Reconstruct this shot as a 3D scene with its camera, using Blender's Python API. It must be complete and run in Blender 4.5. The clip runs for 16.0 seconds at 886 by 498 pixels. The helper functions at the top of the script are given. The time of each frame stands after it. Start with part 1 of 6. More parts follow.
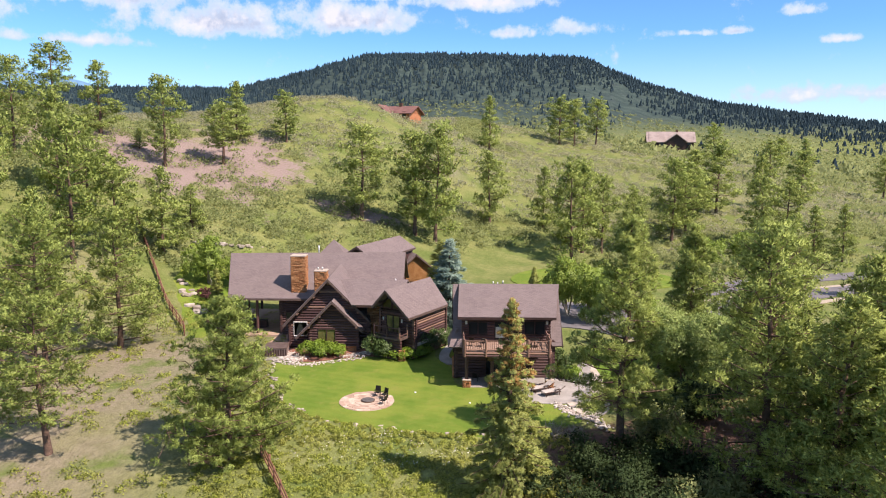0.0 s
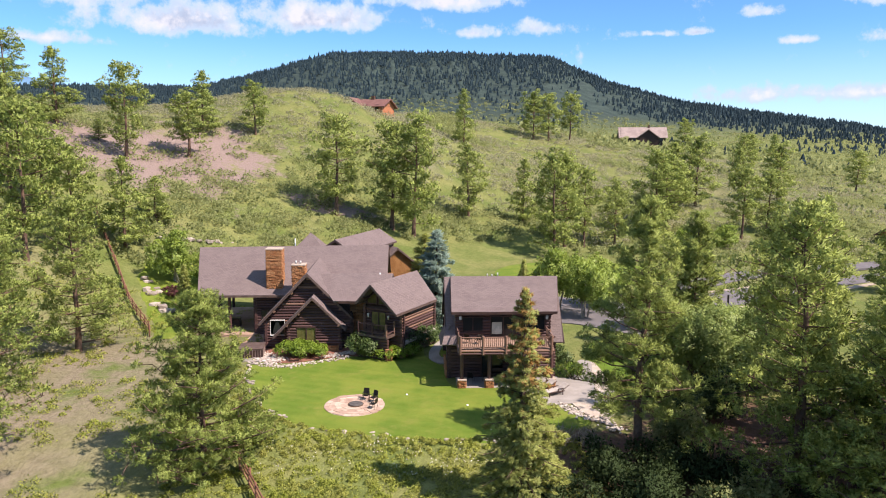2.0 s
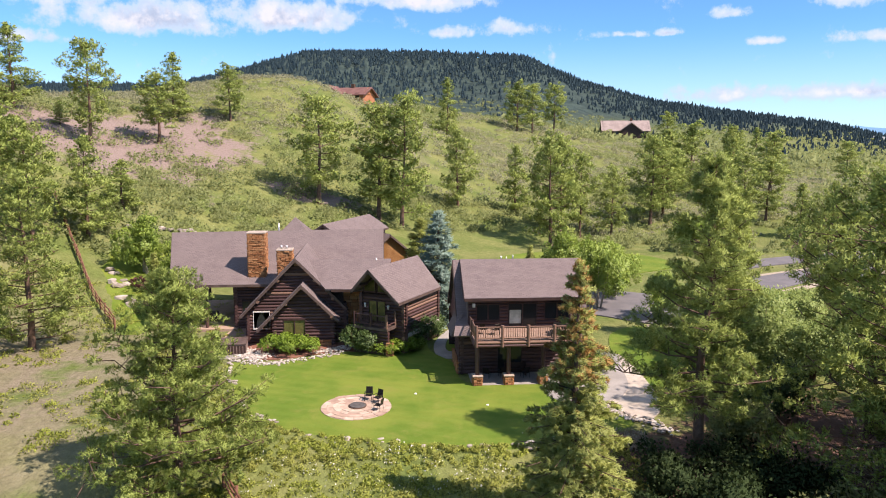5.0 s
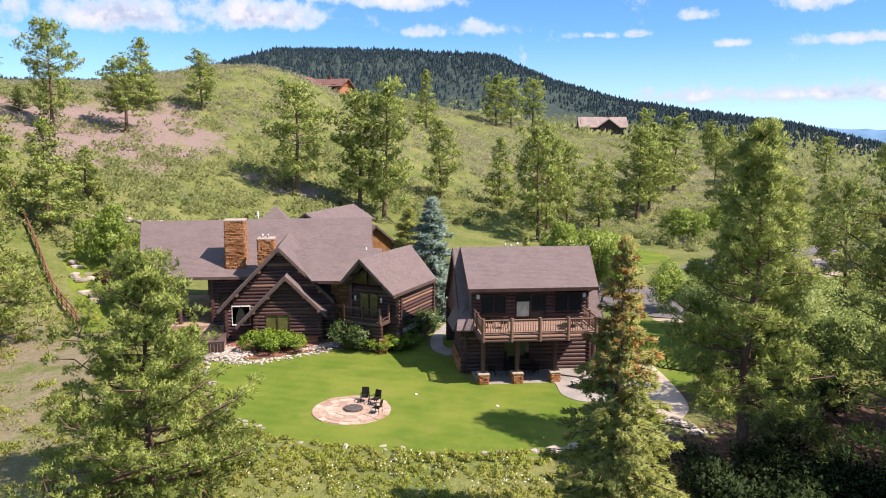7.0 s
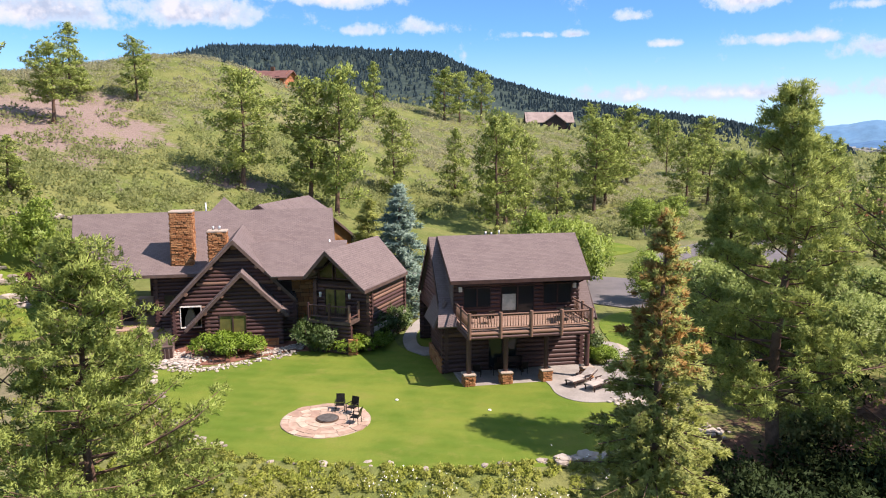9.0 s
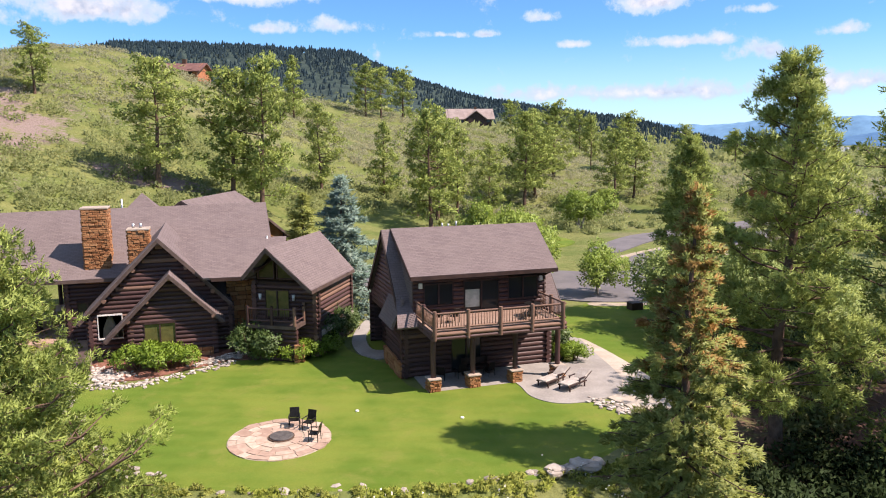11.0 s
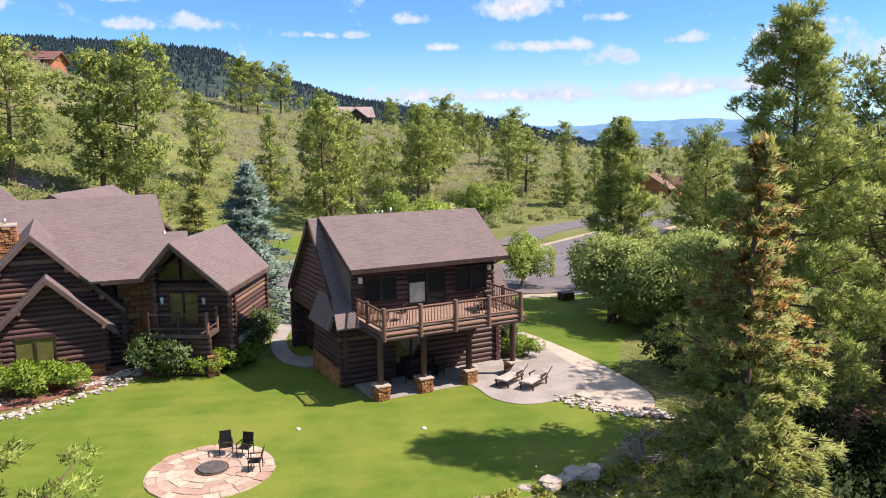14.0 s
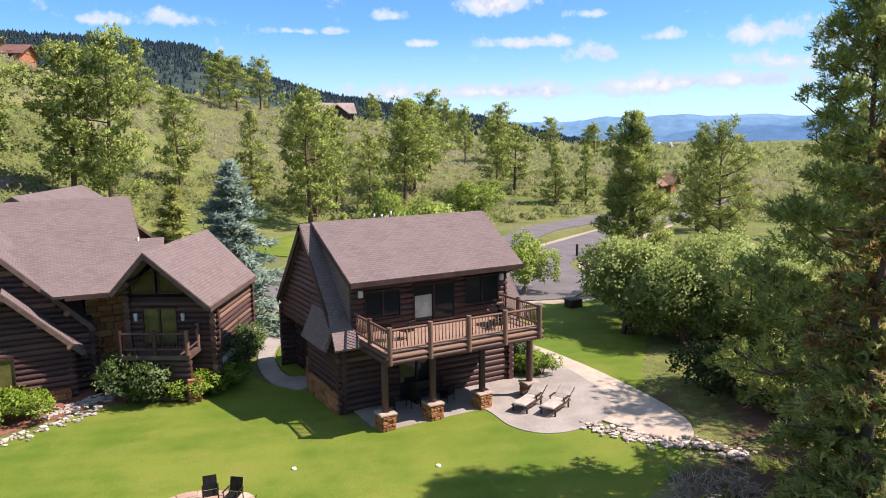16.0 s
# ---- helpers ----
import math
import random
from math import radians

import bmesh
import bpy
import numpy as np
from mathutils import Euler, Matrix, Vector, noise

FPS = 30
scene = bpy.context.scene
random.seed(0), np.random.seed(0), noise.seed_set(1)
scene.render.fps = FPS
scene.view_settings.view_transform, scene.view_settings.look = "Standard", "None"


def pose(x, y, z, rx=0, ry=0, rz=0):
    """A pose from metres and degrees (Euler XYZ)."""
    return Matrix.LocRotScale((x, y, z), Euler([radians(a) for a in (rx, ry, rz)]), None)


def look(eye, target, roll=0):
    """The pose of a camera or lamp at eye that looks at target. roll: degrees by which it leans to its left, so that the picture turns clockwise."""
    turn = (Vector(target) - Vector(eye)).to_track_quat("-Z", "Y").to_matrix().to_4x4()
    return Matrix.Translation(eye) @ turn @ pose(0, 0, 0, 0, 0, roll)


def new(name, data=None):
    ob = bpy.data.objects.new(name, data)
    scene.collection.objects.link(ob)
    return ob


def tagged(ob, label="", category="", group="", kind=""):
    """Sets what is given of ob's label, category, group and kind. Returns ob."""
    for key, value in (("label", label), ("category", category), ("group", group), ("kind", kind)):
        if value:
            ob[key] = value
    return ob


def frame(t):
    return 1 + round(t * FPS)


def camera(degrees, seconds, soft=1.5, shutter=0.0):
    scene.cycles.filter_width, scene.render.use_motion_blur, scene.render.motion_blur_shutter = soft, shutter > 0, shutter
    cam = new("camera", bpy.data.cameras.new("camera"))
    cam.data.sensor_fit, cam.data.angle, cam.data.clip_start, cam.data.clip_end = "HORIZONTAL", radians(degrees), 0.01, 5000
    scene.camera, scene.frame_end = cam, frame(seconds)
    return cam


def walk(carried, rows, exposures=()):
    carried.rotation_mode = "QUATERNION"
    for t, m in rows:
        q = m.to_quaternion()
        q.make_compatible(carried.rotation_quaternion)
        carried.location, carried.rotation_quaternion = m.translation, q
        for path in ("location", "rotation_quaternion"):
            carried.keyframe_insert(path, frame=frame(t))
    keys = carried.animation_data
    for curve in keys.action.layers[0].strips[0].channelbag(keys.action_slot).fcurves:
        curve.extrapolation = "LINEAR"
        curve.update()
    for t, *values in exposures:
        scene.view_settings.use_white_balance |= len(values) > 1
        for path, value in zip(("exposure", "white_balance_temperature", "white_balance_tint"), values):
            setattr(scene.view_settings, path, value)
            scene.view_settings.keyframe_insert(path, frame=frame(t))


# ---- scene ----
cam = camera(63.5, 16.0, soft=1.0)
PATH = [
    (0, (-0.407, 1.508, 20.662), (-0.412, 3.488, 20.379), 0.3),
    (0.5, (-1.083, 2.817, 20.411), (-1.063, 4.796, 20.125), 0.4),
    (1, (-1.528, 3.946, 19.999), (-1.488, 5.925, 19.715), 0.5),
    (1.5, (-1.972, 5.173, 19.503), (-1.909, 7.152, 19.22), 0.4),
    (2, (-2.37, 6.294, 19.15), (-2.285, 8.272, 18.866), 0.2),
    (2.5, (-2.726, 7.343, 18.678), (-2.623, 9.32, 18.396), 0.2),
    (3, (-3.073, 8.505, 18.339), (-2.957, 10.482, 18.053), 0.2),
    (3.5, (-3.402, 9.579, 17.932), (-3.277, 11.555, 17.646), 0.2),
    (4, (-3.822, 10.955, 17.435), (-3.685, 12.93, 17.15), 0.1),
    (6.5, (-5.839, 17.005, 15.346), (-5.636, 18.974, 15.062), 0.3),
    (7, (-6.217, 18.212, 14.966), (-5.983, 20.178, 14.681), 0.3),
    (7.5, (-6.626, 19.449, 14.565), (-6.355, 21.41, 14.28), 0.3),
    (8, (-7.046, 20.621, 14.214), (-6.743, 22.577, 13.927), 0.2),
    (8.5, (-7.35, 21.848, 13.845), (-7.014, 23.799, 13.56), 0.1),
    (9, (-7.725, 22.905, 13.698), (-7.335, 24.846, 13.41), -0.0),
    (11.5, (-9.473, 27.885, 12.565), (-8.803, 29.747, 12.276), -0.4),
    (12, (-9.882, 28.729, 12.342), (-9.15, 30.568, 12.054), -0.4),
    (12.5, (-10.175, 29.615, 12.1), (-9.389, 31.432, 11.812), -0.5),
    (13, (-10.422, 30.485, 11.855), (-9.59, 32.281, 11.567), -0.6),
    (13.5, (-10.585, 31.393, 11.632), (-9.706, 33.167, 11.345), -0.6),
    (14, (-10.692, 32.323, 11.526), (-9.763, 34.071, 11.237), -0.6),
    (14.5, (-10.504, 33.31, 11.721), (-9.539, 35.035, 11.415), -0.8),
    (15, (-10.5, 34.3, 11.77), (-9.513, 36.012, 11.459), -0.7),
    (15.5, (-10.362, 35.314, 11.654), (-9.372, 37.025, 11.347), -0.7),
    (16, (-10.041, 36.236, 11.545), (-9.065, 37.956, 11.246), -0.7),
]
walk(cam, [(t, look(eye, target, roll)) for t, eye, target, roll in PATH], exposures=((0.0, 0.88, 6700, 24), (16.0, 0.88, 6700, 24)))

# ---- world, sun ----
SUN_DIR = Vector((0.70, -0.42, 1.0)).normalized()   # towards the sun
sun = new("sun", bpy.data.lights.new("sun", "SUN"))
sun.data.energy, sun.data.angle, sun.data.color = 4.8, radians(0.6), (1.0, 0.93, 0.80)
sun.matrix_world = Matrix.Translation((0, 0, 60)) @ (-SUN_DIR).to_track_quat("-Z", "Y").to_matrix().to_4x4()


class Nodes:
    """A short hand for building node trees."""

    def __init__(self, tree):
        self.tree = tree
        tree.nodes.clear()

    def add(self, kind, values=(), **props):
        node = self.tree.nodes.new(kind)
        for key, value in props.items():
            setattr(node, key, value)
        for slot, value in dict(values).items():
            self.put(node.inputs[slot], value)
        return node

    def put(self, socket, value):
        if isinstance(value, bpy.types.NodeSocket):
            self.tree.links.new(value, socket)
        elif isinstance(value, bpy.types.Node):
            self.tree.links.new(value.outputs[0], socket)
        else:
            socket.default_value = value

    def math(self, op, a, b=0.0, clamp=False):
        return self.add("ShaderNodeMath", {0: a, 1: b}, operation=op, use_clamp=clamp).outputs[0]

    def mix(self, f, a, b, blend="MIX"):
        return self.add("ShaderNodeMix", {0: f, 6: a, 7: b}, data_type="RGBA", blend_type=blend).outputs[2]

    def noise(self, scale, detail=4.0, rough=0.55, vector=None, lacunarity=2.0):
        vals = {"Scale": scale, "Detail": detail, "Roughness": rough, "Lacunarity": lacunarity}
        if vector is not None:
            vals["Vector"] = vector
        return self.add("ShaderNodeTexNoise", vals).outputs["Fac"]

    def ramp(self, fac, stops):
        node = self.add("ShaderNodeValToRGB", {0: fac})
        el = node.color_ramp.elements
        while len(el) < len(stops):
            el.new(0.5)
        for e, (p, c) in zip(el, stops):
            e.position = p
            e.color = (*c, 1.0) if len(c) == 3 else c
        return node.outputs[0]

    def span(self, value, a, b, c=0.0, d=1.0):
        return self.add("ShaderNodeMapRange", {0: value, 1: a, 2: b, 3: c, 4: d}, interpolation_type="SMOOTHSTEP").outputs[0]


def build_world():
    world = bpy.data.worlds.new("sky")
    world.use_nodes = True
    scene.world = world
    n = Nodes(world.node_tree)
    sky = n.add("ShaderNodeTexSky", sky_type="NISHITA", sun_disc=False, sun_elevation=math.asin(SUN_DIR.z),
                sun_rotation=math.atan2(SUN_DIR.x, SUN_DIR.y), altitude=2100.0, air_density=1.0, dust_density=0.6, ozone_density=2.0)
    way = n.add("ShaderNodeTexCoord").outputs["Generated"]
    xyz = n.add("ShaderNodeSeparateXYZ", {0: way})
    az = n.math("ARCTAN2", xyz.outputs[0], xyz.outputs[1])
    el = n.math("ARCSINE", xyz.outputs[2])
    puff = n.noise(15.0, 6.0, 0.6, way)
    fine = n.noise(55.0, 5.0, 0.62, way)
    # cloud groups: bearing, height, half width, half height (degrees), weight
    groups = ((-24.0, 10.4, 7.5, 2.0, 1.25), (-17.0, 8.9, 8.0, 1.7, 1.3), (-8.0, 9.4, 8.5, 1.5, 1.3), (-9.0, 11.8, 9.0, 1.6, 1.4), (3.0, 10.9, 7.0, 1.1, 1.25), (-27.0, 7.2, 8.0, 0.6, 0.9),
              (4.6, 8.6, 2.4, 0.65, 1.0), (9.8, 8.9, 2.9, 0.95, 1.1), (18.2, 8.3, 2.1, 0.40, 0.9), (21.4, 8.3, 1.1, 0.35, 0.9),
              (25.6, 9.4, 1.6, 0.65, 1.1), (28.2, 7.4, 1.6, 0.42, 1.0), (30.0, 11.5, 1.0, 0.4, 0.8), (34.0, 10.2, 3.2, 1.25, 1.15), (36.0, 7.3, 3.3, 0.62, 1.05),
              (41.2, 9.3, 2.0, 0.5, 0.95), (42.3, 6.2, 2.6, 0.95, 1.05), (46.6, 7.5, 2.0, 0.62, 1.0), (53.2, 7.3, 4.2, 1.25, 1.1), (56.5, 5.2, 6.0, 0.8, 0.9),
              (34.0, 3.7, 15.0, 0.9, 1.15), (48.0, 4.0, 12.0, 0.9, 1.15), (61.0, 5.0, 8.0, 1.8, 1.0), (-38.0, 9.0, 9.0, 2.4, 1.0))
    total = None
    for a, e, wa, we, k in groups:
        da = n.math("DIVIDE", n.math("SUBTRACT", az, radians(a)), radians(wa))
        de = n.math("DIVIDE", n.math("SUBTRACT", el, radians(e)), radians(we))
        low = n.math("MULTIPLY", de, n.math("ADD", 1.0, n.math("MULTIPLY", n.math("LESS_THAN", de, 0.0), 0.6)))
        d = n.math("SQRT", n.math("ADD", n.math("MULTIPLY", da, da), n.math("MULTIPLY", low, low)))
        c = n.math("MULTIPLY", n.math("SUBTRACT", 1.25, d), k)
        total = c if total is None else n.math("MAXIMUM", total, c)
    # the rest of the sky, unseen, carries broken cloud added to lift ambient light
    rest = n.math("MULTIPLY", n.math("SUBTRACT", n.noise(2.2, 5.0, 0.6, way), 0.62), 4.0)
    high = n.span(el, radians(17.0), radians(26.0))
    total = n.math("MAXIMUM", total, n.math("SUBTRACT", n.math("MULTIPLY", n.math("ADD", rest, 1.15), high), 0.15))
    shape = n.math("ADD", total, n.math("MULTIPLY", n.math("SUBTRACT", puff, 0.5), 3.4))
    shape = n.math("ADD", shape, n.math("MULTIPLY", n.math("SUBTRACT", fine, 0.5), 1.8))
    mask = n.span(shape, 0.25, 0.95)
    thick = n.span(shape, 0.7, 1.7)
    # bellies of the clouds are grey, their tops sunlit
    above = n.add("ShaderNodeVectorMath", {0: way, 1: (0.0, 0.0, 0.016)}, operation="ADD").outputs[0]
    belly = n.math("SUBTRACT", n.noise(15.0, 6.0, 0.6, above), puff)
    belly = n.math("ADD", belly, n.math("MULTIPLY", n.math("SUBTRACT", n.noise(6.0, 3.0, 0.5, above), 0.5), 0.35))
    sunny = n.mix(n.span(belly, 0.12, -0.06), (2.7, 3.3, 4.1, 1.0), (4.8, 5.1, 5.3, 1.0))
    white = n.mix(thick, (3.3, 4.4, 5.4, 1.0), sunny)
    haze = n.span(el, radians(9.0), radians(1.0), 0.0, 0.40)
    tinted = n.mix(1.0, sky.outputs[0], (0.45, 0.83, 1.02, 1.0), "MULTIPLY")
    base = n.mix(haze, tinted, (4.8, 5.6, 6.5, 1.0))
    both = n.mix(n.math("MULTIPLY", mask, 0.95), base, white)
    bg = n.add("ShaderNodeBackground", {"Color": both, "Strength": 0.105})
    n.add("ShaderNodeOutputWorld", {0: bg})


build_world()

# ---- materials ----


def material(name, colour, rough=0.8, metal=0.0, bump=None, spec=0.3, coords="Object", through_light=0.0, extra=None):
    """colour: function of Nodes and coordinates that returns a colour socket, or a plain colour. bump: (scale, strength, distance)."""
    mat = bpy.data.materials.new(name)
    mat.use_nodes = True
    n = Nodes(mat.node_tree)
    if coords == "World":
        where = n.add("ShaderNodeNewGeometry").outputs["Position"]
    else:
        where = n.add("ShaderNodeTexCoord").outputs[coords]
    col = colour(n, where) if callable(colour) else (*colour, 1.0)
    vals = {"Base Color": col, "Roughness": rough, "Metallic": metal, "Specular IOR Level": spec}
    bsdf = n.add("ShaderNodeBsdfPrincipled", vals)
    if extra:
        h = extra(n, where)
        n.put(bsdf.inputs["Normal"], n.add("ShaderNodeBump", {"Strength": 0.6, "Distance": 0.03, "Height": h}).outputs[0])
    elif bump:
        h = n.noise(bump[0], 5.0, 0.6, where)
        n.put(bsdf.inputs["Normal"], n.add("ShaderNodeBump", {"Strength": bump[1], "Distance": bump[2], "Height": h}).outputs[0])
    surf = bsdf.outputs[0]
    if through_light:
        tr = n.add("ShaderNodeBsdfTranslucent", {"Color": col})
        surf = n.add("ShaderNodeMixShader", {0: through_light, 1: surf, 2: tr}).outputs[0]
    n.add("ShaderNodeOutputMaterial", {0: surf})
    return mat


def two(a, b, scale, fine=None, spread=(0.35, 0.65)):
    """Two colours mixed by a coarse and a fine noise."""
    def colour(n, where):
        f = n.span(n.noise(scale, 4.0, 0.6, where), *spread)
        c = n.mix(f, (*a, 1.0), (*b, 1.0))
        g = n.noise(fine or scale * 9, 3.0, 0.7, where)
        return n.mix(n.span(g, 0.25, 0.75, 0.0, 0.5), c, n.mix(1.0, c, (0.62, 0.60, 0.58, 1.0), "MULTIPLY"))
    return colour


def by_piece(a, b, scale=3.0):
    """Colours that differ from piece to piece, with grain."""
    def colour(n, where):
        r = n.add("ShaderNodeObjectInfo").outputs["Random"]
        c = n.mix(r, (*a, 1.0), (*b, 1.0))
        g = n.noise(scale, 5.0, 0.65, where)
        return n.mix(n.span(g, 0.3, 0.7, 0.0, 0.55), c, n.mix(1.0, c, (0.55, 0.5, 0.46, 1.0), "MULTIPLY"))
    return colour


def leaf(a, b, c=None):
    """Leaf colours by island and by place."""
    def colour(n, where):
        r = n.add("ShaderNodeNewGeometry").outputs["Random Per Island"]
        o = n.add("ShaderNodeObjectInfo").outputs["Random"]
        col = n.mix(r, (*a, 1.0), (*b, 1.0))
        f = n.span(n.noise(0.45, 3.0, 0.6, where), 0.35, 0.7)
        col = n.mix(n.math("MULTIPLY", f, 0.6), col, (*(c or b), 1.0))
        return n.mix(n.math("MULTIPLY", o, 0.35), col, n.mix(1.0, col, (0.72, 0.80, 0.70, 1.0), "MULTIPLY"))
    return colour


def ground_colour(n, where):
    big = n.noise(0.028, 5.0, 0.6, where)
    mid = n.noise(0.16, 5.0, 0.62, where)
    fine = n.noise(1.6, 5.0, 0.7, where)
    xyz = n.add("ShaderNodeSeparateXYZ", {0: where})
    green = n.mix(n.span(mid, 0.3, 0.7), (0.115, 0.150, 0.040, 1.0), (0.200, 0.205, 0.075, 1.0))
    dry = n.mix(n.span(mid, 0.35, 0.7), (0.245, 0.194, 0.152, 1.0), (0.205, 0.182, 0.112, 1.0))
    soil = n.mix(fine, (0.215, 0.158, 0.142, 1.0), (0.295, 0.225, 0.202, 1.0))
    # dry slope to the west, meadow elsewhere
    west = n.span(n.math("ADD", xyz.outputs[0], n.math("MULTIPLY", mid, 16.0)), -4.0, -22.0)
    west = n.math("MULTIPLY", west, n.span(xyz.outputs[1], 90.0, 70.0))
    col = n.mix(n.math("MAXIMUM", n.math("MULTIPLY", west, n.span(mid, 0.30, 0.52)), n.span(big, 0.55, 0.72, 0.0, 0.6)), green, dry)
    # the bare shoulder of the hill

    def patch(x, y, rx, ry, lo=1.25, hi=0.75):
        dx = n.math("DIVIDE", n.math("SUBTRACT", xyz.outputs[0], x), rx)
        dy = n.math("DIVIDE", n.math("SUBTRACT", xyz.outputs[1], y), ry)
        d = n.math("SQRT", n.math("ADD", n.math("MULTIPLY", dx, dx), n.math("MULTIPLY", dy, dy)))
        return n.span(n.math("ADD", d, n.math("ADD", n.math("MULTIPLY", n.math("SUBTRACT", mid, 0.5), 2.2), n.math("MULTIPLY", n.math("SUBTRACT", fine, 0.5), 1.2))), lo, hi)
    bare = n.math("MAXIMUM", patch(-47.0, 143.0, 16.0, 20.0), patch(-64.0, 134.0, 12.0, 13.0))
    bare = n.math("MAXIMUM", bare, patch(-16.0, 136.0, 9.0, 3.0))
    bare = n.math("MAXIMUM", bare, n.math("MULTIPLY", patch(20.0, 46.0, 11.0, 9.0), 0.9))
    col = n.mix(bare, col, soil)
    litter = n.math("MULTIPLY", patch(23.0, 44.0, 15.0, 13.0, 1.3, 0.9), 0.85)
    col = n.mix(litter, col, n.mix(fine, (0.085, 0.042, 0.032, 1.0), (0.150, 0.078, 0.060, 1.0)))
    col = n.mix(n.span(fine, 0.3, 0.75, 0.0, 0.55), col, n.mix(1.0, col, (0.5, 0.52, 0.42, 1.0), "MULTIPLY"))
    # wooded heights far off, haze blue and cloud shade put into the colour
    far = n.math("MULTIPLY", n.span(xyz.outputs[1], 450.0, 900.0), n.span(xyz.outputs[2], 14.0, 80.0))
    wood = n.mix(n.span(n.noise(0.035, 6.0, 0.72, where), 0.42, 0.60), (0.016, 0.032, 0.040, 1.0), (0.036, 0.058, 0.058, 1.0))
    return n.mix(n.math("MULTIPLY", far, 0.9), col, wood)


def lawn_colour(n, where):
    xyz = n.add("ShaderNodeSeparateXYZ", {0: where})
    stripe = n.math("SINE", n.math("MULTIPLY", n.math("ADD", n.math("MULTIPLY", xyz.outputs[0], 0.42), xyz.outputs[1]), 5.2))
    base = n.mix(n.span(n.noise(0.22, 5.0, 0.65, where), 0.35, 0.65), (0.092, 0.148, 0.016, 1.0), (0.185, 0.212, 0.034, 1.0))
    base = n.mix(n.span(stripe, -1.0, 1.0, 0.0, 0.12), base, (0.20, 0.29, 0.05, 1.0))
    # worn, yellower patches in the grass
    worn = n.span(n.noise(0.5, 5.0, 0.7, where), 0.50, 0.72, 0.0, 0.6)
    base = n.mix(worn, base, (0.235, 0.215, 0.055, 1.0))
    fine = n.noise(14.0, 4.0, 0.75, where)
    return n.mix(n.span(fine, 0.25, 0.7, 0.0, 0.5), base, (0.07, 0.13, 0.012, 1.0))


def shingle_colour(n, where):
    brick = n.add("ShaderNodeTexBrick", {"Vector": where, "Color1": (0.150, 0.116, 0.112, 1.0), "Color2": (0.190, 0.148, 0.142, 1.0),
                                         "Mortar": (0.105, 0.080, 0.078, 1.0), "Scale": 1.0, "Mortar Size": 0.012, "Brick Width": 0.33, "Row Height": 0.16})
    g = n.noise(0.7, 4.0, 0.6, where)
    c = n.mix(n.span(g, 0.3, 0.7, 0.0, 0.4), brick.outputs[0], (0.205, 0.162, 0.152, 1.0))
    return n.mix(n.span(n.noise(40.0, 2.0, 0.6, where), 0.3, 0.8, 0.0, 0.3), c, (0.115, 0.09, 0.087, 1.0))


def shingle_bump(n, where):
    return n.add("ShaderNodeTexBrick", {"Vector": where, "Scale": 1.0, "Mortar Size": 0.02, "Brick Width": 0.33, "Row Height": 0.16}).outputs["Fac"]


M = {}
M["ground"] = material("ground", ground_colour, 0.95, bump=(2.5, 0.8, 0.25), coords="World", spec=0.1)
M["lawn"] = material("lawn", lawn_colour, 0.9, bump=(30.0, 0.7, 0.03), coords="World", spec=0.15)
M["shingle"] = material("shingle", shingle_colour, 0.9, spec=0.15, coords="UV", extra=shingle_bump)
M["log"] = material("log", by_piece((0.058, 0.030, 0.029), (0.108, 0.057, 0.052), 4.0), 0.48, bump=(9.0, 0.5, 0.02))
# paler logs: the rails' own tone, and sunlight painted onto walls and posts
M["log_worn"] = material("log_worn", by_piece((0.15, 0.085, 0.062), (0.26, 0.155, 0.11), 4.0), 0.7, bump=(9.0, 0.5, 0.02))
M["chinking"] = material("chinking", two((0.036, 0.020, 0.018), (0.056, 0.032, 0.028), 1.5), 0.85, bump=(12.0, 0.4, 0.02))
M["timber"] = material("timber", two((0.036, 0.020, 0.017), (0.062, 0.034, 0.028), 2.0), 0.6, bump=(10.0, 0.4, 0.01))
M["fascia"] = material("fascia", two((0.085, 0.056, 0.048), (0.125, 0.085, 0.072), 2.0), 0.6, bump=(10.0, 0.3, 0.01))
M["soffit"] = material("soffit", two((0.16, 0.095, 0.06), (0.22, 0.135, 0.085), 2.0), 0.7)
M["deck"] = material("deck", by_piece((0.27, 0.17, 0.13), (0.36, 0.25, 0.19), 5.0), 0.75, bump=(12.0, 0.4, 0.01))
M["cedar"] = material("cedar", two((0.42, 0.20, 0.07), (0.52, 0.27, 0.11), 1.2), 0.6, bump=(8.0, 0.3, 0.01))
M["redwood"] = material("redwood", two((0.36, 0.13, 0.06), (0.46, 0.19, 0.09), 1.0), 0.65)
M["stone"] = material("stone", by_piece((0.29, 0.115, 0.045), (0.47, 0.24, 0.11), 5.0), 0.85, bump=(9.0, 0.8, 0.03))


def ledge_colour(n, where):
    r = n.add("ShaderNodeNewGeometry").outputs["Random Per Island"]
    c = n.mix(r, (0.29, 0.115, 0.045, 1.0), (0.47, 0.24, 0.11, 1.0))
    return n.mix(n.span(n.noise(5.0, 5.0, 0.65, where), 0.3, 0.7, 0.0, 0.55), c, n.mix(1.0, c, (0.55, 0.5, 0.46, 1.0), "MULTIPLY"))


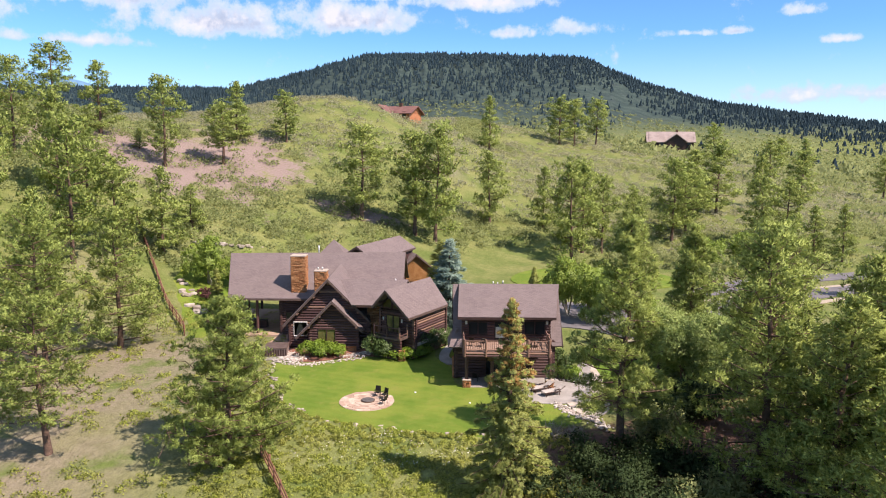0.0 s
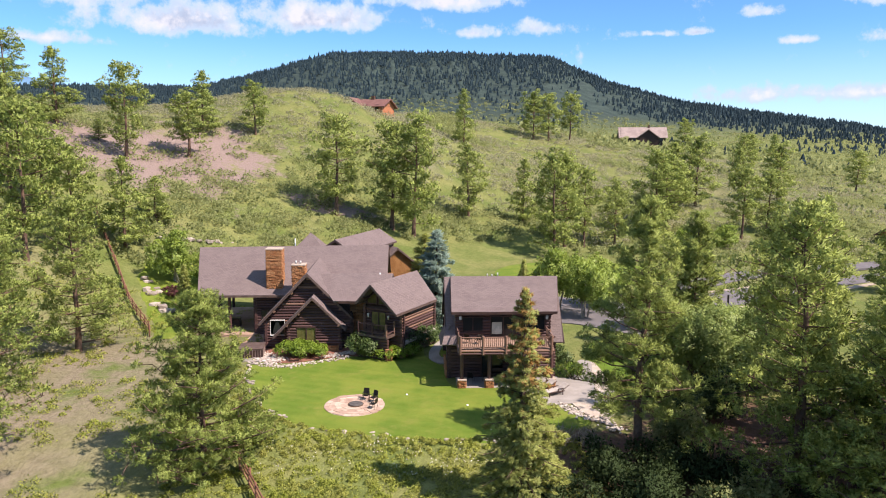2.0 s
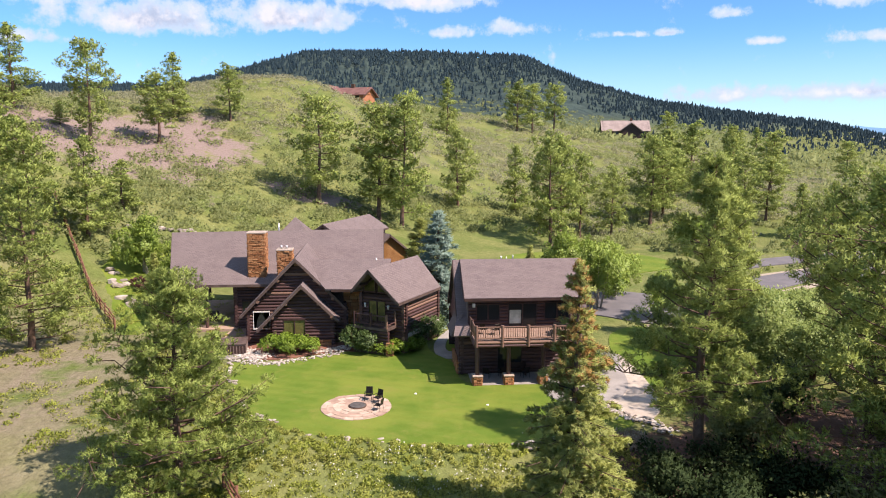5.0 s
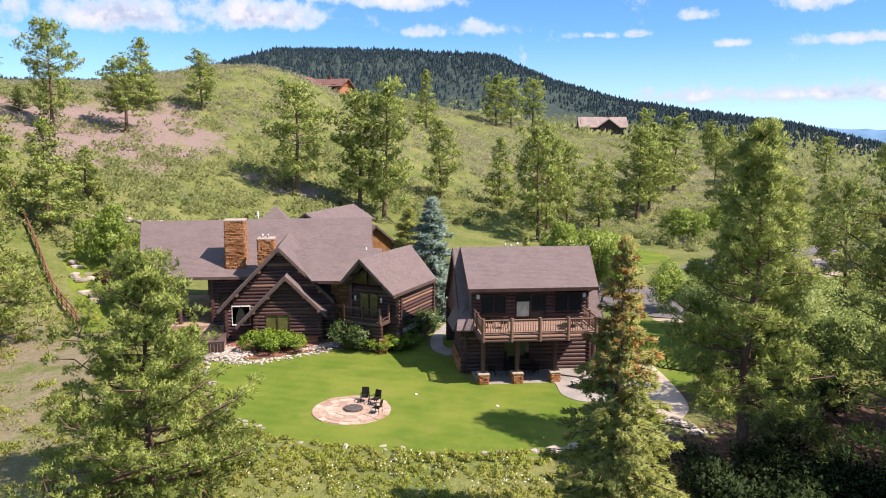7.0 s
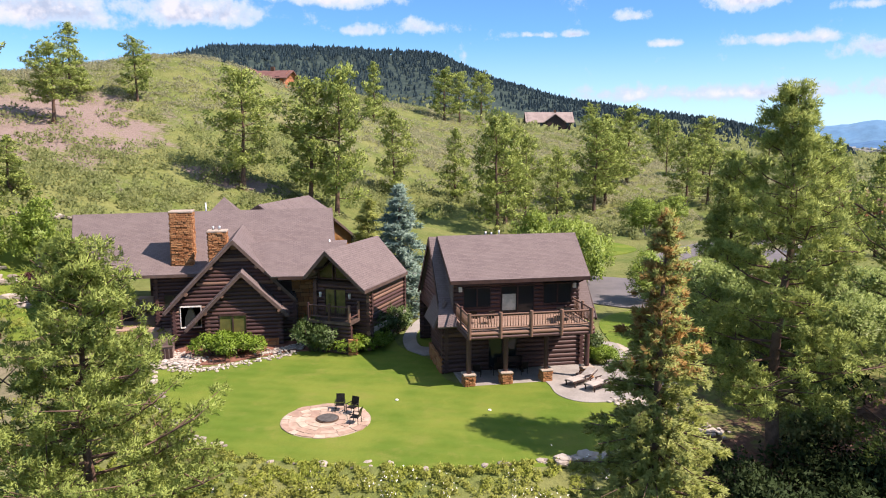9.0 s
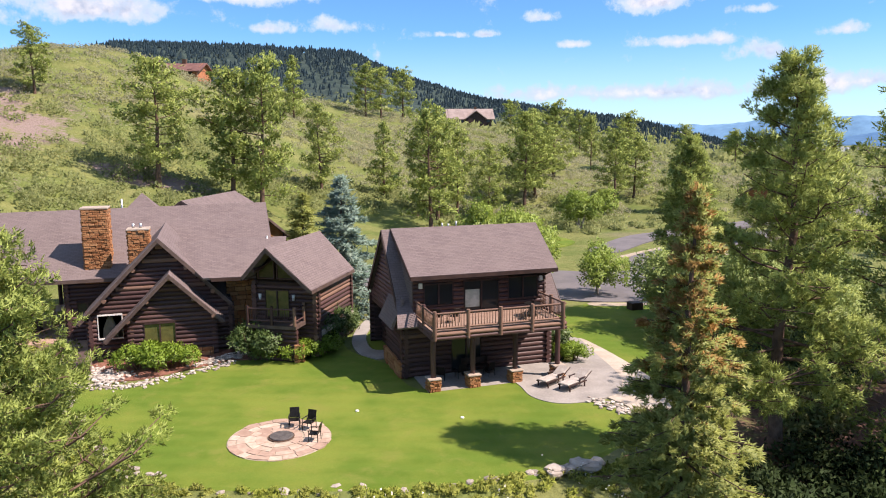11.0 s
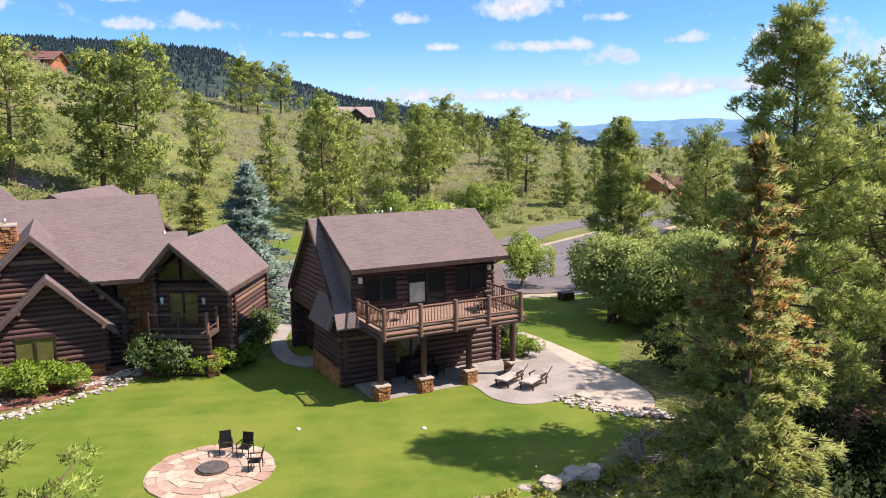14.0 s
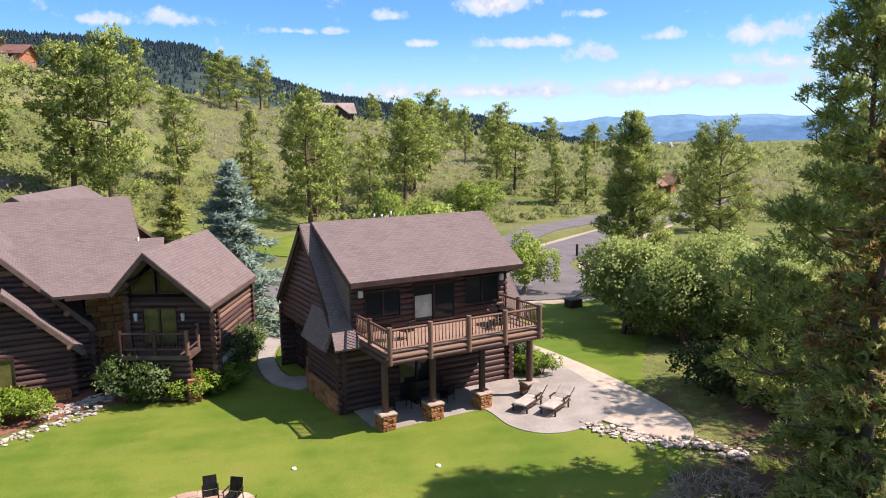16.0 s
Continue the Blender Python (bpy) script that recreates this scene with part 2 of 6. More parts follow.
M["ledge"] = material("ledge", ledge_colour, 0.85, bump=(9.0, 0.8, 0.03))
M["mortar"] = material("mortar", two((0.075, 0.04, 0.026), (0.12, 0.07, 0.048), 5.0), 0.95, bump=(20.0, 0.5, 0.02))
M["cap"] = material("cap", two((0.36, 0.29, 0.235), (0.46, 0.38, 0.31), 3.0), 0.8, bump=(15.0, 0.3, 0.01))
M["flag"] = material("flag", by_piece((0.37, 0.25, 0.19), (0.56, 0.43, 0.34), 3.0), 0.85, bump=(10.0, 0.6, 0.02))
M["sand"] = material("sand", two((0.33, 0.27, 0.205), (0.41, 0.34, 0.26), 1.5), 0.95, bump=(20.0, 0.5, 0.02), coords="World")
M["concrete"] = material("concrete", two((0.275, 0.25, 0.228), (0.35, 0.32, 0.292), 0.6, 9.0), 0.85, bump=(25.0, 0.3, 0.01), coords="World")
M["gravel"] = material("gravel", two((0.42, 0.355, 0.29), (0.51, 0.435, 0.36), 1.2, 18.0), 0.95, bump=(30.0, 0.8, 0.02), coords="World")
M["rock"] = material("rock", by_piece((0.27, 0.23, 0.195), (0.47, 0.41, 0.355), 3.0), 0.9, bump=(6.0, 0.8, 0.05))


def pebble_colour(n, where):
    r = n.add("ShaderNodeNewGeometry").outputs["Random Per Island"]
    c = n.ramp(r, ((0.0, (0.22, 0.18, 0.155)), (0.5, (0.40, 0.34, 0.29)), (1.0, (0.60, 0.54, 0.48))))
    return n.mix(n.span(n.noise(5.0, 4.0, 0.6, where), 0.3, 0.7, 0.0, 0.4), c, (0.3, 0.26, 0.22, 1.0))


M["pebble"] = material("pebble", pebble_colour, 0.9, bump=(8.0, 0.7, 0.03), coords="World")


def town_colour(n, where):
    r = n.add("ShaderNodeNewGeometry").outputs["Random Per Island"]
    return n.ramp(r, ((0.0, (0.20, 0.19, 0.19)), (0.5, (0.32, 0.31, 0.31)), (1.0, (0.60, 0.60, 0.60))))


M["town"] = material("town", town_colour, 0.8)
M["asphalt"] = material("asphalt", two((0.135, 0.125, 0.13), (0.17, 0.155, 0.16), 0.4, 14.0), 0.9, bump=(30.0, 0.4, 0.01), coords="World")
M["bark"] = material("bark", two((0.10, 0.062, 0.045), (0.17, 0.105, 0.075), 2.5), 0.95, bump=(6.0, 1.0, 0.06))
M["pale_bark"] = material("pale_bark", two((0.26, 0.22, 0.18), (0.38, 0.33, 0.27), 2.5), 0.9, bump=(6.0, 0.8, 0.03))
M["pine"] = material("pine", leaf((0.155, 0.210, 0.048), (0.415, 0.480, 0.130), (0.320, 0.382, 0.098)), 0.6, spec=0.2, through_light=0.32)
M["spruce"] = material("spruce", leaf((0.205, 0.245, 0.060), (0.470, 0.500, 0.155), (0.365, 0.395, 0.112)), 0.55, spec=0.3, through_light=0.45)
M["blue_spruce"] = material("blue_spruce", leaf((0.165, 0.255, 0.205), (0.34, 0.44, 0.375), (0.25, 0.345, 0.29)), 0.55, spec=0.3, through_light=0.35)
M["rust"] = material("rust", leaf((0.27, 0.135, 0.045), (0.40, 0.235, 0.080), (0.32, 0.23, 0.070)), 0.7, spec=0.2, through_light=0.25)
M["oak"] = material("oak", leaf((0.205, 0.245, 0.092), (0.335, 0.362, 0.155), (0.292, 0.312, 0.142)), 0.7, spec=0.15, through_light=0.5)
M["bush"] = material("bush", leaf((0.200, 0.280, 0.074), (0.390, 0.460, 0.155), (0.290, 0.365, 0.115)), 0.5, spec=0.3, through_light=0.4)
M["sage"] = material("sage", leaf((0.250, 0.256, 0.152), (0.355, 0.352, 0.220), (0.315, 0.306, 0.200)), 0.8, spec=0.1, through_light=0.5)
M["shrub"] = material("shrub", leaf((0.125, 0.205, 0.020), (0.255, 0.360, 0.045), (0.20, 0.30, 0.03)), 0.5, spec=0.3, through_light=0.3)
# undergrowth leaves, with the deep shade of the pines put into the colour
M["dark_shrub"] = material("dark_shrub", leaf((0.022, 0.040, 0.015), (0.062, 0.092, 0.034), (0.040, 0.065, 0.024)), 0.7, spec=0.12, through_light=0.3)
M["bed_shrub"] = material("bed_shrub", leaf((0.055, 0.100, 0.026), (0.140, 0.200, 0.062), (0.095, 0.150, 0.045)), 0.5, spec=0.35, through_light=0.3)
M["aspen"] = material("aspen", leaf((0.165, 0.255, 0.040), (0.320, 0.400, 0.080), (0.250, 0.335, 0.060)), 0.5, spec=0.35, through_light=0.35)
M["plum"] = material("plum", leaf((0.10, 0.035, 0.04), (0.17, 0.07, 0.07)), 0.6, through_light=0.2)
M["grass"] = material("grass", leaf((0.215, 0.265, 0.040), (0.420, 0.445, 0.092), (0.385, 0.370, 0.120)), 0.7, spec=0.2, through_light=0.42)
M["blossom"] = material("blossom", two((0.75, 0.73, 0.66), (0.82, 0.80, 0.72), 3.0), 0.7)
# far conifers: haze blue is part of the leaf colour
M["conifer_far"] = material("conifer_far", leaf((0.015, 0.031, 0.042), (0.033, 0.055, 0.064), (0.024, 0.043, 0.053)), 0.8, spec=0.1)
# range colours with the blue of distance haze mixed in
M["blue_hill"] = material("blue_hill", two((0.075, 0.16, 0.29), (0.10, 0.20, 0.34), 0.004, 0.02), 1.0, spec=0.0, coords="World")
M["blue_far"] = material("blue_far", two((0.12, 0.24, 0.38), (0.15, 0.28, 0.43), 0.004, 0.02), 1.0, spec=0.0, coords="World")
M["glass"] = material("glass", (0.02, 0.024, 0.025), 0.05, spec=0.35)
M["glass_warm"] = material("glass_warm", two((0.08, 0.085, 0.03), (0.14, 0.13, 0.045), 1.2), 0.08, spec=0.6)
M["drape"] = material("drape", two((0.40, 0.43, 0.36), (0.56, 0.58, 0.50), 3.0), 0.9, bump=(14.0, 0.4, 0.02))
M["white"] = material("white", two((0.70, 0.68, 0.64), (0.80, 0.78, 0.74), 3.0), 0.6)
M["black_metal"] = material("black_metal", two((0.018, 0.016, 0.015), (0.035, 0.031, 0.028), 8.0), 0.45, metal=0.6)
M["galvanised"] = material("galvanised", two((0.45, 0.45, 0.46), (0.60, 0.60, 0.60), 6.0), 0.4, metal=0.8)
M["ring"] = material("ring", two((0.09, 0.08, 0.075), (0.14, 0.125, 0.115), 6.0), 0.7, metal=0.3)
M["cushion"] = material("cushion", two((0.38, 0.335, 0.30), (0.48, 0.43, 0.39), 3.0), 0.9, bump=(30.0, 0.3, 0.01))
M["blue_cloth"] = material("blue_cloth", two((0.05, 0.09, 0.20), (0.08, 0.13, 0.27), 3.0), 0.9, bump=(30.0, 0.3, 0.01))
M["tub"] = material("tub", two((0.20, 0.145, 0.13), (0.27, 0.20, 0.18), 2.0), 0.6, bump=(10.0, 0.3, 0.01))
M["fence"] = material("fence", by_piece((0.16, 0.070, 0.045), (0.26, 0.13, 0.085), 4.0), 0.8, bump=(9.0, 0.5, 0.02))
M["mulch"] = material("mulch", two((0.20, 0.085, 0.06), (0.28, 0.13, 0.09), 4.0), 0.95, bump=(25.0, 0.8, 0.03), coords="World")
M["far_roof"] = material("far_roof", two((0.27, 0.21, 0.19), (0.34, 0.27, 0.245), 0.6), 0.85)
M["red_roof"] = material("red_roof", two((0.15, 0.07, 0.06), (0.20, 0.10, 0.085), 0.6), 0.8)

# ---- helpers for meshes ----


def make(name, verts, faces, mat, parent=None, label="", smooth=False):
    me = bpy.data.meshes.new(name)
    me.from_pydata([tuple(v) for v in verts], [], faces)
    me.materials.append(mat)
    if smooth:
        me.shade_smooth()
    ob = new(name, me)
    ob.parent = parent
    if label:
        ob["label"] = label
    return ob


def tri_mesh(name, verts, tris, mats, index=None, normals=None):
    """A mesh from arrays of corners and triangles. normals: the way each triangle of a crown faces as part of the whole."""
    if normals is not None:
        verts = np.asarray(verts)
        p = verts[tris]
        back = np.einsum("ij,ij->i", np.cross(p[:, 1] - p[:, 0], p[:, 2] - p[:, 0]), normals) < 0
        tris = np.where(back[:, None], tris[:, ::-1], tris)
    me = bpy.data.meshes.new(name)
    me.vertices.add(len(verts))
    me.vertices.foreach_set("co", np.asarray(verts, np.float32).ravel())
    me.loops.add(tris.size)
    me.loops.foreach_set("vertex_index", tris.astype(np.int32).ravel())
    me.polygons.add(len(tris))
    me.polygons.foreach_set("loop_start", np.arange(0, tris.size, 3, dtype=np.int32))
    for m in mats:
        me.materials.append(m)
    if index is not None:
        me.polygons.foreach_set("material_index", index.astype(np.int32))
    me.update(calc_edges=True)
    if normals is not None:
        me.shade_smooth()
        vn = np.zeros((len(verts), 3))
        vn[tris.ravel()] = np.repeat(normals, 3, 0)
        me.normals_split_custom_set_from_vertices(vn.tolist())
    return me


def part(name, bm, mat, parent, label=""):
    me = bpy.data.meshes.new(name)
    bm.to_mesh(me)
    bm.free()
    me.materials.append(mat)
    ob = new(name, me)
    ob.parent = parent
    if label:
        ob["label"] = label
    return ob


def thing(name, label, category, group="", kind="", at=(0, 0, 0), turn=0.0):
    ob = new(name)
    ob.empty_display_size = 0.3
    ob.matrix_world = pose(*at, 0, 0, turn)
    return tagged(ob, label, category, group, kind)


def box_bm(x0, x1, y0, y1, z0, z1, bevel=0.0, bm=None):
    own = bm or bmesh.new()
    vs = [own.verts.new(p) for p in ((x0, y0, z0), (x1, y0, z0), (x1, y1, z0), (x0, y1, z0), (x0, y0, z1), (x1, y0, z1), (x1, y1, z1), (x0, y1, z1))]
    for f in ((3, 2, 1, 0), (4, 5, 6, 7), (0, 1, 5, 4), (1, 2, 6, 5), (2, 3, 7, 6), (3, 0, 4, 7)):
        own.faces.new([vs[i] for i in f])
    if bevel and not bm:
        bmesh.ops.bevel(own, geom=own.edges[:], offset=bevel, segments=1, affect="EDGES")
    return own


def rod_bm(a, b, r0, r1=None, sides=8, bm=None):
    own = bm or bmesh.new()
    a, b = Vector(a), Vector(b)
    r1 = r0 if r1 is None else r1
    way = (b - a).normalized()
    s = way.orthogonal().normalized()
    u = way.cross(s)
    low, top = [], []
    for i in range(sides):
        c, d = math.cos(2 * math.pi * i / sides), math.sin(2 * math.pi * i / sides)
        low.append(own.verts.new(a + (s * c + u * d) * r0))
        top.append(own.verts.new(b + (s * c + u * d) * r1))
    for i in range(sides):
        j = (i + 1) % sides
        own.faces.new((low[i], low[j], top[j], top[i])).smooth = True
    own.faces.new(low[::-1])
    own.faces.new(top)
    return own


def slab(name, quad, thick, mat, parent, label="", along=None):
    """A thick sheet under the corners given, with its own UVs in metres."""
    quad = [Vector(q) for q in quad]
    n = (quad[1] - quad[0]).cross(quad[2] - quad[0]).normalized()
    if n.z < 0:
        quad.reverse()
        n = -n
    k = len(quad)
    bm = bmesh.new()
    top = [bm.verts.new(q) for q in quad]
    low = [bm.verts.new(q - n * thick) for q in quad]
    bm.faces.new(top)
    bm.faces.new(low[::-1])
    for i in range(k):
        j = (i + 1) % k
        bm.faces.new((top[j], top[i], low[i], low[j]))
    uv = bm.loops.layers.uv.new("UV")
    ax = Vector(along).normalized() if along else Vector((-n.y, n.x, 0)).normalized() if abs(n.z) < 0.999 else Vector((1, 0, 0))
    ay = n.cross(ax)
    for f in bm.faces:
        for lp in f.loops:
            lp[uv].uv = (lp.vert.co.dot(ax), lp.vert.co.dot(ay))
    return part(name, bm, mat, parent, label)


def sheet(name, outline, z, mat, thick=0.25, label="", category="ground", kind="structure", follow=False, flare=1.0):
    """A flat paved or planted area with a thickness, from its outline."""
    bm = bmesh.new()
    lift = [max(z, float(height(x, y)) + 0.08 + z) if follow else z for x, y in outline]
    top = [bm.verts.new((x, y, h)) for (x, y), h in zip(outline, lift)]
    mx, my = sum(p[0] for p in outline) / len(outline), sum(p[1] for p in outline) / len(outline)
    low = [bm.verts.new((mx + (x - mx) * flare, my + (y - my) * flare, h - thick)) for (x, y), h in zip(outline, lift)]
    bm.faces.new(top)
    k = len(top)
    for i in range(k):
        bm.faces.new((top[i], top[(i + 1) % k], low[(i + 1) % k], low[i]))
    bmesh.ops.recalc_face_normals(bm, faces=bm.faces[:])
    if bm.faces[0].normal.z < 0:
        bmesh.ops.reverse_faces(bm, faces=bm.faces[:])
    bmesh.ops.triangulate(bm, faces=[f for f in bm.faces if len(f.verts) > 4])
    return tagged(part(name, bm, mat, None), label, category, kind=kind)


def curve_through(points, steps=6, closed=True):
    """A smooth outline through some corners."""
    pts = [Vector((*p, 0)) for p in points]
    k, res = len(pts), []
    for i in range(k if closed else k - 1):
        p0, p1, p2, p3 = (pts[(i + d) % k] if closed else pts[min(max(i + d, 0), k - 1)] for d in (-1, 0, 1, 2))
        for s in range(steps):
            t = s / steps
            q = 0.5 * (2 * p1 + (p2 - p0) * t + (2 * p0 - 5 * p1 + 4 * p2 - p3) * t * t + (3 * p1 - p0 - 3 * p2 + p3) * t ** 3)
            res.append((q.x, q.y))
    return res


def ramp01(a, b, v):
    t = np.clip((v - a) / (b - a), 0, 1)
    return t * t * (3 - 2 * t)


# ---- the land ----
HILLS = ((-90, 300, 130, 18.5), (30, 120, 40, -9.1), (-90, 330, 60, -5.0), (150, 390, 60, 11.1), (-120, 150, 40, 12.8), (-30, 210, 25, 11.2),
         (60, 300, 40, 8.4), (-180, 270, 130, 14.8), (0, 270, 25, 8.9), (-30, 180, 25, 5.5), (150, 330, 25, -5.9), (120, 330, 60, 6.7), (-84, 128, 20, 5.0), (86, 298, 20, -4.5))
SKYLINE = ((-50, 96), (-35, 104), (-22, 116), (-16, 119), (-12, 144), (-6, 186), (2, 188), (10.5, 180), (15, 134), (20, 98), (26, 74), (32, 54), (36, 28), (39, 10), (44, 2), (70, 2))


def height(x, y):
    """The lie of the land, for arrays or numbers."""
    x, y = np.asarray(x, float), np.asarray(y, float)
    yard = ramp01(88, 140, y + np.maximum(0, -x - 22) * 1.1)
    z = np.zeros_like(x)
    for hx, hy, s, a in HILLS:
        z = z + a * yard * np.exp(-((x - hx) ** 2 + (y - hy) ** 2) / (2.0 * s * s))
    z = np.maximum(z, 0)
    near = np.where(y < 50.7, 1.0, 0.0)
    z = z - near * (0.08 * (50.7 - np.minimum(y, 50.7)) + 0.4 * ramp01(50.7, 48.5, y)) * (1 - 0.75 * ramp01(30, -20, y))
    r, a = np.hypot(x, y), np.degrees(np.arctan2(x, y))
    top = np.interp(a, [s[0] for s in SKYLINE], [s[1] for s in SKYLINE])
    top = 20 + (top - 20) * 1.586
    z = z + np.where(y > 0, top * (ramp01(480, 2300, r) ** 1.2) * (1 - 0.6 * ramp01(2400, 4000, r)), 0)
    rough = ramp01(20, 60, np.abs(y - 75)) * 0.35 + ramp01(600, 2400, r) * 5
    z = z + rough * (np.sin(x * 0.13 + 1.7) * np.cos(y * 0.11) + 0.5 * np.sin(x * 0.31 + y * 0.23))
    return z - 0.06


def spaced(a, b, lo, hi, step, grow):
    out = list(np.arange(lo, hi + 0.01, step))
    s, v = step, hi
    while v < b:
        s *= grow
        v += s
        out.append(min(v, b))
    s, v = step, lo
    while v > a:
        s *= grow
        v -= s
        out.insert(0, max(v, a))
    return np.array(out)


def build_ground():
    xs = spaced(-4700, 4700, -70, 90, 2.0, 1.10)
    ys = spaced(-600, 4700, 20, 200, 2.0, 1.08)
    X, Y = np.meshgrid(xs, ys)
    Z = height(X, Y)
    verts = np.stack([X, Y, Z], -1).reshape(-1, 3)
    nx, ny = len(xs), len(ys)
    i = np.arange(nx * ny).reshape(ny, nx)
    a, b, c, d = i[:-1, :-1].ravel(), i[:-1, 1:].ravel(), i[1:, 1:].ravel(), i[1:, :-1].ravel()
    tris = np.concatenate([np.stack([a, b, c], 1), np.stack([a, c, d], 1)])
    me = tri_mesh("ground", verts, tris, [M["ground"]])
    me.shade_smooth()
    tagged(new("ground", me), "rolling ground of dry meadow grass, bare soil and scrub", "ground", kind="structure")


build_ground()

# far ranges at the edge of sight, distance haze painted in as blue


def build_range(name, radius, rows, label):
    az = np.linspace(rows[0][0], rows[-1][0], 220)
    tops = np.interp(az, [r[0] for r in rows], [r[1] for r in rows])
    tops = tops + np.array([noise.fractal(Vector((v * 0.35, radius * 0.01, 0)), 1.0, 2.0, 4) for v in az]) * radius * 0.0035
    verts, faces = [], []
    for k, (a, t) in enumerate(zip(np.radians(az), tops)):
        for f, rr in ((0.0, 0.93), (0.75, 0.975), (1.0, 1.0), (0.0, 1.06)):
            verts.append((math.sin(a) * radius * rr, math.cos(a) * radius * rr, t * f - 5 * (f == 0)))
        if k:
            b = 4 * (k - 1)
            faces += [(b + j, b + 4 + j, b + 5 + j, b + 1 + j) for j in range(3)]
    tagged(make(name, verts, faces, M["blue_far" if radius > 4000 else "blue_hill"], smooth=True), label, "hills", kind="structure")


build_range("backdrop_range", 4300, ((28, 80), (34, 124), (38, 106), (42, 132), (47, 140), (55, 126), (63, 142), (75, 126)), "haze-blue forested mountain range on the horizon")
build_range("backdrop_range", 3300, ((36, 8), (40, 14), (43, 30), (46, 22), (50, 62), (56, 58), (64, 80), (75, 60)), "lower wooded haze-blue hills beyond the valley town")
build_range("backdrop_range", 4200, ((-50, 300), (-40, 350), (-33, 420), (-29, 380), (-24, 300)), "pale haze-blue mountain range behind the wooded ridge")

# ---- trees and shrubs ----


def blades(rng, centres, outward, count, length, width, lift=0.35, spread=0.9, loose=0.22):
    """Tufts of narrow leaves: count at each centre, pointing outwards and a little up."""
    k = len(centres)
    d = rng.normal(size=(k, count, 3)) * spread + outward[:, None, :]
    d[:, :, 2] += lift
    d /= np.linalg.norm(d, axis=2, keepdims=True)
    side = np.cross(d, rng.normal(size=(k, count, 3)))
    side /= np.linalg.norm(side, axis=2, keepdims=True) + 1e-9
    ln = length * rng.uniform(0.6, 1.25, (k, count, 1))
    base = centres[:, None, :] + d * ln * 0.15 + rng.normal(size=(k, count, 3)) * length * loose
    w = side * width * rng.uniform(0.7, 1.3, (k, count, 1))
    v = np.stack([base - w, base + w, base + d * ln], 2).reshape(-1, 3)
    return v


def crown_normals(rng, cs, outs, rel, h):
    """How each tuft faces: out from the stem, up, and by chance."""
    flat = rel * np.array([1, 1, 0.0])
    flat /= np.linalg.norm(flat, axis=1, keepdims=True) + 0.3
    n = flat * 0.8 + outs * 0.35 + np.array([0, 0, 0.75]) + rng.normal(size=cs.shape) * 0.33
    return n / np.linalg.norm(n, axis=1, keepdims=True)


def tri_index(n):
    return np.arange(n).reshape(-1, 3)


def limb_tubes(a, b, r0, r1):
    """Four-sided tapered limbs between arrays of points."""
    k = len(a)
    way = b - a
    way /= np.linalg.norm(way, axis=1, keepdims=True) + 1e-9
    s = np.cross(way, np.array([0.3, 0.2, 1.0]))
    s /= np.linalg.norm(s, axis=1, keepdims=True) + 1e-9
    u = np.cross(way, s)
    ring = []
    for p, r in ((a, r0), (b, r1)):
        for c, d in ((1, 0), (0, 1), (-1, 0), (0, -1)):
            ring.append(p + (s * c + u * d) * np.reshape(r, (-1, 1)))
    v = np.stack(ring, 1).reshape(-1, 3)
    off = np.arange(k)[:, None] * 8
    t = []
    for i in range(4):
        j = (i + 1) % 4
        t += [(i, j, 4 + j), (i, 4 + j, 4 + i)]
    f = (off[:, :, None] + np.array(t)[None]).reshape(-1, 3)
    return v, f


def trunk_rings(rng, h, r, sides=9, rings=9, bend=0.25):
    zs = np.linspace(-0.4, h, rings)
    off = np.cumsum(rng.normal(size=(rings, 2)) * bend * 0.35, 0)
    off -= off[0]
    ang = np.linspace(0, 2 * np.pi, sides, endpoint=False)
    v, f = [], []
    for k, z in enumerate(zs):
        rr = r * (1 - 0.93 * max(0, z / h)) * (1.25 if k == 0 else 1.0)
        for a in ang:
            v.append((off[k, 0] + math.cos(a) * rr, off[k, 1] + math.sin(a) * rr, z))
    for k in range(rings - 1):
        for i in range(sides):
            j = (i + 1) % sides
            p, q = k * sides, (k + 1) * sides
            f += [(p + i, p + j, q + j), (p + i, q + j, q + i)]
    return np.array(v), np.array(f), zs, off


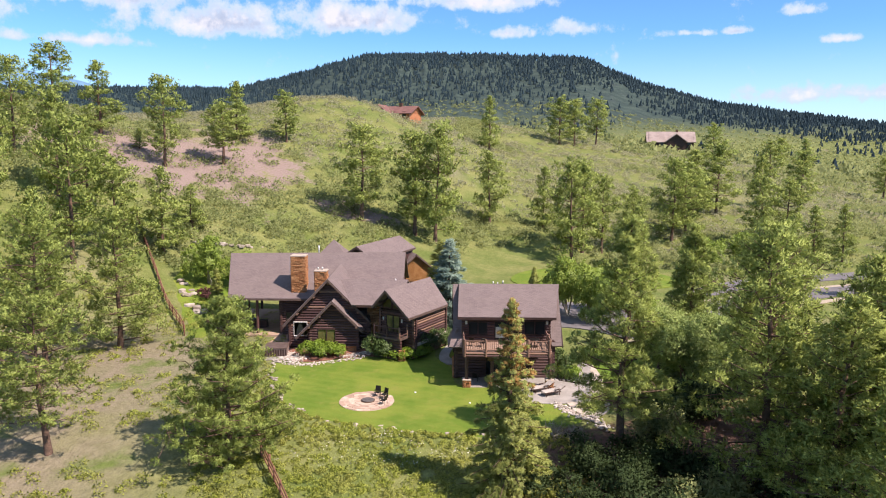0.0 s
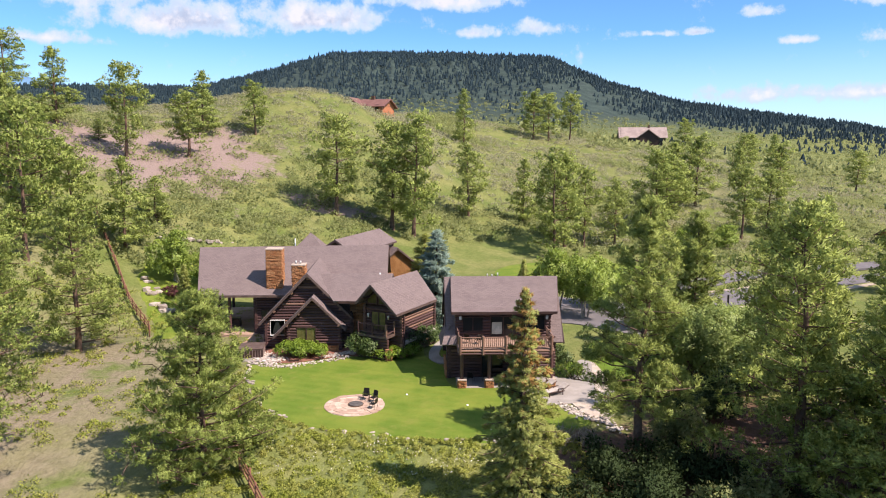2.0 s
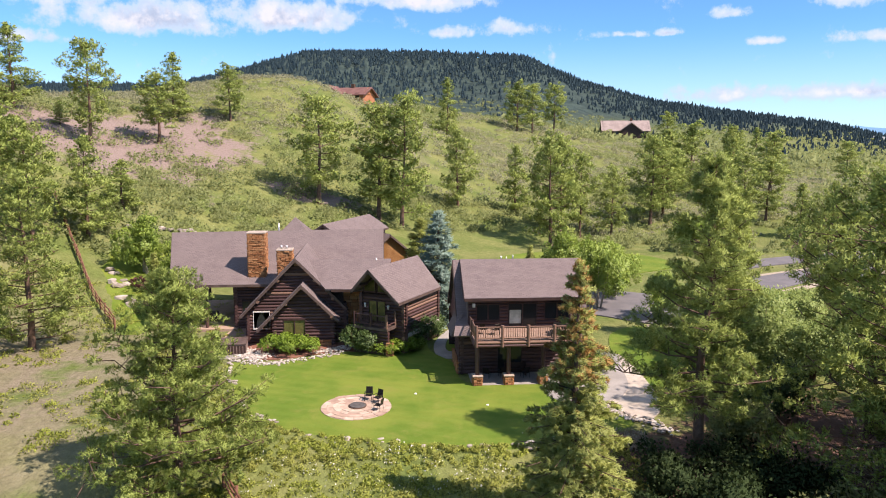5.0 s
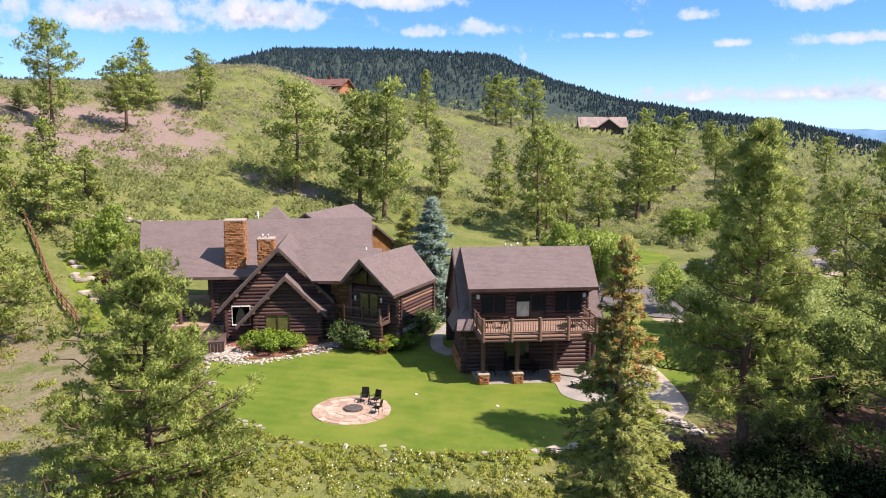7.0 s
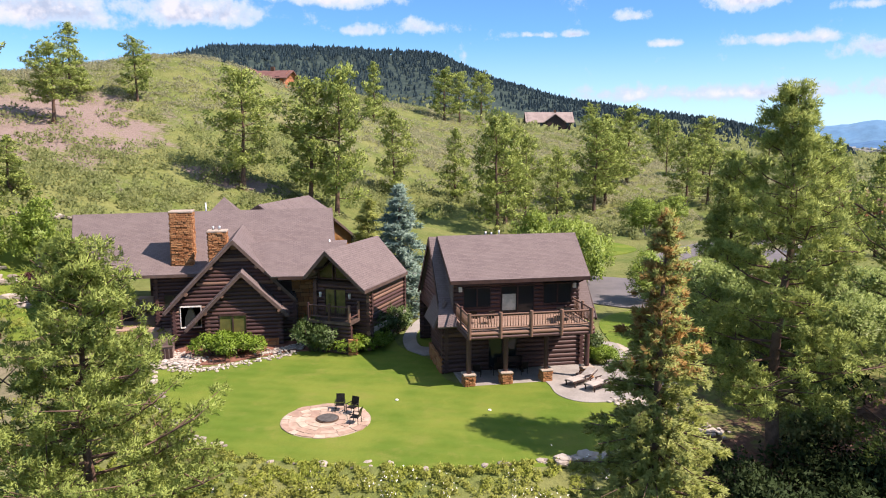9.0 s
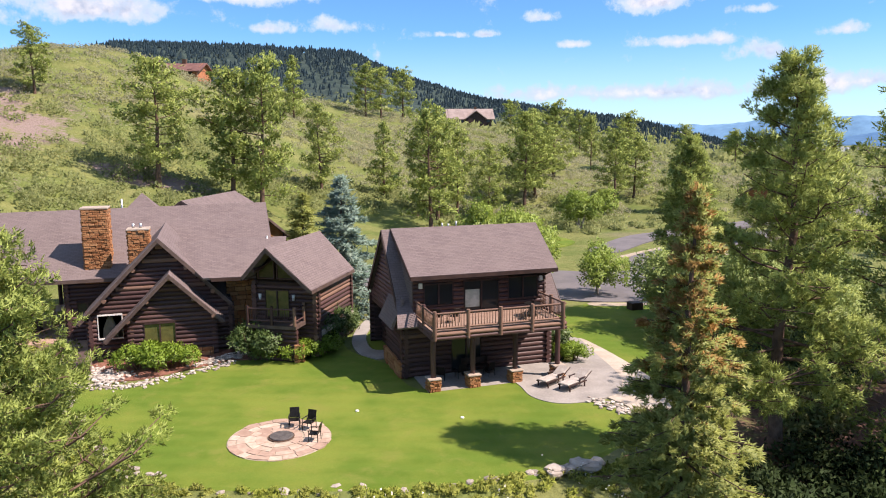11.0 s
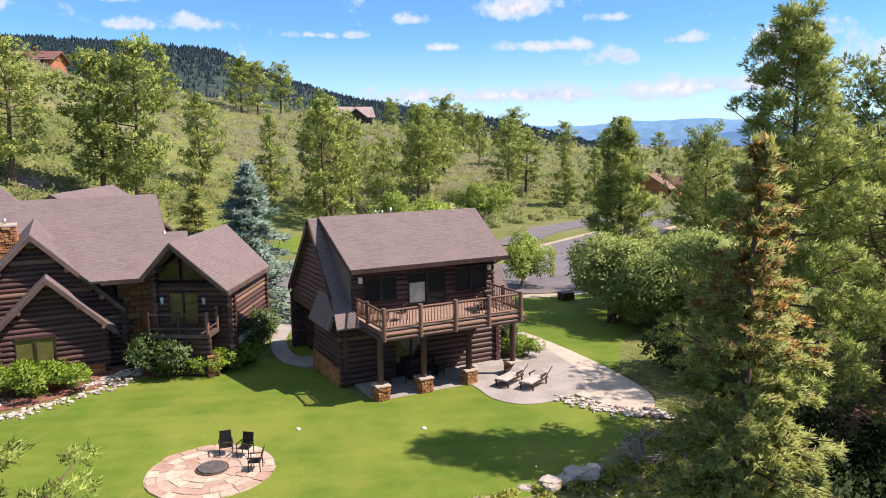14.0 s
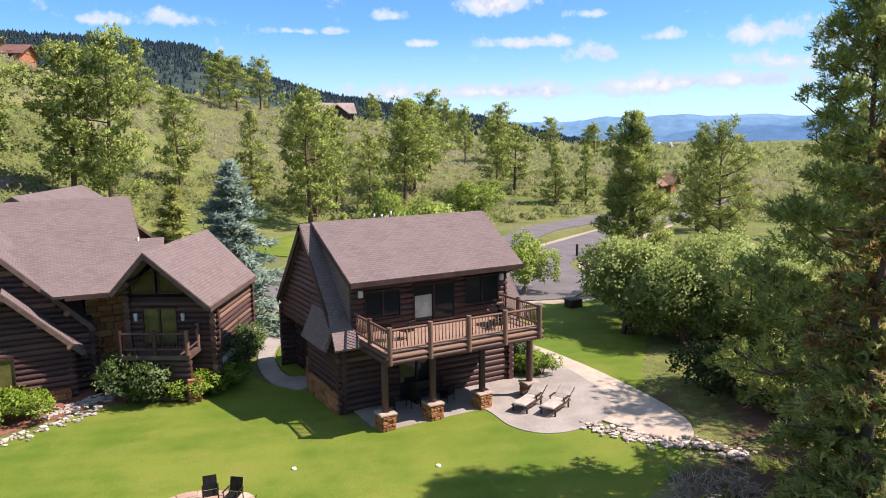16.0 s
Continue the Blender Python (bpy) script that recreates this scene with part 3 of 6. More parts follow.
def conifer(name, seed, h, radius, crown_from, whorls, tufts, count, length, width, leaf_mat, rust_from=None):
    """A tree as two meshes: trunk with limbs, and a crown of needle tufts. The meshes are shared by its copies."""
    rng = np.random.default_rng(seed)
    tv, tf, zs, off = trunk_rings(rng, h * 0.98, max(0.1, h * 0.018 + 0.03))
    starts, ends, rad, cs, outs, hs = [], [], [], [], [], []
    n = whorls
    for i in range(n):
        f = (i + rng.uniform(0, 1)) / n
        f = min(1.0, (math.floor(f * 24) + 0.5 + rng.normal() * 0.20) / 24)
        z = h * (crown_from + (1 - crown_from) * f)
        reach = radius * (1.03 - f) ** 0.95 * rng.uniform(0.60, 1.18) + 0.12
        rise = -0.22 + 0.55 * f + rng.uniform(-0.08, 0.08)
        a = i * 2.39996 + rng.uniform(-0.5, 0.5)
        ox, oy = np.interp(z, zs, off[:, 0]), np.interp(z, zs, off[:, 1])
        s = np.array([ox, oy, z])
        d = np.array([math.cos(a), math.sin(a), rise])
        e = s + d * reach
        starts.append(s), ends.append(e), rad.append(0.012 * reach + 0.02)
        m = max(2, int(tufts * reach / radius))
        for _ in range(m):
            q = rng.uniform(0.08, 1.03)
            fan = reach * 0.30 * (1.15 - q) * 0.9
            lat = np.array([-math.sin(a), math.cos(a), 0]) * rng.normal() * fan
            up = np.array([0, 0, abs(rng.normal()) * 0.02 * reach])
            sag = np.array([0, 0, -0.10 * reach * q * q])
            cs.append(s + d * reach * q + lat + up + sag)
            o = d + lat / (reach + 0.1)
            outs.append(o / np.linalg.norm(o))
            hs.append(f)
    for _ in range(int(tufts * 0.8)):
        f = rng.uniform(0, 1) ** 0.6
        cs.append(np.array([off[-1, 0] + rng.normal() * 0.12, off[-1, 1] + rng.normal() * 0.12, h * (0.90 + 0.10 * f)]))
        outs.append(np.array([0, 0, 1.0]))
        hs.append(1.0)
    starts, ends, rad = np.array(starts), np.array(ends), np.array(rad)
    lv, lf = limb_tubes(starts, ends, rad, rad * 0.25)
    wood = tri_mesh("trunk", np.concatenate([tv, lv]), np.concatenate([tf, lf + len(tv)]), [M["bark"]])
    cs, outs, hs = np.array(cs), np.array(outs), np.array(hs)
    v = blades(rng, cs, outs, count, length, width, 0.05, 0.6, 0.25)
    t = tri_index(len(v))
    mats, index = [leaf_mat], None
    if rust_from is not None:
        mats = [leaf_mat, M["rust"]]
        gone = (hs + rng.normal(size=len(hs)) * 0.07 > rust_from) & (rng.uniform(size=len(hs)) < 0.5)
        index = np.repeat(gone, count).astype(int)
    nr = np.repeat(crown_normals(rng, cs, outs, cs - np.array([0, 0, 0.0]), h), count, 0)
    return wood, tri_mesh("crown", v, t, mats, index, nr)


def pine(seed, h, radius, crown_from, limbs, pads, tufts, count, length, width, shape="round", pad=0.62, bare=0.38, leaders=1, twigs=True):
    """A ponderosa as two meshes: trunk with bent limbs and twigs, and needle tufts gathered in pads with gaps between them."""
    rng = np.random.default_rng(seed)
    tv, tf, zs, off = trunk_rings(rng, h * 0.98, max(0.1, h * 0.017 + 0.03))
    a, b, r0, pc, pr, po, pn = [], [], [], [], [], [], []
    for i in range(limbs):
        f = (i + rng.uniform(0, 1)) / limbs
        z = h * (crown_from + (0.985 - crown_from) * f)
        if shape == "round":
            reach = radius * math.sin(math.pi * (0.20 + 0.70 * f)) ** 0.75 * (1 - 0.42 * f ** 3)
        else:
            reach = radius * (1.03 - f) ** 0.80
        reach *= rng.uniform(0.55, 1.08) if rng.random() < 0.85 else rng.uniform(1.02, 1.14)
        reach += 0.25
        w = i * 2.39996 + rng.uniform(-0.6, 0.6)
        rise = -0.12 + 0.75 * f + rng.uniform(-0.12, 0.22)
        s = np.array([np.interp(z, zs, off[:, 0]), np.interp(z, zs, off[:, 1]), z])
        d = np.array([math.cos(w), math.sin(w), rise])
        side = np.array([-math.sin(w), math.cos(w), 0.0])
        bend = side * rng.normal() * 0.12 * reach
        mid = s + d * reach * 0.52 + bend
        end = s + d * reach + bend * 1.4 + np.array([0, 0, 0.16 * reach])
        t = 0.014 * reach + 0.018
        a += [s, mid]
        b += [mid, end]
        r0 += [t, t * 0.65]
        for _ in range(max(1, round(pads * reach / radius * rng.uniform(0.7, 1.2)))):
            q = rng.uniform(bare, 1.02)
            base = s + (mid - s) * (q / 0.52) if q < 0.52 else mid + (end - mid) * ((q - 0.52) / 0.48)
            fan = side * rng.normal() * 0.30 * reach * (0.35 + 0.65 * q) + np.array([0, 0, abs(rng.normal()) * 0.10 * reach])
            if twigs:
                a.append(base), b.append(base + fan), r0.append(t * 0.45)
            pc.append(base + fan), pr.append(pad * rng.uniform(0.6, 1.2)), po.append(d + fan / (reach + 0.2))
    for k in range(leaders):
        lean = rng.normal(size=2) * (0.06 if leaders > 1 else 0.02) * h * 0.5
        for j in range(7):
            f = j / 6
            pc.append(np.array([off[-1, 0] + lean[0] * (0.6 + 0.4 * f), off[-1, 1] + lean[1] * (0.6 + 0.4 * f), h * (0.88 + 0.11 * f - 0.035 * k)]))
            pr.append(pad * (0.75 - 0.45 * f)), po.append(np.array([0, 0, 1.0]))
    a, b, r0 = np.array(a), np.array(b), np.array(r0)
    lv, lf = limb_tubes(a, b, r0, r0 * 0.55)
    wood = tri_mesh("trunk", np.concatenate([tv, lv]), np.concatenate([tf, lf + len(tv)]), [M["bark"]])
    pc, pr, po = np.array(pc), np.array(pr), np.array(po)
    po /= np.linalg.norm(po, axis=1, keepdims=True)
    d = rng.normal(size=(len(pc), tufts, 3))
    d /= np.linalg.norm(d, axis=2, keepdims=True)
    q = rng.uniform(0.3, 1.0, (len(pc), tufts, 1)) ** 0.5
    cs = (pc[:, None, :] + d * q * pr[:, None, None] * np.array([1.0, 1.0, 0.58])).reshape(-1, 3)
    outs = (d * 0.7 + po[:, None, :] * 0.6).reshape(-1, 3)
    stem = cs * np.array([1, 1, 0.0])
    stem /= np.linalg.norm(stem, axis=1, keepdims=True) + 0.3
    nr = d.reshape(-1, 3) * 1.0 + stem * 0.40 + np.array([0, 0, 0.32]) + rng.normal(size=cs.shape) * 0.20
    nr /= np.linalg.norm(nr, axis=1, keepdims=True)
    v = blades(rng, cs, outs, count, length, width, 0.35, 0.85, 0.30)
    return wood, tri_mesh("crown", v, tri_index(len(v)), [M["pine"]], None, np.repeat(nr, count, 0))


def broadleaf(seed, h, radius, clumps, count, size, leaf_mat, stems=3, bark="pale_bark", low=0.12, squash=1.0, loose=0.22):
    """A rounded tree or shrub: several stems and a crown of many small leaves in uneven clumps."""
    rng = np.random.default_rng(seed)
    cs, outs, a, b = [], [], [], []
    lobes = [(rng.normal() * radius * 0.42, rng.normal() * radius * 0.42, h * rng.uniform(0.38, 0.74), radius * rng.uniform(0.42, 0.68)) for _ in range(7)]
    for _ in range(clumps):
        x, y, z, r = lobes[rng.integers(len(lobes))]
        d = rng.normal(size=3)
        d /= np.linalg.norm(d)
        q = rng.uniform(0.55, 1.02) ** 0.6
        p = np.array([x, y, z]) + d * r * q * np.array([1, 1, squash * h / (2.1 * radius)])
        if p[2] < h * low:
            p[2] = h * low + rng.uniform(0, 0.25) * h
        cs.append(p), outs.append(d)
    for i in range(stems):
        x, y, z, r = lobes[i % len(lobes)]
        foot = np.array([rng.normal() * 0.10 * radius, rng.normal() * 0.10 * radius, -0.2])
        mid = np.array([x * 0.45, y * 0.45, z * 0.5])
        a += [foot, mid]
        b += [mid, np.array([x, y, z + r * 0.4])]
    a, b = np.array(a), np.array(b)
    r0 = np.tile([0.022 * h + 0.015, 0.014 * h + 0.01], stems)
    r1 = np.tile([0.014 * h + 0.01, 0.004 * h], stems)
    lv, lf = limb_tubes(a, b, r0, r1)
    wood = tri_mesh("stem", lv, lf, [M[bark]])
    cs, outs = np.array(cs), np.array(outs)
    v = blades(rng, cs, outs, count, size, size * 0.38, 0.15, 0.95, loose)
    nr = outs * 0.8 + np.array([0, 0, 0.65]) + rng.normal(size=outs.shape) * 0.35
    nr = np.repeat(nr / np.linalg.norm(nr, axis=1, keepdims=True), count, 0)
    return wood, tri_mesh("crown", v, tri_index(len(v)), [leaf_mat], None, nr)


def plant(name, meshes, x, y, label, category, group="", size=1.0, wide=None, turn=0.0, z=None):
    """Sets one tree with its own trunk and crown objects on the land."""
    ob = new(name)
    ob.empty_display_size = 0.3
    ob.location = (x, y, float(height(x, y)) if z is None else z)
    ob.rotation_euler = (0, 0, radians(turn))
    w = wide or size
    ob.scale = (w, w, size)
    tagged(ob, label, category, group)
    for me in meshes:
        p = new(me.name.split(".")[0], me)
        p.parent = ob
    return ob


NEAR_PINES = [pine(11 + i, 15.0, 4.2, c, n, q, 13, 8, 0.21, 0.040, sh, 0.64) for i, (c, n, q, sh) in enumerate(((0.16, 52, 10, "round"), (0.05, 62, 10, "cone"), (0.24, 48, 10, "round")))]
HERO_PINE = pine(14, 16.6, 3.8, 0.20, 80, 12, 17, 14, 0.17, 0.021, "cone", 0.50, 0.42, 2)
LAWN_PINE = pine(15, 11.1, 4.2, 0.04, 88, 13, 17, 14, 0.15, 0.021, "cone", 0.50, 0.35, 2)
MID_PINES = [pine(31 + i, 15.0, 3.9, c, n, 7, 14, 5, 0.28, 0.088, sh, 0.86, 0.30, twigs=False) for i, (c, n, sh) in enumerate(((0.12, 38, "round"), (0.18, 34, "round"), (0.06, 42, "cone"), (0.24, 32, "round")))]
SPRUCES = [conifer("spruce", 51 + i, 12.0, 2.5, 0.05, 90, 20, 15, 0.48, 0.060, M["spruce"]) for i in range(2)]

plant("pine_tree", LAWN_PINE, -15.1, 48.2, "bushy ponderosa pine branching to the ground below the lawn", "pine tree", "pines round the yard")
NEAR_LABEL = "tall ponderosa pine with long green needle tufts and brown trunk"
# x, y, height, crown radius, mesh
plant("pine_tree", HERO_PINE, 11.9, 48.9, "tall open-crowned ponderosa pine with bare upper limbs", "pine tree", "pines round the yard")
# pines at y 31 to 41 are added, mostly unseen, to shade the ground
for k, (x, y, h, r, m) in enumerate((
        (19.7, 44.9, 17.0, 4.9, 1), (25.5, 43.0, 15.5, 5.0, 1), (23.5, 51.5, 15.0, 4.2, 0),
        (30.5, 47.0, 16.0, 4.4, 1), (31.5, 36.5, 15.0, 4.4, 0), (24.0, 36.0, 15.0, 4.8, 1), (27.5, 40.5, 16.0, 5.2, 1), (22.0, 40.0, 14.0, 4.6, 1), (21.0, 32.0, 13.0, 4.6, 1), (37.0, 41.0, 16.0, 4.4, 2), (29.0, 31.0, 14.0, 4.2, 1), (36.0, 31.0, 15.0, 4.4, 2), (-27.8, 48.6, 11.2, 3.9, 2), (-37.5, 66.0, 14.5, 4.0, 0), (-33.8, 73.0, 14.5, 4.3, 1),
        (-38.0, 55.0, 11.0, 3.8, 1), (33.0, 71.0, 12.2, 3.0, 0), (37.0, 60.0, 13.0, 3.4, 1), (35.0, 51.0, 14.0, 3.8, 0))):
    plant("pine_tree", NEAR_PINES[m], x, y, NEAR_LABEL, "pine tree", "pines round the yard", h / 15.0, r / 4.2, turn=k * 77)

MID_LABEL = "ponderosa pine standing on the scrubby hillside"
for k, (x, y, h, r, m) in enumerate((
        (-2.2, 131.0, 21.0, 5.0, 0), (-5.9, 132.6, 18.2, 5.2, 1), (-15.7, 133.0, 16.8, 5.2, 1), (8.8, 148.1, 14.4, 3.5, 0), (22.8, 131.0, 18.0, 4.4, 0), (26.0, 138.0, 17.0, 4.3, 3), (20.2, 151.0, 12.8, 3.3, 2),
        (30.2, 140.0, 14.6, 3.3, 1), (36.6, 142.0, 12.6, 3.1, 0), (47.0, 150.0, 17.2, 4.6, 1), (51.5, 155.0, 15.0, 4.4, 0), (58.0, 170.5, 15.0, 5.6, 2), (65.0, 174.0, 16.5, 5.0, 0), (62.8, 144.9, 13.8, 3.6, 3),
        (70.5, 150.0, 12.0, 3.7, 0), (69.4, 135.8, 9.5, 2.8, 2), (72.5, 131.5, 10.4, 2.4, 2), (62.3, 98.5, 12.3, 3.5, 2), (79.0, 182.0, 13.0, 2.6, 3), (90.0, 184.0, 14.0, 4.2, 0),
        (-44.6, 144.5, 11.8, 4.3, 3), (-46.0, 160.2, 12.5, 3.9, 2), (-51.9, 134.0, 15.8, 4.1, 1), (-35.8, 162.7, 10.9, 3.1, 0), (-66.4, 140.2, 13.6, 4.4, 2), (-88.1, 164.9, 14.0, 4.8, 3), (-58.8, 139.3, 3.8, 1.6, 2),
        (-40.3, 101.7, 11.7, 3.6, 2), (-39.2, 110.4, 6.5, 2.7, 2), (-48.0, 92.0, 18.0, 4.4, 1), (-44.5, 97.0, 13.0, 3.4, 0), (-64.0, 99.0, 18.0, 4.0, 0), (-55.0, 84.0, 18.0, 4.2, 1), (-58.0, 108.0, 15.0, 3.8, 3),
        (-51.0, 74.0, 16.0, 4.0, 0), (-46.0, 80.0, 14.0, 3.6, 2), (-70.0, 118.0, 15.0, 4.0, 1), (-52.0, 105.0, 12.0, 3.4, 0), (13.0, 222.0, 16.0, 4.0, 2), (40.0, 258.0, 16.0, 5.2, 0), (46.0, 262.0, 16.0, 5.0, 1), (55.0, 269.0, 16.5, 4.6, 3),
        (118.0, 322.0, 14.0, 4.5, 0), (150.0, 326.0, 14.0, 4.5, 1), (163.0, 330.0, 15.0, 4.5, 2), (70.0, 84.0, 12.0, 3.4, 0),
        (52.0, 72.0, 12.0, 3.4, 1), (60.0, 66.0, 12.5, 3.6, 2), (48.0, 58.0, 13.0, 3.6, 0), (130.0, 215.0, 12.0, 3.8, 1), (146.0, 205.0, 12.0, 3.6, 2), (105.0, 235.0, 13.0, 4.0, 0),
        (170.0, 240.0, 12.0, 3.6, 3), (185.0, 260.0, 12.0, 3.8, 0), (205.0, 250.0, 12.0, 3.8, 1), (140.0, 130.0, 12.0, 3.6, 2), (160.0, 118.0, 12.0, 3.8, 1))):
    plant("pine_tree", MID_PINES[m], x, y, MID_LABEL, "pine tree", "pines on the hillside", h / 15.0, r / 3.9, turn=k * 53)

FRONT_SPRUCE = conifer("spruce", 71, 12.6, 2.95, 0.03, 170, 46, 30, 0.17, 0.024, M["spruce"], rust_from=0.60)
plant("spruce_tree", FRONT_SPRUCE, 3.6, 43.8, "tall spruce with rust-brown dying top at the lawn's edge", "spruce tree")
plant("pine_tree", pine(74, 13.2, 3.0, 0.05, 96, 8, 12, 9, 0.24, 0.036, "cone", 0.50, 0.25), 24.0, 70.9, "pointed young pine beside the driveway", "pine tree")
BLUE = conifer("spruce", 72, 11.0, 2.9, 0.02, 110, 24, 20, 0.34, 0.045, M["blue_spruce"])
plant("spruce_tree", BLUE, 0.1, 80.3, "silvery blue spruce growing between the two log houses", "spruce tree", size=0.95, wide=1.22)
plant("spruce_tree", SPRUCES[0], -0.8, 94.7, "slim dark green spruce behind the log house", "spruce tree", size=0.68, wide=1.05)
plant("spruce_tree", SPRUCES[1], -28.5, 88.0, "young grey-green spruce beside the covered patio", "spruce tree", size=0.45, wide=0.5)
plant("spruce_tree", SPRUCES[1], 10.6, 88.5, "young spruce near the driveway", "spruce tree", size=0.5, wide=0.5)

OAK_BIG = broadleaf(81, 6.0, 3.3, 1500, 15, 0.19, M["bush"], 5, "bark", 0.02, 1.15, 0.95)
ASPEN = broadleaf(82, 6.0, 2.1, 620, 14, 0.20, M["aspen"], 3, low=0.22, squash=1.25, loose=0.7)
SHRUB = broadleaf(83, 1.3, 1.0, 260, 12, 0.11, M["shrub"], 4, "bark", 0.05, 1.0, 0.6)
SHADED_BUSH = broadleaf(84, 1.7, 1.1, 300, 13, 0.12, M["dark_shrub"], 4, "bark", 0.02, 1.0, 0.9)
BED = broadleaf(88, 1.7, 1.1, 300, 13, 0.12, M["bed_shrub"], 4, "bark", 0.05, 1.0, 0.8)
THICKET = broadleaf(85, 2.2, 1.6, 360, 12, 0.16, M["oak"], 5, "bark", 0.02, 1.0, 0.9)
for k, (x, y, s, w) in enumerate(((20.2, 67.2, 0.92, 1.0), (21.0, 63.6, 0.8, 0.85), (23.5, 63.5, 1.0, 0.95), (27.0, 66.5, 0.9, 0.9), (25.5, 60.5, 0.75, 0.8), (30.5, 64.0, 0.85, 0.9))):
    plant("oak_thicket", OAK_BIG, x, y, "dense rounded scrub oak beside the gravel path", "oak bush", "oak bushes by the path", s, w, turn=k * 61)
for k, (x, y, s, w) in enumerate(((21.8, 79.8, 0.80, 0.85), (17.2, 84.5, 1.25, 1.05), (15.0, 88.5, 1.35, 1.1), (-32.3, 96.8, 1.2, 1.1), (-28.5, 97.5, 0.9, 0.9), (20.5, 90.0, 1.1, 1.0), (43.9, 122.7, 1.05, 1.25), (56.0, 137.0, 0.95, 1.3))):
    plant("aspen_tree", ASPEN, x, y, "leafy young aspen with pale stems", "aspen tree", "aspens near the houses", s, w, turn=k * 83)
for k, (x, y, s, w) in enumerate(((-13.6, 70.4, 1.1, 1.2), (-12.2, 70.0, 1.25, 1.3), (-11.0, 70.4, 1.0, 1.1), (-12.8, 71.2, 1.2, 1.2), (-4.7, 69.6, 0.95, 1.25), (-3.6, 69.9, 1.0, 1.3), (-2.7, 70.6, 0.95, 1.1), (11.0, 63.6, 0.9, 0.8), (11.4, 65.0, 0.7, 0.7), (10.6, 64.3, 0.8, 0.8))):
    plant("garden_shrub", SHRUB, x, y, "bright green leafy shrub in the house bed", "shrub", "garden shrubs", s, w, turn=k * 47, z=0.0)
for k, (x, y, s, w) in enumerate(((-7.2, 70.2, 1.35, 1.3), (-6.2, 69.9, 1.2, 1.2), (-2.9, 71.3, 1.45, 1.3), (-2.0, 72.6, 1.45, 1.2), (-1.2, 74.0, 1.2, 1.2), (-0.6, 75.3, 1.1, 1.1), (10.2, 65.4, 1.3, 0.9), (-3.9, 71.9, 1.0, 1.0))):
    plant("garden_shrub", BED, x, y, "dark green dense shrub against the log wall", "shrub", "garden shrubs", s, w, turn=k * 59, z=0.0)
PLUM = broadleaf(86, 1.6, 1.2, 200, 12, 0.16, M["plum"], 4, "bark", 0.05)
plant("garden_shrub", PLUM, -31.0, 92.0, "dark purple-leaved bush beside the patio", "shrub")
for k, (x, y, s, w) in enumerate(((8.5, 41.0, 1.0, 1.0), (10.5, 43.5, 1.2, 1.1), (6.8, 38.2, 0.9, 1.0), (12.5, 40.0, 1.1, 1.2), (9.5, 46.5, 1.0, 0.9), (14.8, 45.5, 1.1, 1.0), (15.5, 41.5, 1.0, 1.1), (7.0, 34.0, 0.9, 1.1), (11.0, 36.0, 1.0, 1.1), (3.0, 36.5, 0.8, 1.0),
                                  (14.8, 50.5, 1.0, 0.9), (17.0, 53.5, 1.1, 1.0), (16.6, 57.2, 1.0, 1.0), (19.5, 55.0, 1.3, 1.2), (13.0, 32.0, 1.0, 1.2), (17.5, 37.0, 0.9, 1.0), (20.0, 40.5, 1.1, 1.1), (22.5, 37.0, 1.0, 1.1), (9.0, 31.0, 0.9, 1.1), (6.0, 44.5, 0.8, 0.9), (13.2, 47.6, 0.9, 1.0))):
    plant("undergrowth_bush", THICKET if k % 4 == 2 else SHADED_BUSH, x, y, "leafy undergrowth bush in the shade of the pines", "bush", "bushes under the pines", s * (1.15 if k % 4 == 2 else 1.45), w * (1.2 if k % 4 == 2 else 1.6), turn=k * 71)


def scatter(name, mat, rng, xs, ys, sizes, per, leaf_size, label, category, flat=0.75, up=0.4):
    """Scrub that nobody could count, as one mesh of small leaves in clumps."""
    k = len(xs)
    zs = height(xs, ys)
    d = rng.normal(size=(k, per, 3))
    d /= np.linalg.norm(d, axis=2, keepdims=True)
    d[:, :, 2] = np.abs(d[:, :, 2])
    lump = 1 + 0.35 * np.sin(d[:, :, 0:1] * 4 + rng.uniform(0, 6, (k, 1, 1))) * np.cos(d[:, :, 1:2] * 5 + rng.uniform(0, 6, (k, 1, 1)))
    q = rng.uniform(0.5, 1.0, (k, per, 1)) ** 0.5 * lump
    c = np.stack([xs, ys, zs], 1)[:, None, :] + d * q * sizes[:, None, None] * np.array([1, 1, flat])
    v = blades(rng, c.reshape(-1, 3), d.reshape(-1, 3), 1, leaf_size, leaf_size * 0.42, 0.2, 0.8)
    nr = d.reshape(-1, 3) * 0.8 + np.array([0, 0, up]) + rng.normal(size=(k * per, 3)) * 0.35
    nr /= np.linalg.norm(nr, axis=1, keepdims=True)
    return tagged(new(name, tri_mesh(name, v, tri_index(len(v)), [mat], None, nr)), label, category, kind="stuff")


def clear_of_yard(x, y):
    """Where scrub may grow: not on lawns, drives, houses or the bare slope."""
    yard = (x > -31) & (x < 42) & (y < 112) & (y > 50)
    meadow = (x > -8) & (x < 75) & (y < 126)
    meadow2 = ((x - 24) / 17) ** 2 + ((y - 128) / 12) ** 2 < 1
    bare = ((x + 47) / 15) ** 2 + ((y - 143) / 18) ** 2 < 1
    bare2 = ((x + 64) / 11) ** 2 + ((y - 134) / 12) ** 2 < 1
    lane = np.abs(x - 34 - (y - 88) * 0.75) < 9
    sparse = np.sin(x * 12.9898 + y * 78.233) * 43758.5453 % 1.0 < 0.55
    return ~(yard | meadow | ((bare | bare2) & sparse) | meadow2 | (lane & (y < 150)))


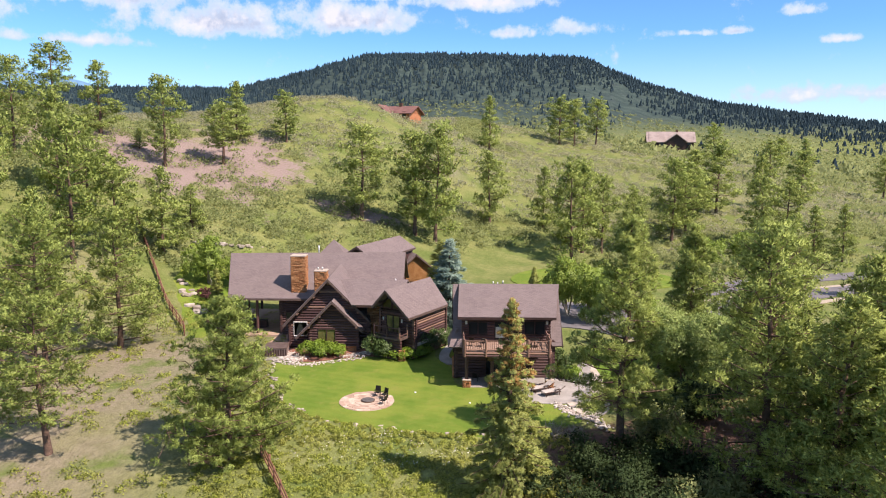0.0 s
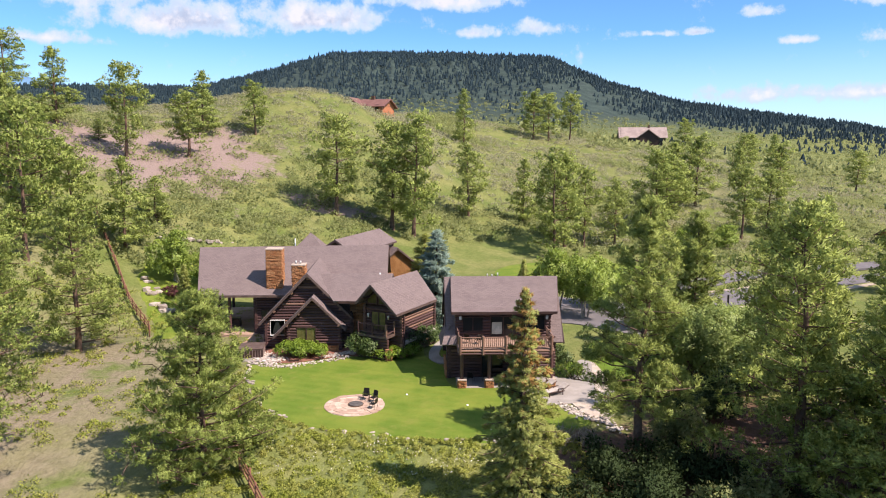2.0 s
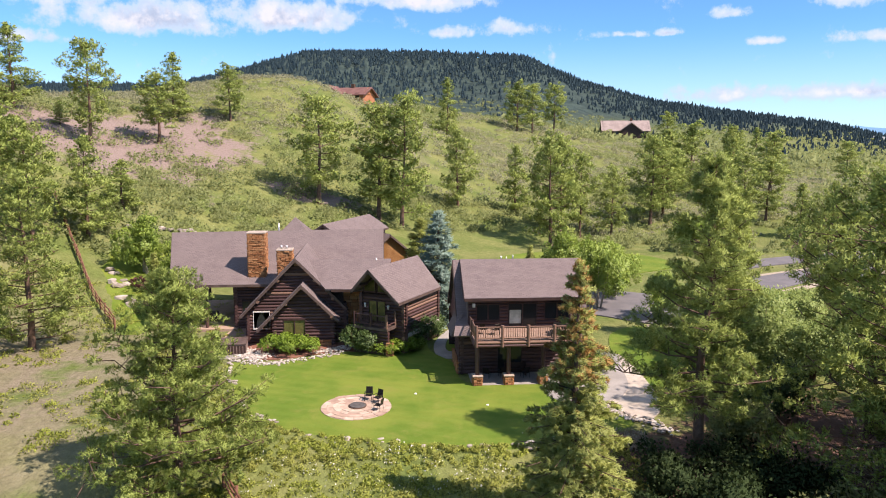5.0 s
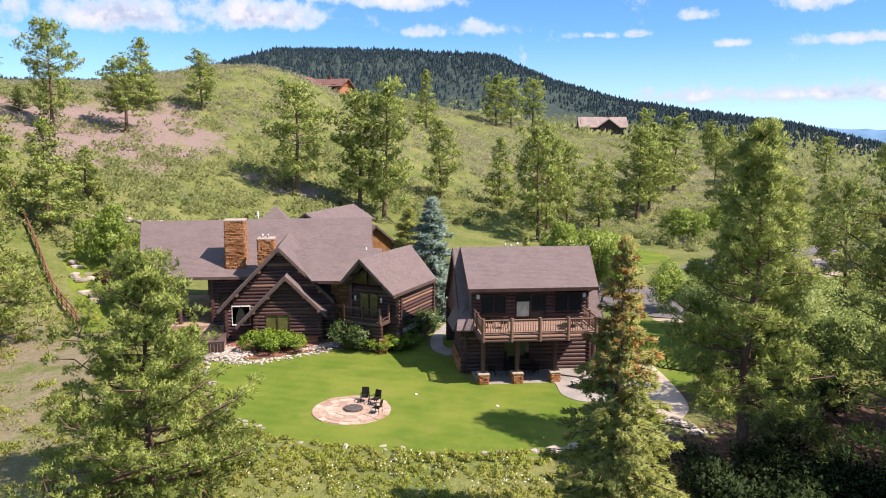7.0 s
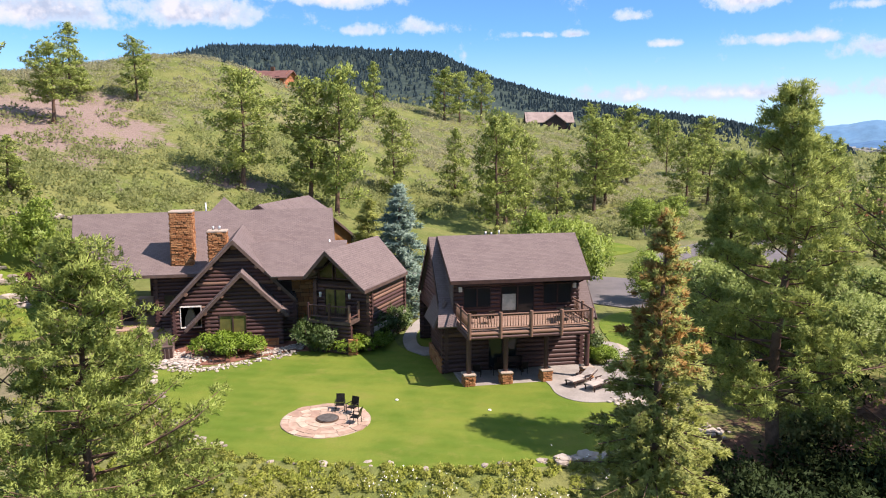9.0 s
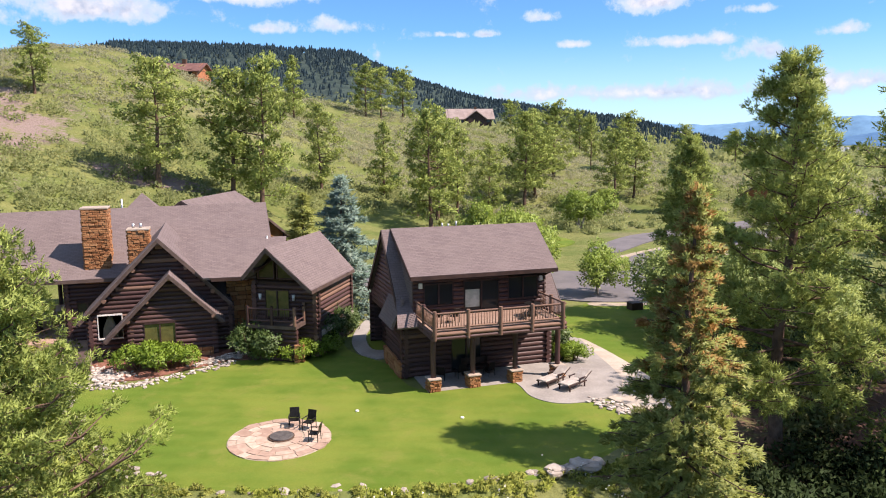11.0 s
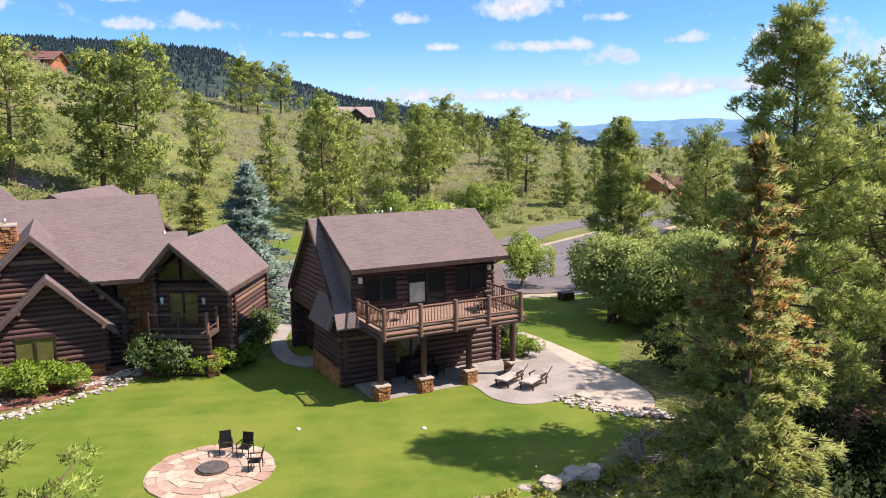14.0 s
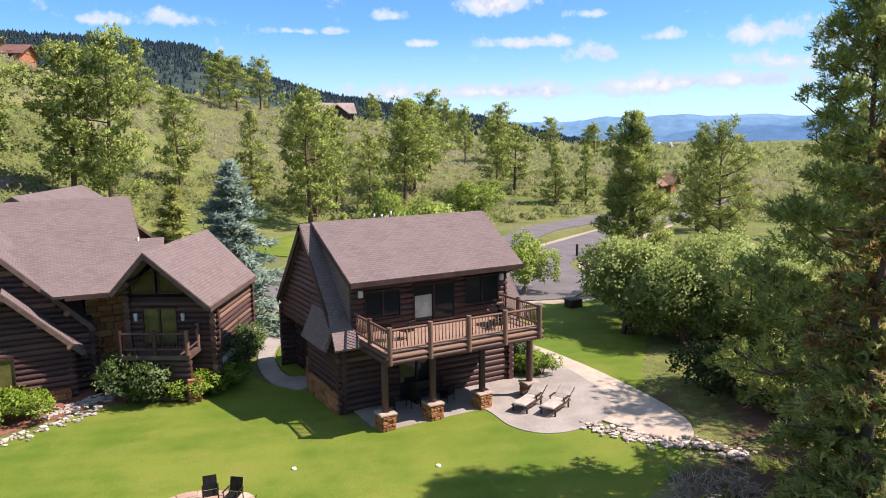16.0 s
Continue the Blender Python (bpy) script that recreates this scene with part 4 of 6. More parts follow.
rng = np.random.default_rng(5)
gx, gy = rng.uniform(-110, 170, 17000), rng.uniform(98, 300, 17000)
ok = clear_of_yard(gx, gy)
gx, gy = gx[ok], gy[ok]
patchy = np.array([noise.noise(Vector((x * 0.05, y * 0.05, 0))) for x, y in zip(gx, gy)])
keep = patchy + rng.uniform(-0.5, 0.5, len(gx)) > -0.3
gx, gy, patchy = gx[keep], gy[keep], patchy[keep]
sagey = (gy > 150 - gx * 0.25) & (patchy < 0.28)
scatter("scrub_oak", M["oak"], rng, gx[~sagey], gy[~sagey], rng.uniform(0.8, 1.9, (~sagey).sum()), 74, 0.34, "green scrub oak covering the lower hillside", "scrub", 0.75, 1.15)
scatter("sage_scrub", M["sage"], rng, gx[sagey], gy[sagey], rng.uniform(0.7, 1.7, sagey.sum()), 34, 0.34, "pale olive scrub covering the upper hillside", "scrub", 0.62, 1.6)
fx, fy = rng.uniform(60, 420, 3200), rng.uniform(90, 560, 3200)
ok = (clear_of_yard(fx, fy)) & ((fy > 250) | (fx > 95))
scatter("valley_scrub", M["oak"], rng, fx[ok], fy[ok], rng.uniform(1.2, 3.0, ok.sum()), 24, 1.0, "green scrub spread over the valley floor", "scrub")
sa, sr = np.radians(rng.uniform(-24, 42, 7500)), rng.uniform(300, 1300, 7500)
scatter("slope_scrub", M["oak"], rng, np.sin(sa) * sr, np.cos(sa) * sr, rng.uniform(1.5, 4.0, len(sa)), 15, 2.0, "green scrub on the slopes below the mountain", "scrub")
mx, my = rng.uniform(22, 95, 260), rng.uniform(108, 165, 260)
ok = (np.abs(my - (102.0 + (mx - 34) * 0.36)) > 9) & (((mx - 24) / 15) ** 2 + ((my - 113) / 12) ** 2 > 1) & (my > 110 + (mx - 34) * 0.3)
scatter("meadow_bushes", M["oak"], rng, mx[ok], my[ok], rng.uniform(0.6, 1.7, ok.sum()), 110, 0.36, "low green bushes dotted over the meadow", "scrub")
# weeds and wild flowers in front of the lawn
EDGE = ((-17, 66.0), (-15.7, 62.5), (-13.7, 57.8), (-11, 54.7), (-7, 52.9), (-3.6, 51.9), (0, 51.3), (3.8, 51.2), (9, 51.0))
wx = rng.uniform(-17, 9, 2300)
wy = np.interp(wx, [e[0] for e in EDGE], [e[1] for e in EDGE]) - 0.1 - 20 * rng.uniform(0, 1, 2300) ** 1.25
scatter("meadow_weeds", M["grass"], rng, wx, wy, rng.uniform(0.10, 0.30, len(wx)) * np.clip(0.75 + (51.5 - wy) * 0.10, 0.5, 1.7), 56, 0.115, "yellow-green weeds and tall grass below the lawn", "grass", 0.9, 1.3)
wx, wy = rng.uniform(-13, 5, 70), rng.uniform(47.0, 50.9, 70)
scatter("wild_flowers", M["blossom"], rng, wx, wy, rng.uniform(0.3, 0.55, len(wx)), 9, 0.085, "white wild flowers along the lawn's edge", "flowers", 1.5)
wx, wy = rng.uniform(-52, -17, 1500), rng.uniform(30, 92, 1500)
lowg = np.array([noise.noise(Vector((x * 0.09, y * 0.09, 3.0))) for x, y in zip(wx, wy)]) > -0.08
scatter("dry_slope_tufts", M["grass"], rng, wx[lowg], wy[lowg], rng.uniform(0.2, 0.6, lowg.sum()), 56, 0.13, "low green tufts on the dry western slope", "grass", 0.8, 1.0)


def far_conifers():
    """Woods on the distant heights: many small pointed trees in one mesh."""
    rng = np.random.default_rng(9)
    n = 20000
    a, r = np.radians(rng.uniform(-40, 40, n)), 620 + 1720 * rng.uniform(0, 1, n) ** 0.6
    x, y = np.sin(a) * r, np.cos(a) * r
    dense = np.array([noise.noise(Vector((p * 0.004, q * 0.004, 5.0))) for p, q in zip(x, y)])
    keep = (dense + (r - 1280) / 860 + rng.uniform(-0.25, 0.25, n) > 0.0)
    x, y = x[keep], y[keep]
    x2, y2 = rng.uniform(-160, 320, 240), rng.uniform(330, 560, 240)
    x, y = np.concatenate([x, x2]), np.concatenate([y, y2])
    z = height(x, y)
    h = rng.uniform(3.8, 8.0, len(x)) * np.clip(np.hypot(x, y) / 1000, 0.8, 1.75)
    w = h * rng.uniform(0.27, 0.42, len(x))
    vs, k = [], len(x)
    spin = rng.uniform(0, 6, k)
    for lo, hi, f in ((0.08, 0.55, 1.0), (0.32, 0.80, 0.72), (0.58, 1.0, 0.45)):
        for i in range(5):
            p, q = spin + i * 1.2566, spin + (i + 1) * 1.2566
            vs.append(np.stack([np.stack([x + np.cos(p) * w * f, y + np.sin(p) * w * f, z + h * (lo + 0.05 * (i % 2))], 1),
                                np.stack([x + np.cos(q) * w * f, y + np.sin(q) * w * f, z + h * lo], 1),
                                np.stack([x, y, z + h * hi], 1)], 1))
    v = np.stack(vs, 1).reshape(-1, 3)
    tagged(new("far_woods", tri_mesh("far_woods", v, tri_index(len(v)), [M["conifer_far"]])), "dark haze-blue conifer woods on the distant mountain", "forest", kind="stuff")


far_conifers()

# ---- the yard: lawn, patios, paths, road ----
LAWN = curve_through(((-16.6, 68.0), (-15.6, 62.5), (-13.6, 57.8), (-11.0, 54.8), (-7.0, 53.0), (-3.6, 52.0), (0.0, 51.4), (3.8, 51.3), (7.5, 52.6), (10.0, 54.0),
                      (9.0, 57.0), (7.2, 57.6), (6.4, 59.4), (6.3, 61.4), (0.9, 62.0), (0.4, 66.5), (-1.2, 70.0), (-1.4, 73.0), (-2.4, 70.2), (-5.4, 69.7), (-7.9, 70.3), (-11.2, 68.8), (-13.9, 67.5)), 5)
sheet("lawn", LAWN, 0.0, M["lawn"], flare=1.06, label="mown bright green lawn with faint stripes", category="lawn")
sheet("lawn", curve_through(((12.7, 61.6), (13.0, 66), (15.0, 74), (19, 77), (24, 76), (25, 70), (19.0, 64.5), (16.0, 61.8), (14.4, 60.0), (13.2, 60.0))), -0.012, M["lawn"], label="grass strip beside the garden path", category="lawn")
sheet("lawn", curve_through(((14.0, 104), (10, 112), (14, 121), (24, 124), (34, 120), (36, 110), (26, 103), (20, 100))), 0.03, M["lawn"], label="green mown meadow behind the houses", category="lawn")


def slope_lawn(rows, label):
    """Mown grass that follows rising ground. rows: y, west edge, east edge."""
    verts, faces = [], []
    for k, y in enumerate(np.arange(rows[0][0], rows[-1][0] + 0.01, 1.0)):
        w, e = (float(np.interp(y, [r[0] for r in rows], [r[c] for r in rows])) for c in (1, 2))
        for f in np.linspace(0, 1, 9):
            x = w + (e - w) * f + 0.35 * math.sin(y * 1.3 + f * 5) * (f in (0.0, 1.0))
            verts.append((x, y, float(height(x, y)) + (0.07 if 0 < f < 1 else -0.05)))
        if k:
            p = 9 * k
            faces += [(p - 9 + i, p - 8 + i, p + 1 + i, p + i) for i in range(8)]
    tagged(make("lawn", verts, faces, M["lawn"], smooth=True), label, "lawn", kind="structure")


slope_lawn(((77, -28.6, -26.4), (82, -30.2, -25.8), (88, -33.4, -26.0), (95, -36.8, -27.0), (102, -38.0, -30.0), (107, -38.0, -34.0)), "green lawn strip between the rail fence and the house")
sheet("lawn", curve_through(((0.34, 70.0), (1.1, 69.7), (1.2, 72.0), (1.5, 75.2), (0.75, 73.9), (0.26, 71.6)), 4), 0.01, M["lawn"], label="small grass island inside the curved walk", category="lawn")
PATIO = curve_through(((5.6, 63.9), (6.1, 61.1), (6.0, 59.0), (6.8, 57.7), (8.4, 57.4), (10.3, 57.9), (11.3, 59.0), (12.2, 61.0), (13.0, 65.0), (13.6, 68.0), (12.6, 68.4), (11.9, 66.0), (10.9, 63.6), (9.6, 63.9)))
sheet("patio", PATIO, 0.03, M["concrete"], label="smooth pale concrete patio and path", category="patio")
sheet("patio", ((1.2, 61.3), (6.3, 61.3), (6.3, 64.2), (1.2, 64.2)), 0.012, M["concrete"], label="shaded concrete floor under the deck", category="patio")
sheet("path", curve_through(((9.6, 58.4), (10.0, 55.9), (10.8, 54.5), (11.8, 54.8), (12.9, 56.6), (13.6, 60.5), (13.9, 64.7), (13.75, 68.0), (12.7, 66.0), (11.6, 61.5), (10.6, 59.5))), 0.018, M["gravel"], label="light crushed gravel path", category="path")
sheet("path", curve_through(((0.4, 67.95), (-0.2, 68.1), (-0.85, 69.5), (-0.7, 72.4), (0.5, 76.0), (2.4, 78.8), (6.5, 80.2), (7.0, 79.2), (2.9, 77.6), (1.7, 76.2), (0.6, 73.9), (0.12, 71.4), (0.25, 69.9), (1.2, 69.4), (1.2, 68.1))), 0.03, M["concrete"], label="curved concrete walk between the houses", category="path")
sheet("patio", curve_through(((-18.6, 78.2), (-18.9, 73.0), (-17.6, 71.2), (-16.5, 71.8), (-16.3, 76.5), (-16.4, 78.4))), 0.03, M["flag"], label="pinkish flagstone terrace beside the hot tub", category="patio")
sheet("patio", ((-25.0, 77.8), (-18.2, 77.8), (-18.2, 90.5), (-25.0, 90.5)), 0.16, M["flag"], 0.4, label="covered patio floor of pink flagstone", category="patio")
sheet("garden_bed", curve_through(((-15.9, 69.6), (-13.5, 68.6), (-11.0, 69.6), (-8.3, 71.0), (-8.6, 73.2), (-16.0, 73.4))), 0.006, M["mulch"], label="red mulch bed along the house front", category="garden bed")
sheet("garden_bed", curve_through(((-8.4, 70.9), (-5.4, 70.2), (-2.6, 70.6), (-1.6, 73.4), (-0.4, 76.0), (-2.0, 77.0), (-6.0, 73.0), (-8.0, 73.0))), 0.006, M["mulch"], label="dark mulch bed below the balcony", category="garden bed")
sheet("driveway", curve_through(((3.5, 84.0), (3.0, 97.0), (10.0, 99.0), (20.0, 94.0), (30.0, 89.0), (36.0, 96.8), (44.5, 101.5), (60.0, 108.5), (90.0, 120.0), (120.0, 130.0), (120.5, 126.5), (90.0, 115.5), (62.0, 104.5), (47.0, 96.5), (40.0, 92.0), (33.0, 88.0),
                                  (29.5, 81.5), (24.5, 76.8), (20.0, 77.6), (15.0, 82.0), (8.0, 83.0)), 5), 0.02, M["asphalt"], 0.3, label="grey asphalt driveway and turning place", category="driveway", follow=True)
sheet("road", curve_through(((34.0, 103.0), (45.0, 111.5), (62.0, 118.5), (92.0, 128.5), (125.0, 139.0), (160.0, 148.0), (161.0, 143.5), (126.0, 134.0), (93.0, 124.0), (63.0, 114.0), (46.0, 107.0), (36.0, 100.0)), 5), 0.05, M["asphalt"], 0.3, label="grey asphalt lane through the meadow", category="road", follow=True)
for edge, lbl in ((((29.9, 81.0), (33.4, 87.4), (40.4, 91.4), (47.4, 95.9), (62.3, 103.9), (62.5, 102.9), (48.0, 94.8), (41.0, 90.2), (34.6, 86.3), (31.0, 79.8), (25.5, 75.2), (20.0, 75.9), (19.8, 77.3), (24.6, 76.2)), "pale gravel shoulder beside the driveway"),
                  (((35.0, 97.6), (44.2, 102.4), (60.0, 109.6), (60.3, 108.7), (44.8, 101.7), (36.1, 97.0)), "pale gravel edge between lane and driveway")):
    sheet("road_verge", curve_through(edge, 4), 0.012, M["sand"], 0.2, label=lbl, category="verge")


def stone_mesh(seed, facets=2):
    bm = bmesh.new()
    bmesh.ops.create_icosphere(bm, subdivisions=facets, radius=0.5)
    off = Vector((seed * 3.7, seed * 1.3, 0))
    for v in bm.verts:
        d = 1 + 0.38 * noise.noise(v.co * 2.1 + off)
        v.co = Vector((v.co.x * d, v.co.y * d, max(-0.28, min(0.34, v.co.z * d))))
    me = bpy.data.meshes.new("stone")
    bm.to_mesh(me)
    bm.free()
    me.materials.append(M["rock"])
    return me


STONES = [stone_mesh(i, 1 if i > 2 else 2) for i in range(6)]


def rock(name, x, y, z, sx, sy, sz, turn, k, label, group):
    ob = new(name, STONES[k])
    ob.location, ob.rotation_euler, ob.scale = (x, y, z), (0, 0, turn), (sx, sy, sz)
    return tagged(ob, label, "rock", group)


def rock_line(points, count, lo, hi, spread, label, group, seed, z=0.02, loose=True):
    """Rocks along a line: things of their own, or one heap of small ones that nobody could count."""
    rng = random.Random(seed)
    line = curve_through(points, 12, False)
    if not loose:
        heap = bmesh.new()
        for i in range(count):
            p = line[int(rng.random() * (len(line) - 1))]
            s = rng.uniform(lo, hi)
            k = len(heap.verts)
            heap.from_mesh(STONES[3 + i % 3])
            heap.verts.ensure_lookup_table()
            m = pose(p[0] + rng.gauss(0, spread), p[1] + rng.gauss(0, spread), z + s * 0.12, 0, 0, rng.uniform(0, 360)) @ Matrix.Diagonal((s * rng.uniform(0.9, 1.5), s, s * rng.uniform(0.6, 0.9), 1))
            for v in heap.verts[k:]:
                v.co = m @ v.co
        tagged(part("river_rocks", heap, M["pebble"], None), label, "rocks", kind="stuff")
        return
    for i in range(count):
        p = line[int(rng.random() * (len(line) - 1))]
        s = rng.uniform(lo, hi)
        rock("garden_rock", p[0] + rng.gauss(0, spread), p[1] + rng.gauss(0, spread), (max(0.0, float(height(p[0], p[1]))) if p[1] > 75 else 0.0) + z + s * 0.12, s * rng.uniform(0.9, 1.5), s, s * rng.uniform(0.6, 0.9), rng.uniform(0, 6.3), rng.randrange(6), label, group)


rock_line(((-16.7, 68.5), (-14.0, 67.4), (-11.2, 68.6), (-8.0, 70.2)), 230, 0.09, 0.25, 0.26, "whitish fist-sized garden rock edging the lawn", "rocks edging the lawn", 3, loose=False)
rock_line(((-10.2, 70.4), (-9.2, 71.0), (-8.3, 71.3), (-7.6, 71.6)), 200, 0.10, 0.26, 0.28, "whitish garden rocks spread below the eaves", "rocks edging the lawn", 14, loose=False)
rock_line(((-16.8, 71.6), (-16.0, 70.4), (-15.2, 69.4), (-14.5, 69.2)), 420, 0.10, 0.28, 0.50, "whitish garden rocks spread beside the hot tub", "rocks edging the lawn", 4, loose=False)
rock_line(((-16.7, 68.0), (-15.6, 62.5), (-13.6, 57.8), (-11.0, 54.7)), 42, 0.16, 0.42, 0.20, "pale flat rock along the lawn's lower edge", "rocks edging the lawn", 5, 0.0)
rock_line(((-10.0, 54.1), (-5.5, 52.4), (0.0, 51.3), (3.0, 51.1)), 20, 0.2, 0.42, 0.18, "pale flat rock along the lawn's lower edge", "rocks edging the lawn", 6, -0.1)
rock_line(((2.5, 50.9), (4.0, 50.9), (5.2, 51.0), (6.0, 51.1)), 9, 0.5, 0.8, 0.15, "large pale boulder at the lawn's edge", "boulders", 7, 0.0)
rock_line(((8.8, 57.2), (9.4, 55.8), (10.0, 54.6), (11.2, 53.8), (11.6, 52.2)), 240, 0.09, 0.26, 0.30, "grey river rock in the drainage strip", "rocks beside the path", 8, loose=False)
rock_line(((-35.8, 95.7), (-34.5, 93.6), (-33.2, 91.5), (-31.5, 88.5), (-30.5, 86.5)), 14, 0.6, 1.2, 0.4, "pale sandstone slab set in the grass", "stepping stones", 9, 0.05)
rock_line(((-37.5, 106.3), (-35.0, 108.0), (-31.0, 111.0), (-28.0, 113.0)), 16, 0.6, 1.1, 0.4, "pale sandstone slab set in the grass", "stepping stones", 10, 0.05)
rock_line(((-27.5, 86.0), (-26.0, 84.0), (-25.5, 80.0)), 30, 0.4, 0.9, 0.4, "pinkish boulder beside the covered patio", "boulders", 11, 0.1)

# ---- log building helpers ----


def unit_log():
    me = bpy.data.meshes.new("log")
    bm = rod_bm((-0.5, 0, 0), (0.5, 0, 0), 1.0, sides=8)
    bm.to_mesh(me)
    bm.free()
    me.materials.append(M["log"])
    return me


LOG = unit_log()
LOG_PALE_LIT = LOG.copy()
LOG_PALE_LIT.materials[0] = M["log_worn"]


def lay(name, mesh, a, b, r, parent):
    """One round timber from a to b."""
    a, b = Vector(a), Vector(b)
    d = b - a
    ob = new(name, mesh)
    ob.parent = parent
    q = d.to_track_quat("X", "Z")
    ob.location, ob.rotation_mode, ob.rotation_quaternion, ob.scale = (a + b) / 2, "QUATERNION", q, (d.length, r, r)
    return ob


def log_wall(house, a, b, z0, z1, gaps=(), r=0.15, gable=None, ends=0.28, worn=0.0, core=0.10, seed=1):
    """A wall of logs from a to b (x, y). gaps: (from, to, low, high) along the wall. gable: (middle, top, slope) narrows it above z1."""
    a, b = Vector((*a, 0)), Vector((*b, 0))
    length = (b - a).length
    way = (b - a) / length
    out = Vector((way.y, -way.x, 0))
    rng = random.Random(seed)
    bm = bmesh.new()

    def pier(s0, s1, lo, hi):
        pts = []
        for s, n in ((s0, -core), (s1, -core), (s1, core), (s0, core)):
            pts.append(a + way * s + out * n)
        vs = [bm.verts.new((p.x, p.y, lo)) for p in pts] + [bm.verts.new((p.x, p.y, hi)) for p in pts]
        for f in ((3, 2, 1, 0), (4, 5, 6, 7), (0, 1, 5, 4), (1, 2, 6, 5), (2, 3, 7, 6), (3, 0, 4, 7)):
            bm.faces.new([vs[i] for i in f])
    cuts = sorted({0.0, length, *[g[0] for g in gaps], *[g[1] for g in gaps]})
    tiers = sorted({z0, z1, *[min(max(z, z0), z1) for g in gaps for z in g[2:4]]})
    for s0, s1 in zip(cuts, cuts[1:]):
        for lo, hi in zip(tiers, tiers[1:]):
            if not any(g[0] <= s0 + 1e-6 and g[1] >= s1 - 1e-6 and g[2] <= lo + 1e-6 and g[3] >= hi - 1e-6 for g in gaps):
                pier(s0, s1, lo, hi)
    bmesh.ops.remove_doubles(bm, verts=bm.verts[:], dist=0.001)
    if gable:
        mid, top, slope = gable
        half0 = (top - z1) / slope
        pts = [(max(0, mid - half0), z1), (min(length, mid + half0), z1), (mid, top)]
        for n, order in ((core, 1), (-core, -1)):
            vs = [bm.verts.new(a + way * s + out * n + Vector((0, 0, z))) for s, z in pts]
            bm.faces.new(vs[::order])
    wall = part("wall", bm, M["chinking"], house)
    z, k = z0 + r * 0.9, 0
    limit = gable[1] if gable else z1
    while z < limit - r * 0.6:
        s0, s1 = -ends, length + ends
        if gable and z > z1 - 0.05:
            half = (gable[1] - z - r) / gable[2]
            s0, s1 = max(0, gable[0] - half), min(length, gable[0] + half)
        spans = [(s0, s1)]
        for g in gaps:
            if g[2] - r * 0.4 < z < g[3] + r * 0.4:
                spans = [p for q in spans for p in ((q[0], min(q[1], g[0])), (max(q[0], g[1]), q[1])) if p[1] - p[0] > 0.12]
        for p, q in spans:
            # sunlight on the log tops is painted as a share of paler logs
            mesh = LOG_PALE_LIT if rng.random() < worn else LOG
            o = out * rng.uniform(0.02, 0.05)
            lay("log", mesh, a + way * p + o + Vector((0, 0, z)), a + way * q + o + Vector((0, 0, z)), r * rng.uniform(0.95, 1.06), wall)
        z += r * 1.82
        k += 1
    return wall


def window(house, a, b, s0, s1, lo, hi, out_by=0.06, pane="glass", mullions=1, name="window", trim="timber"):
    """A framed window or glazed door in the wall from a to b."""
    a, b = Vector((*a, 0)), Vector((*b, 0))
    way = (b - a).normalized()
    out = Vector((way.y, -way.x, 0))
    turn = Matrix(((way.x, out.x, 0), (way.y, out.y, 0), (0, 0, 1)))

    def boxed(nm, p, q, l, h, n0, n1, mat, par):
        bm = box_bm(p, q, n0, n1, l, h)
        bmesh.ops.recalc_face_normals(bm, faces=bm.faces[:])
        for v in bm.verts:
            v.co = a + turn @ v.co
        bmesh.ops.recalc_face_normals(bm, faces=bm.faces[:])
        return part(nm, bm, mat, par)
    base = boxed(name, s0, s1, lo, lo + 0.09, -0.05, 0.15 + out_by, M[trim], house)
    boxed("frame", s0, s1, hi - 0.09, hi, 0.0, 0.15 + out_by, M[trim], base)
    count = mullions + 1
    w = (s1 - s0) / count
    for i in range(count + 1):
        c = s0 + i * w
        boxed("frame", max(s0, c - 0.045), min(s1, c + 0.045), lo + 0.09, hi - 0.09, 0.0, 0.13 + out_by, M[trim], base)
    for i in range(count):
        boxed("pane", s0 + i * w + 0.045, s0 + (i + 1) * w - 0.045, lo + 0.09, hi - 0.09, 0.04, 0.06 + out_by, M[pane], base)
    return base


def beam(name, a, b, w, h, mat, parent):
    """A squared board from a to b, hung below that line."""
    a, b = Vector(a), Vector(b)
    d = (b - a).normalized()
    s = d.cross(Vector((0, 0, 1))).normalized() * (w / 2)
    u = s.cross(d).normalized() * h
    if u.z < 0:
        u = -u
    bm = bmesh.new()
    vs = [bm.verts.new(p + q) for p in (a, b) for q in (-s, s, s - u, -s - u)]
    for f in ((0, 1, 2, 3), (7, 6, 5, 4), (0, 4, 5, 1), (1, 5, 6, 2), (2, 6, 7, 3), (3, 7, 4, 0)):
        bm.faces.new([vs[i] for i in f])
    bmesh.ops.recalc_face_normals(bm, faces=bm.faces[:])
    return part(name, bm, M[mat], parent)


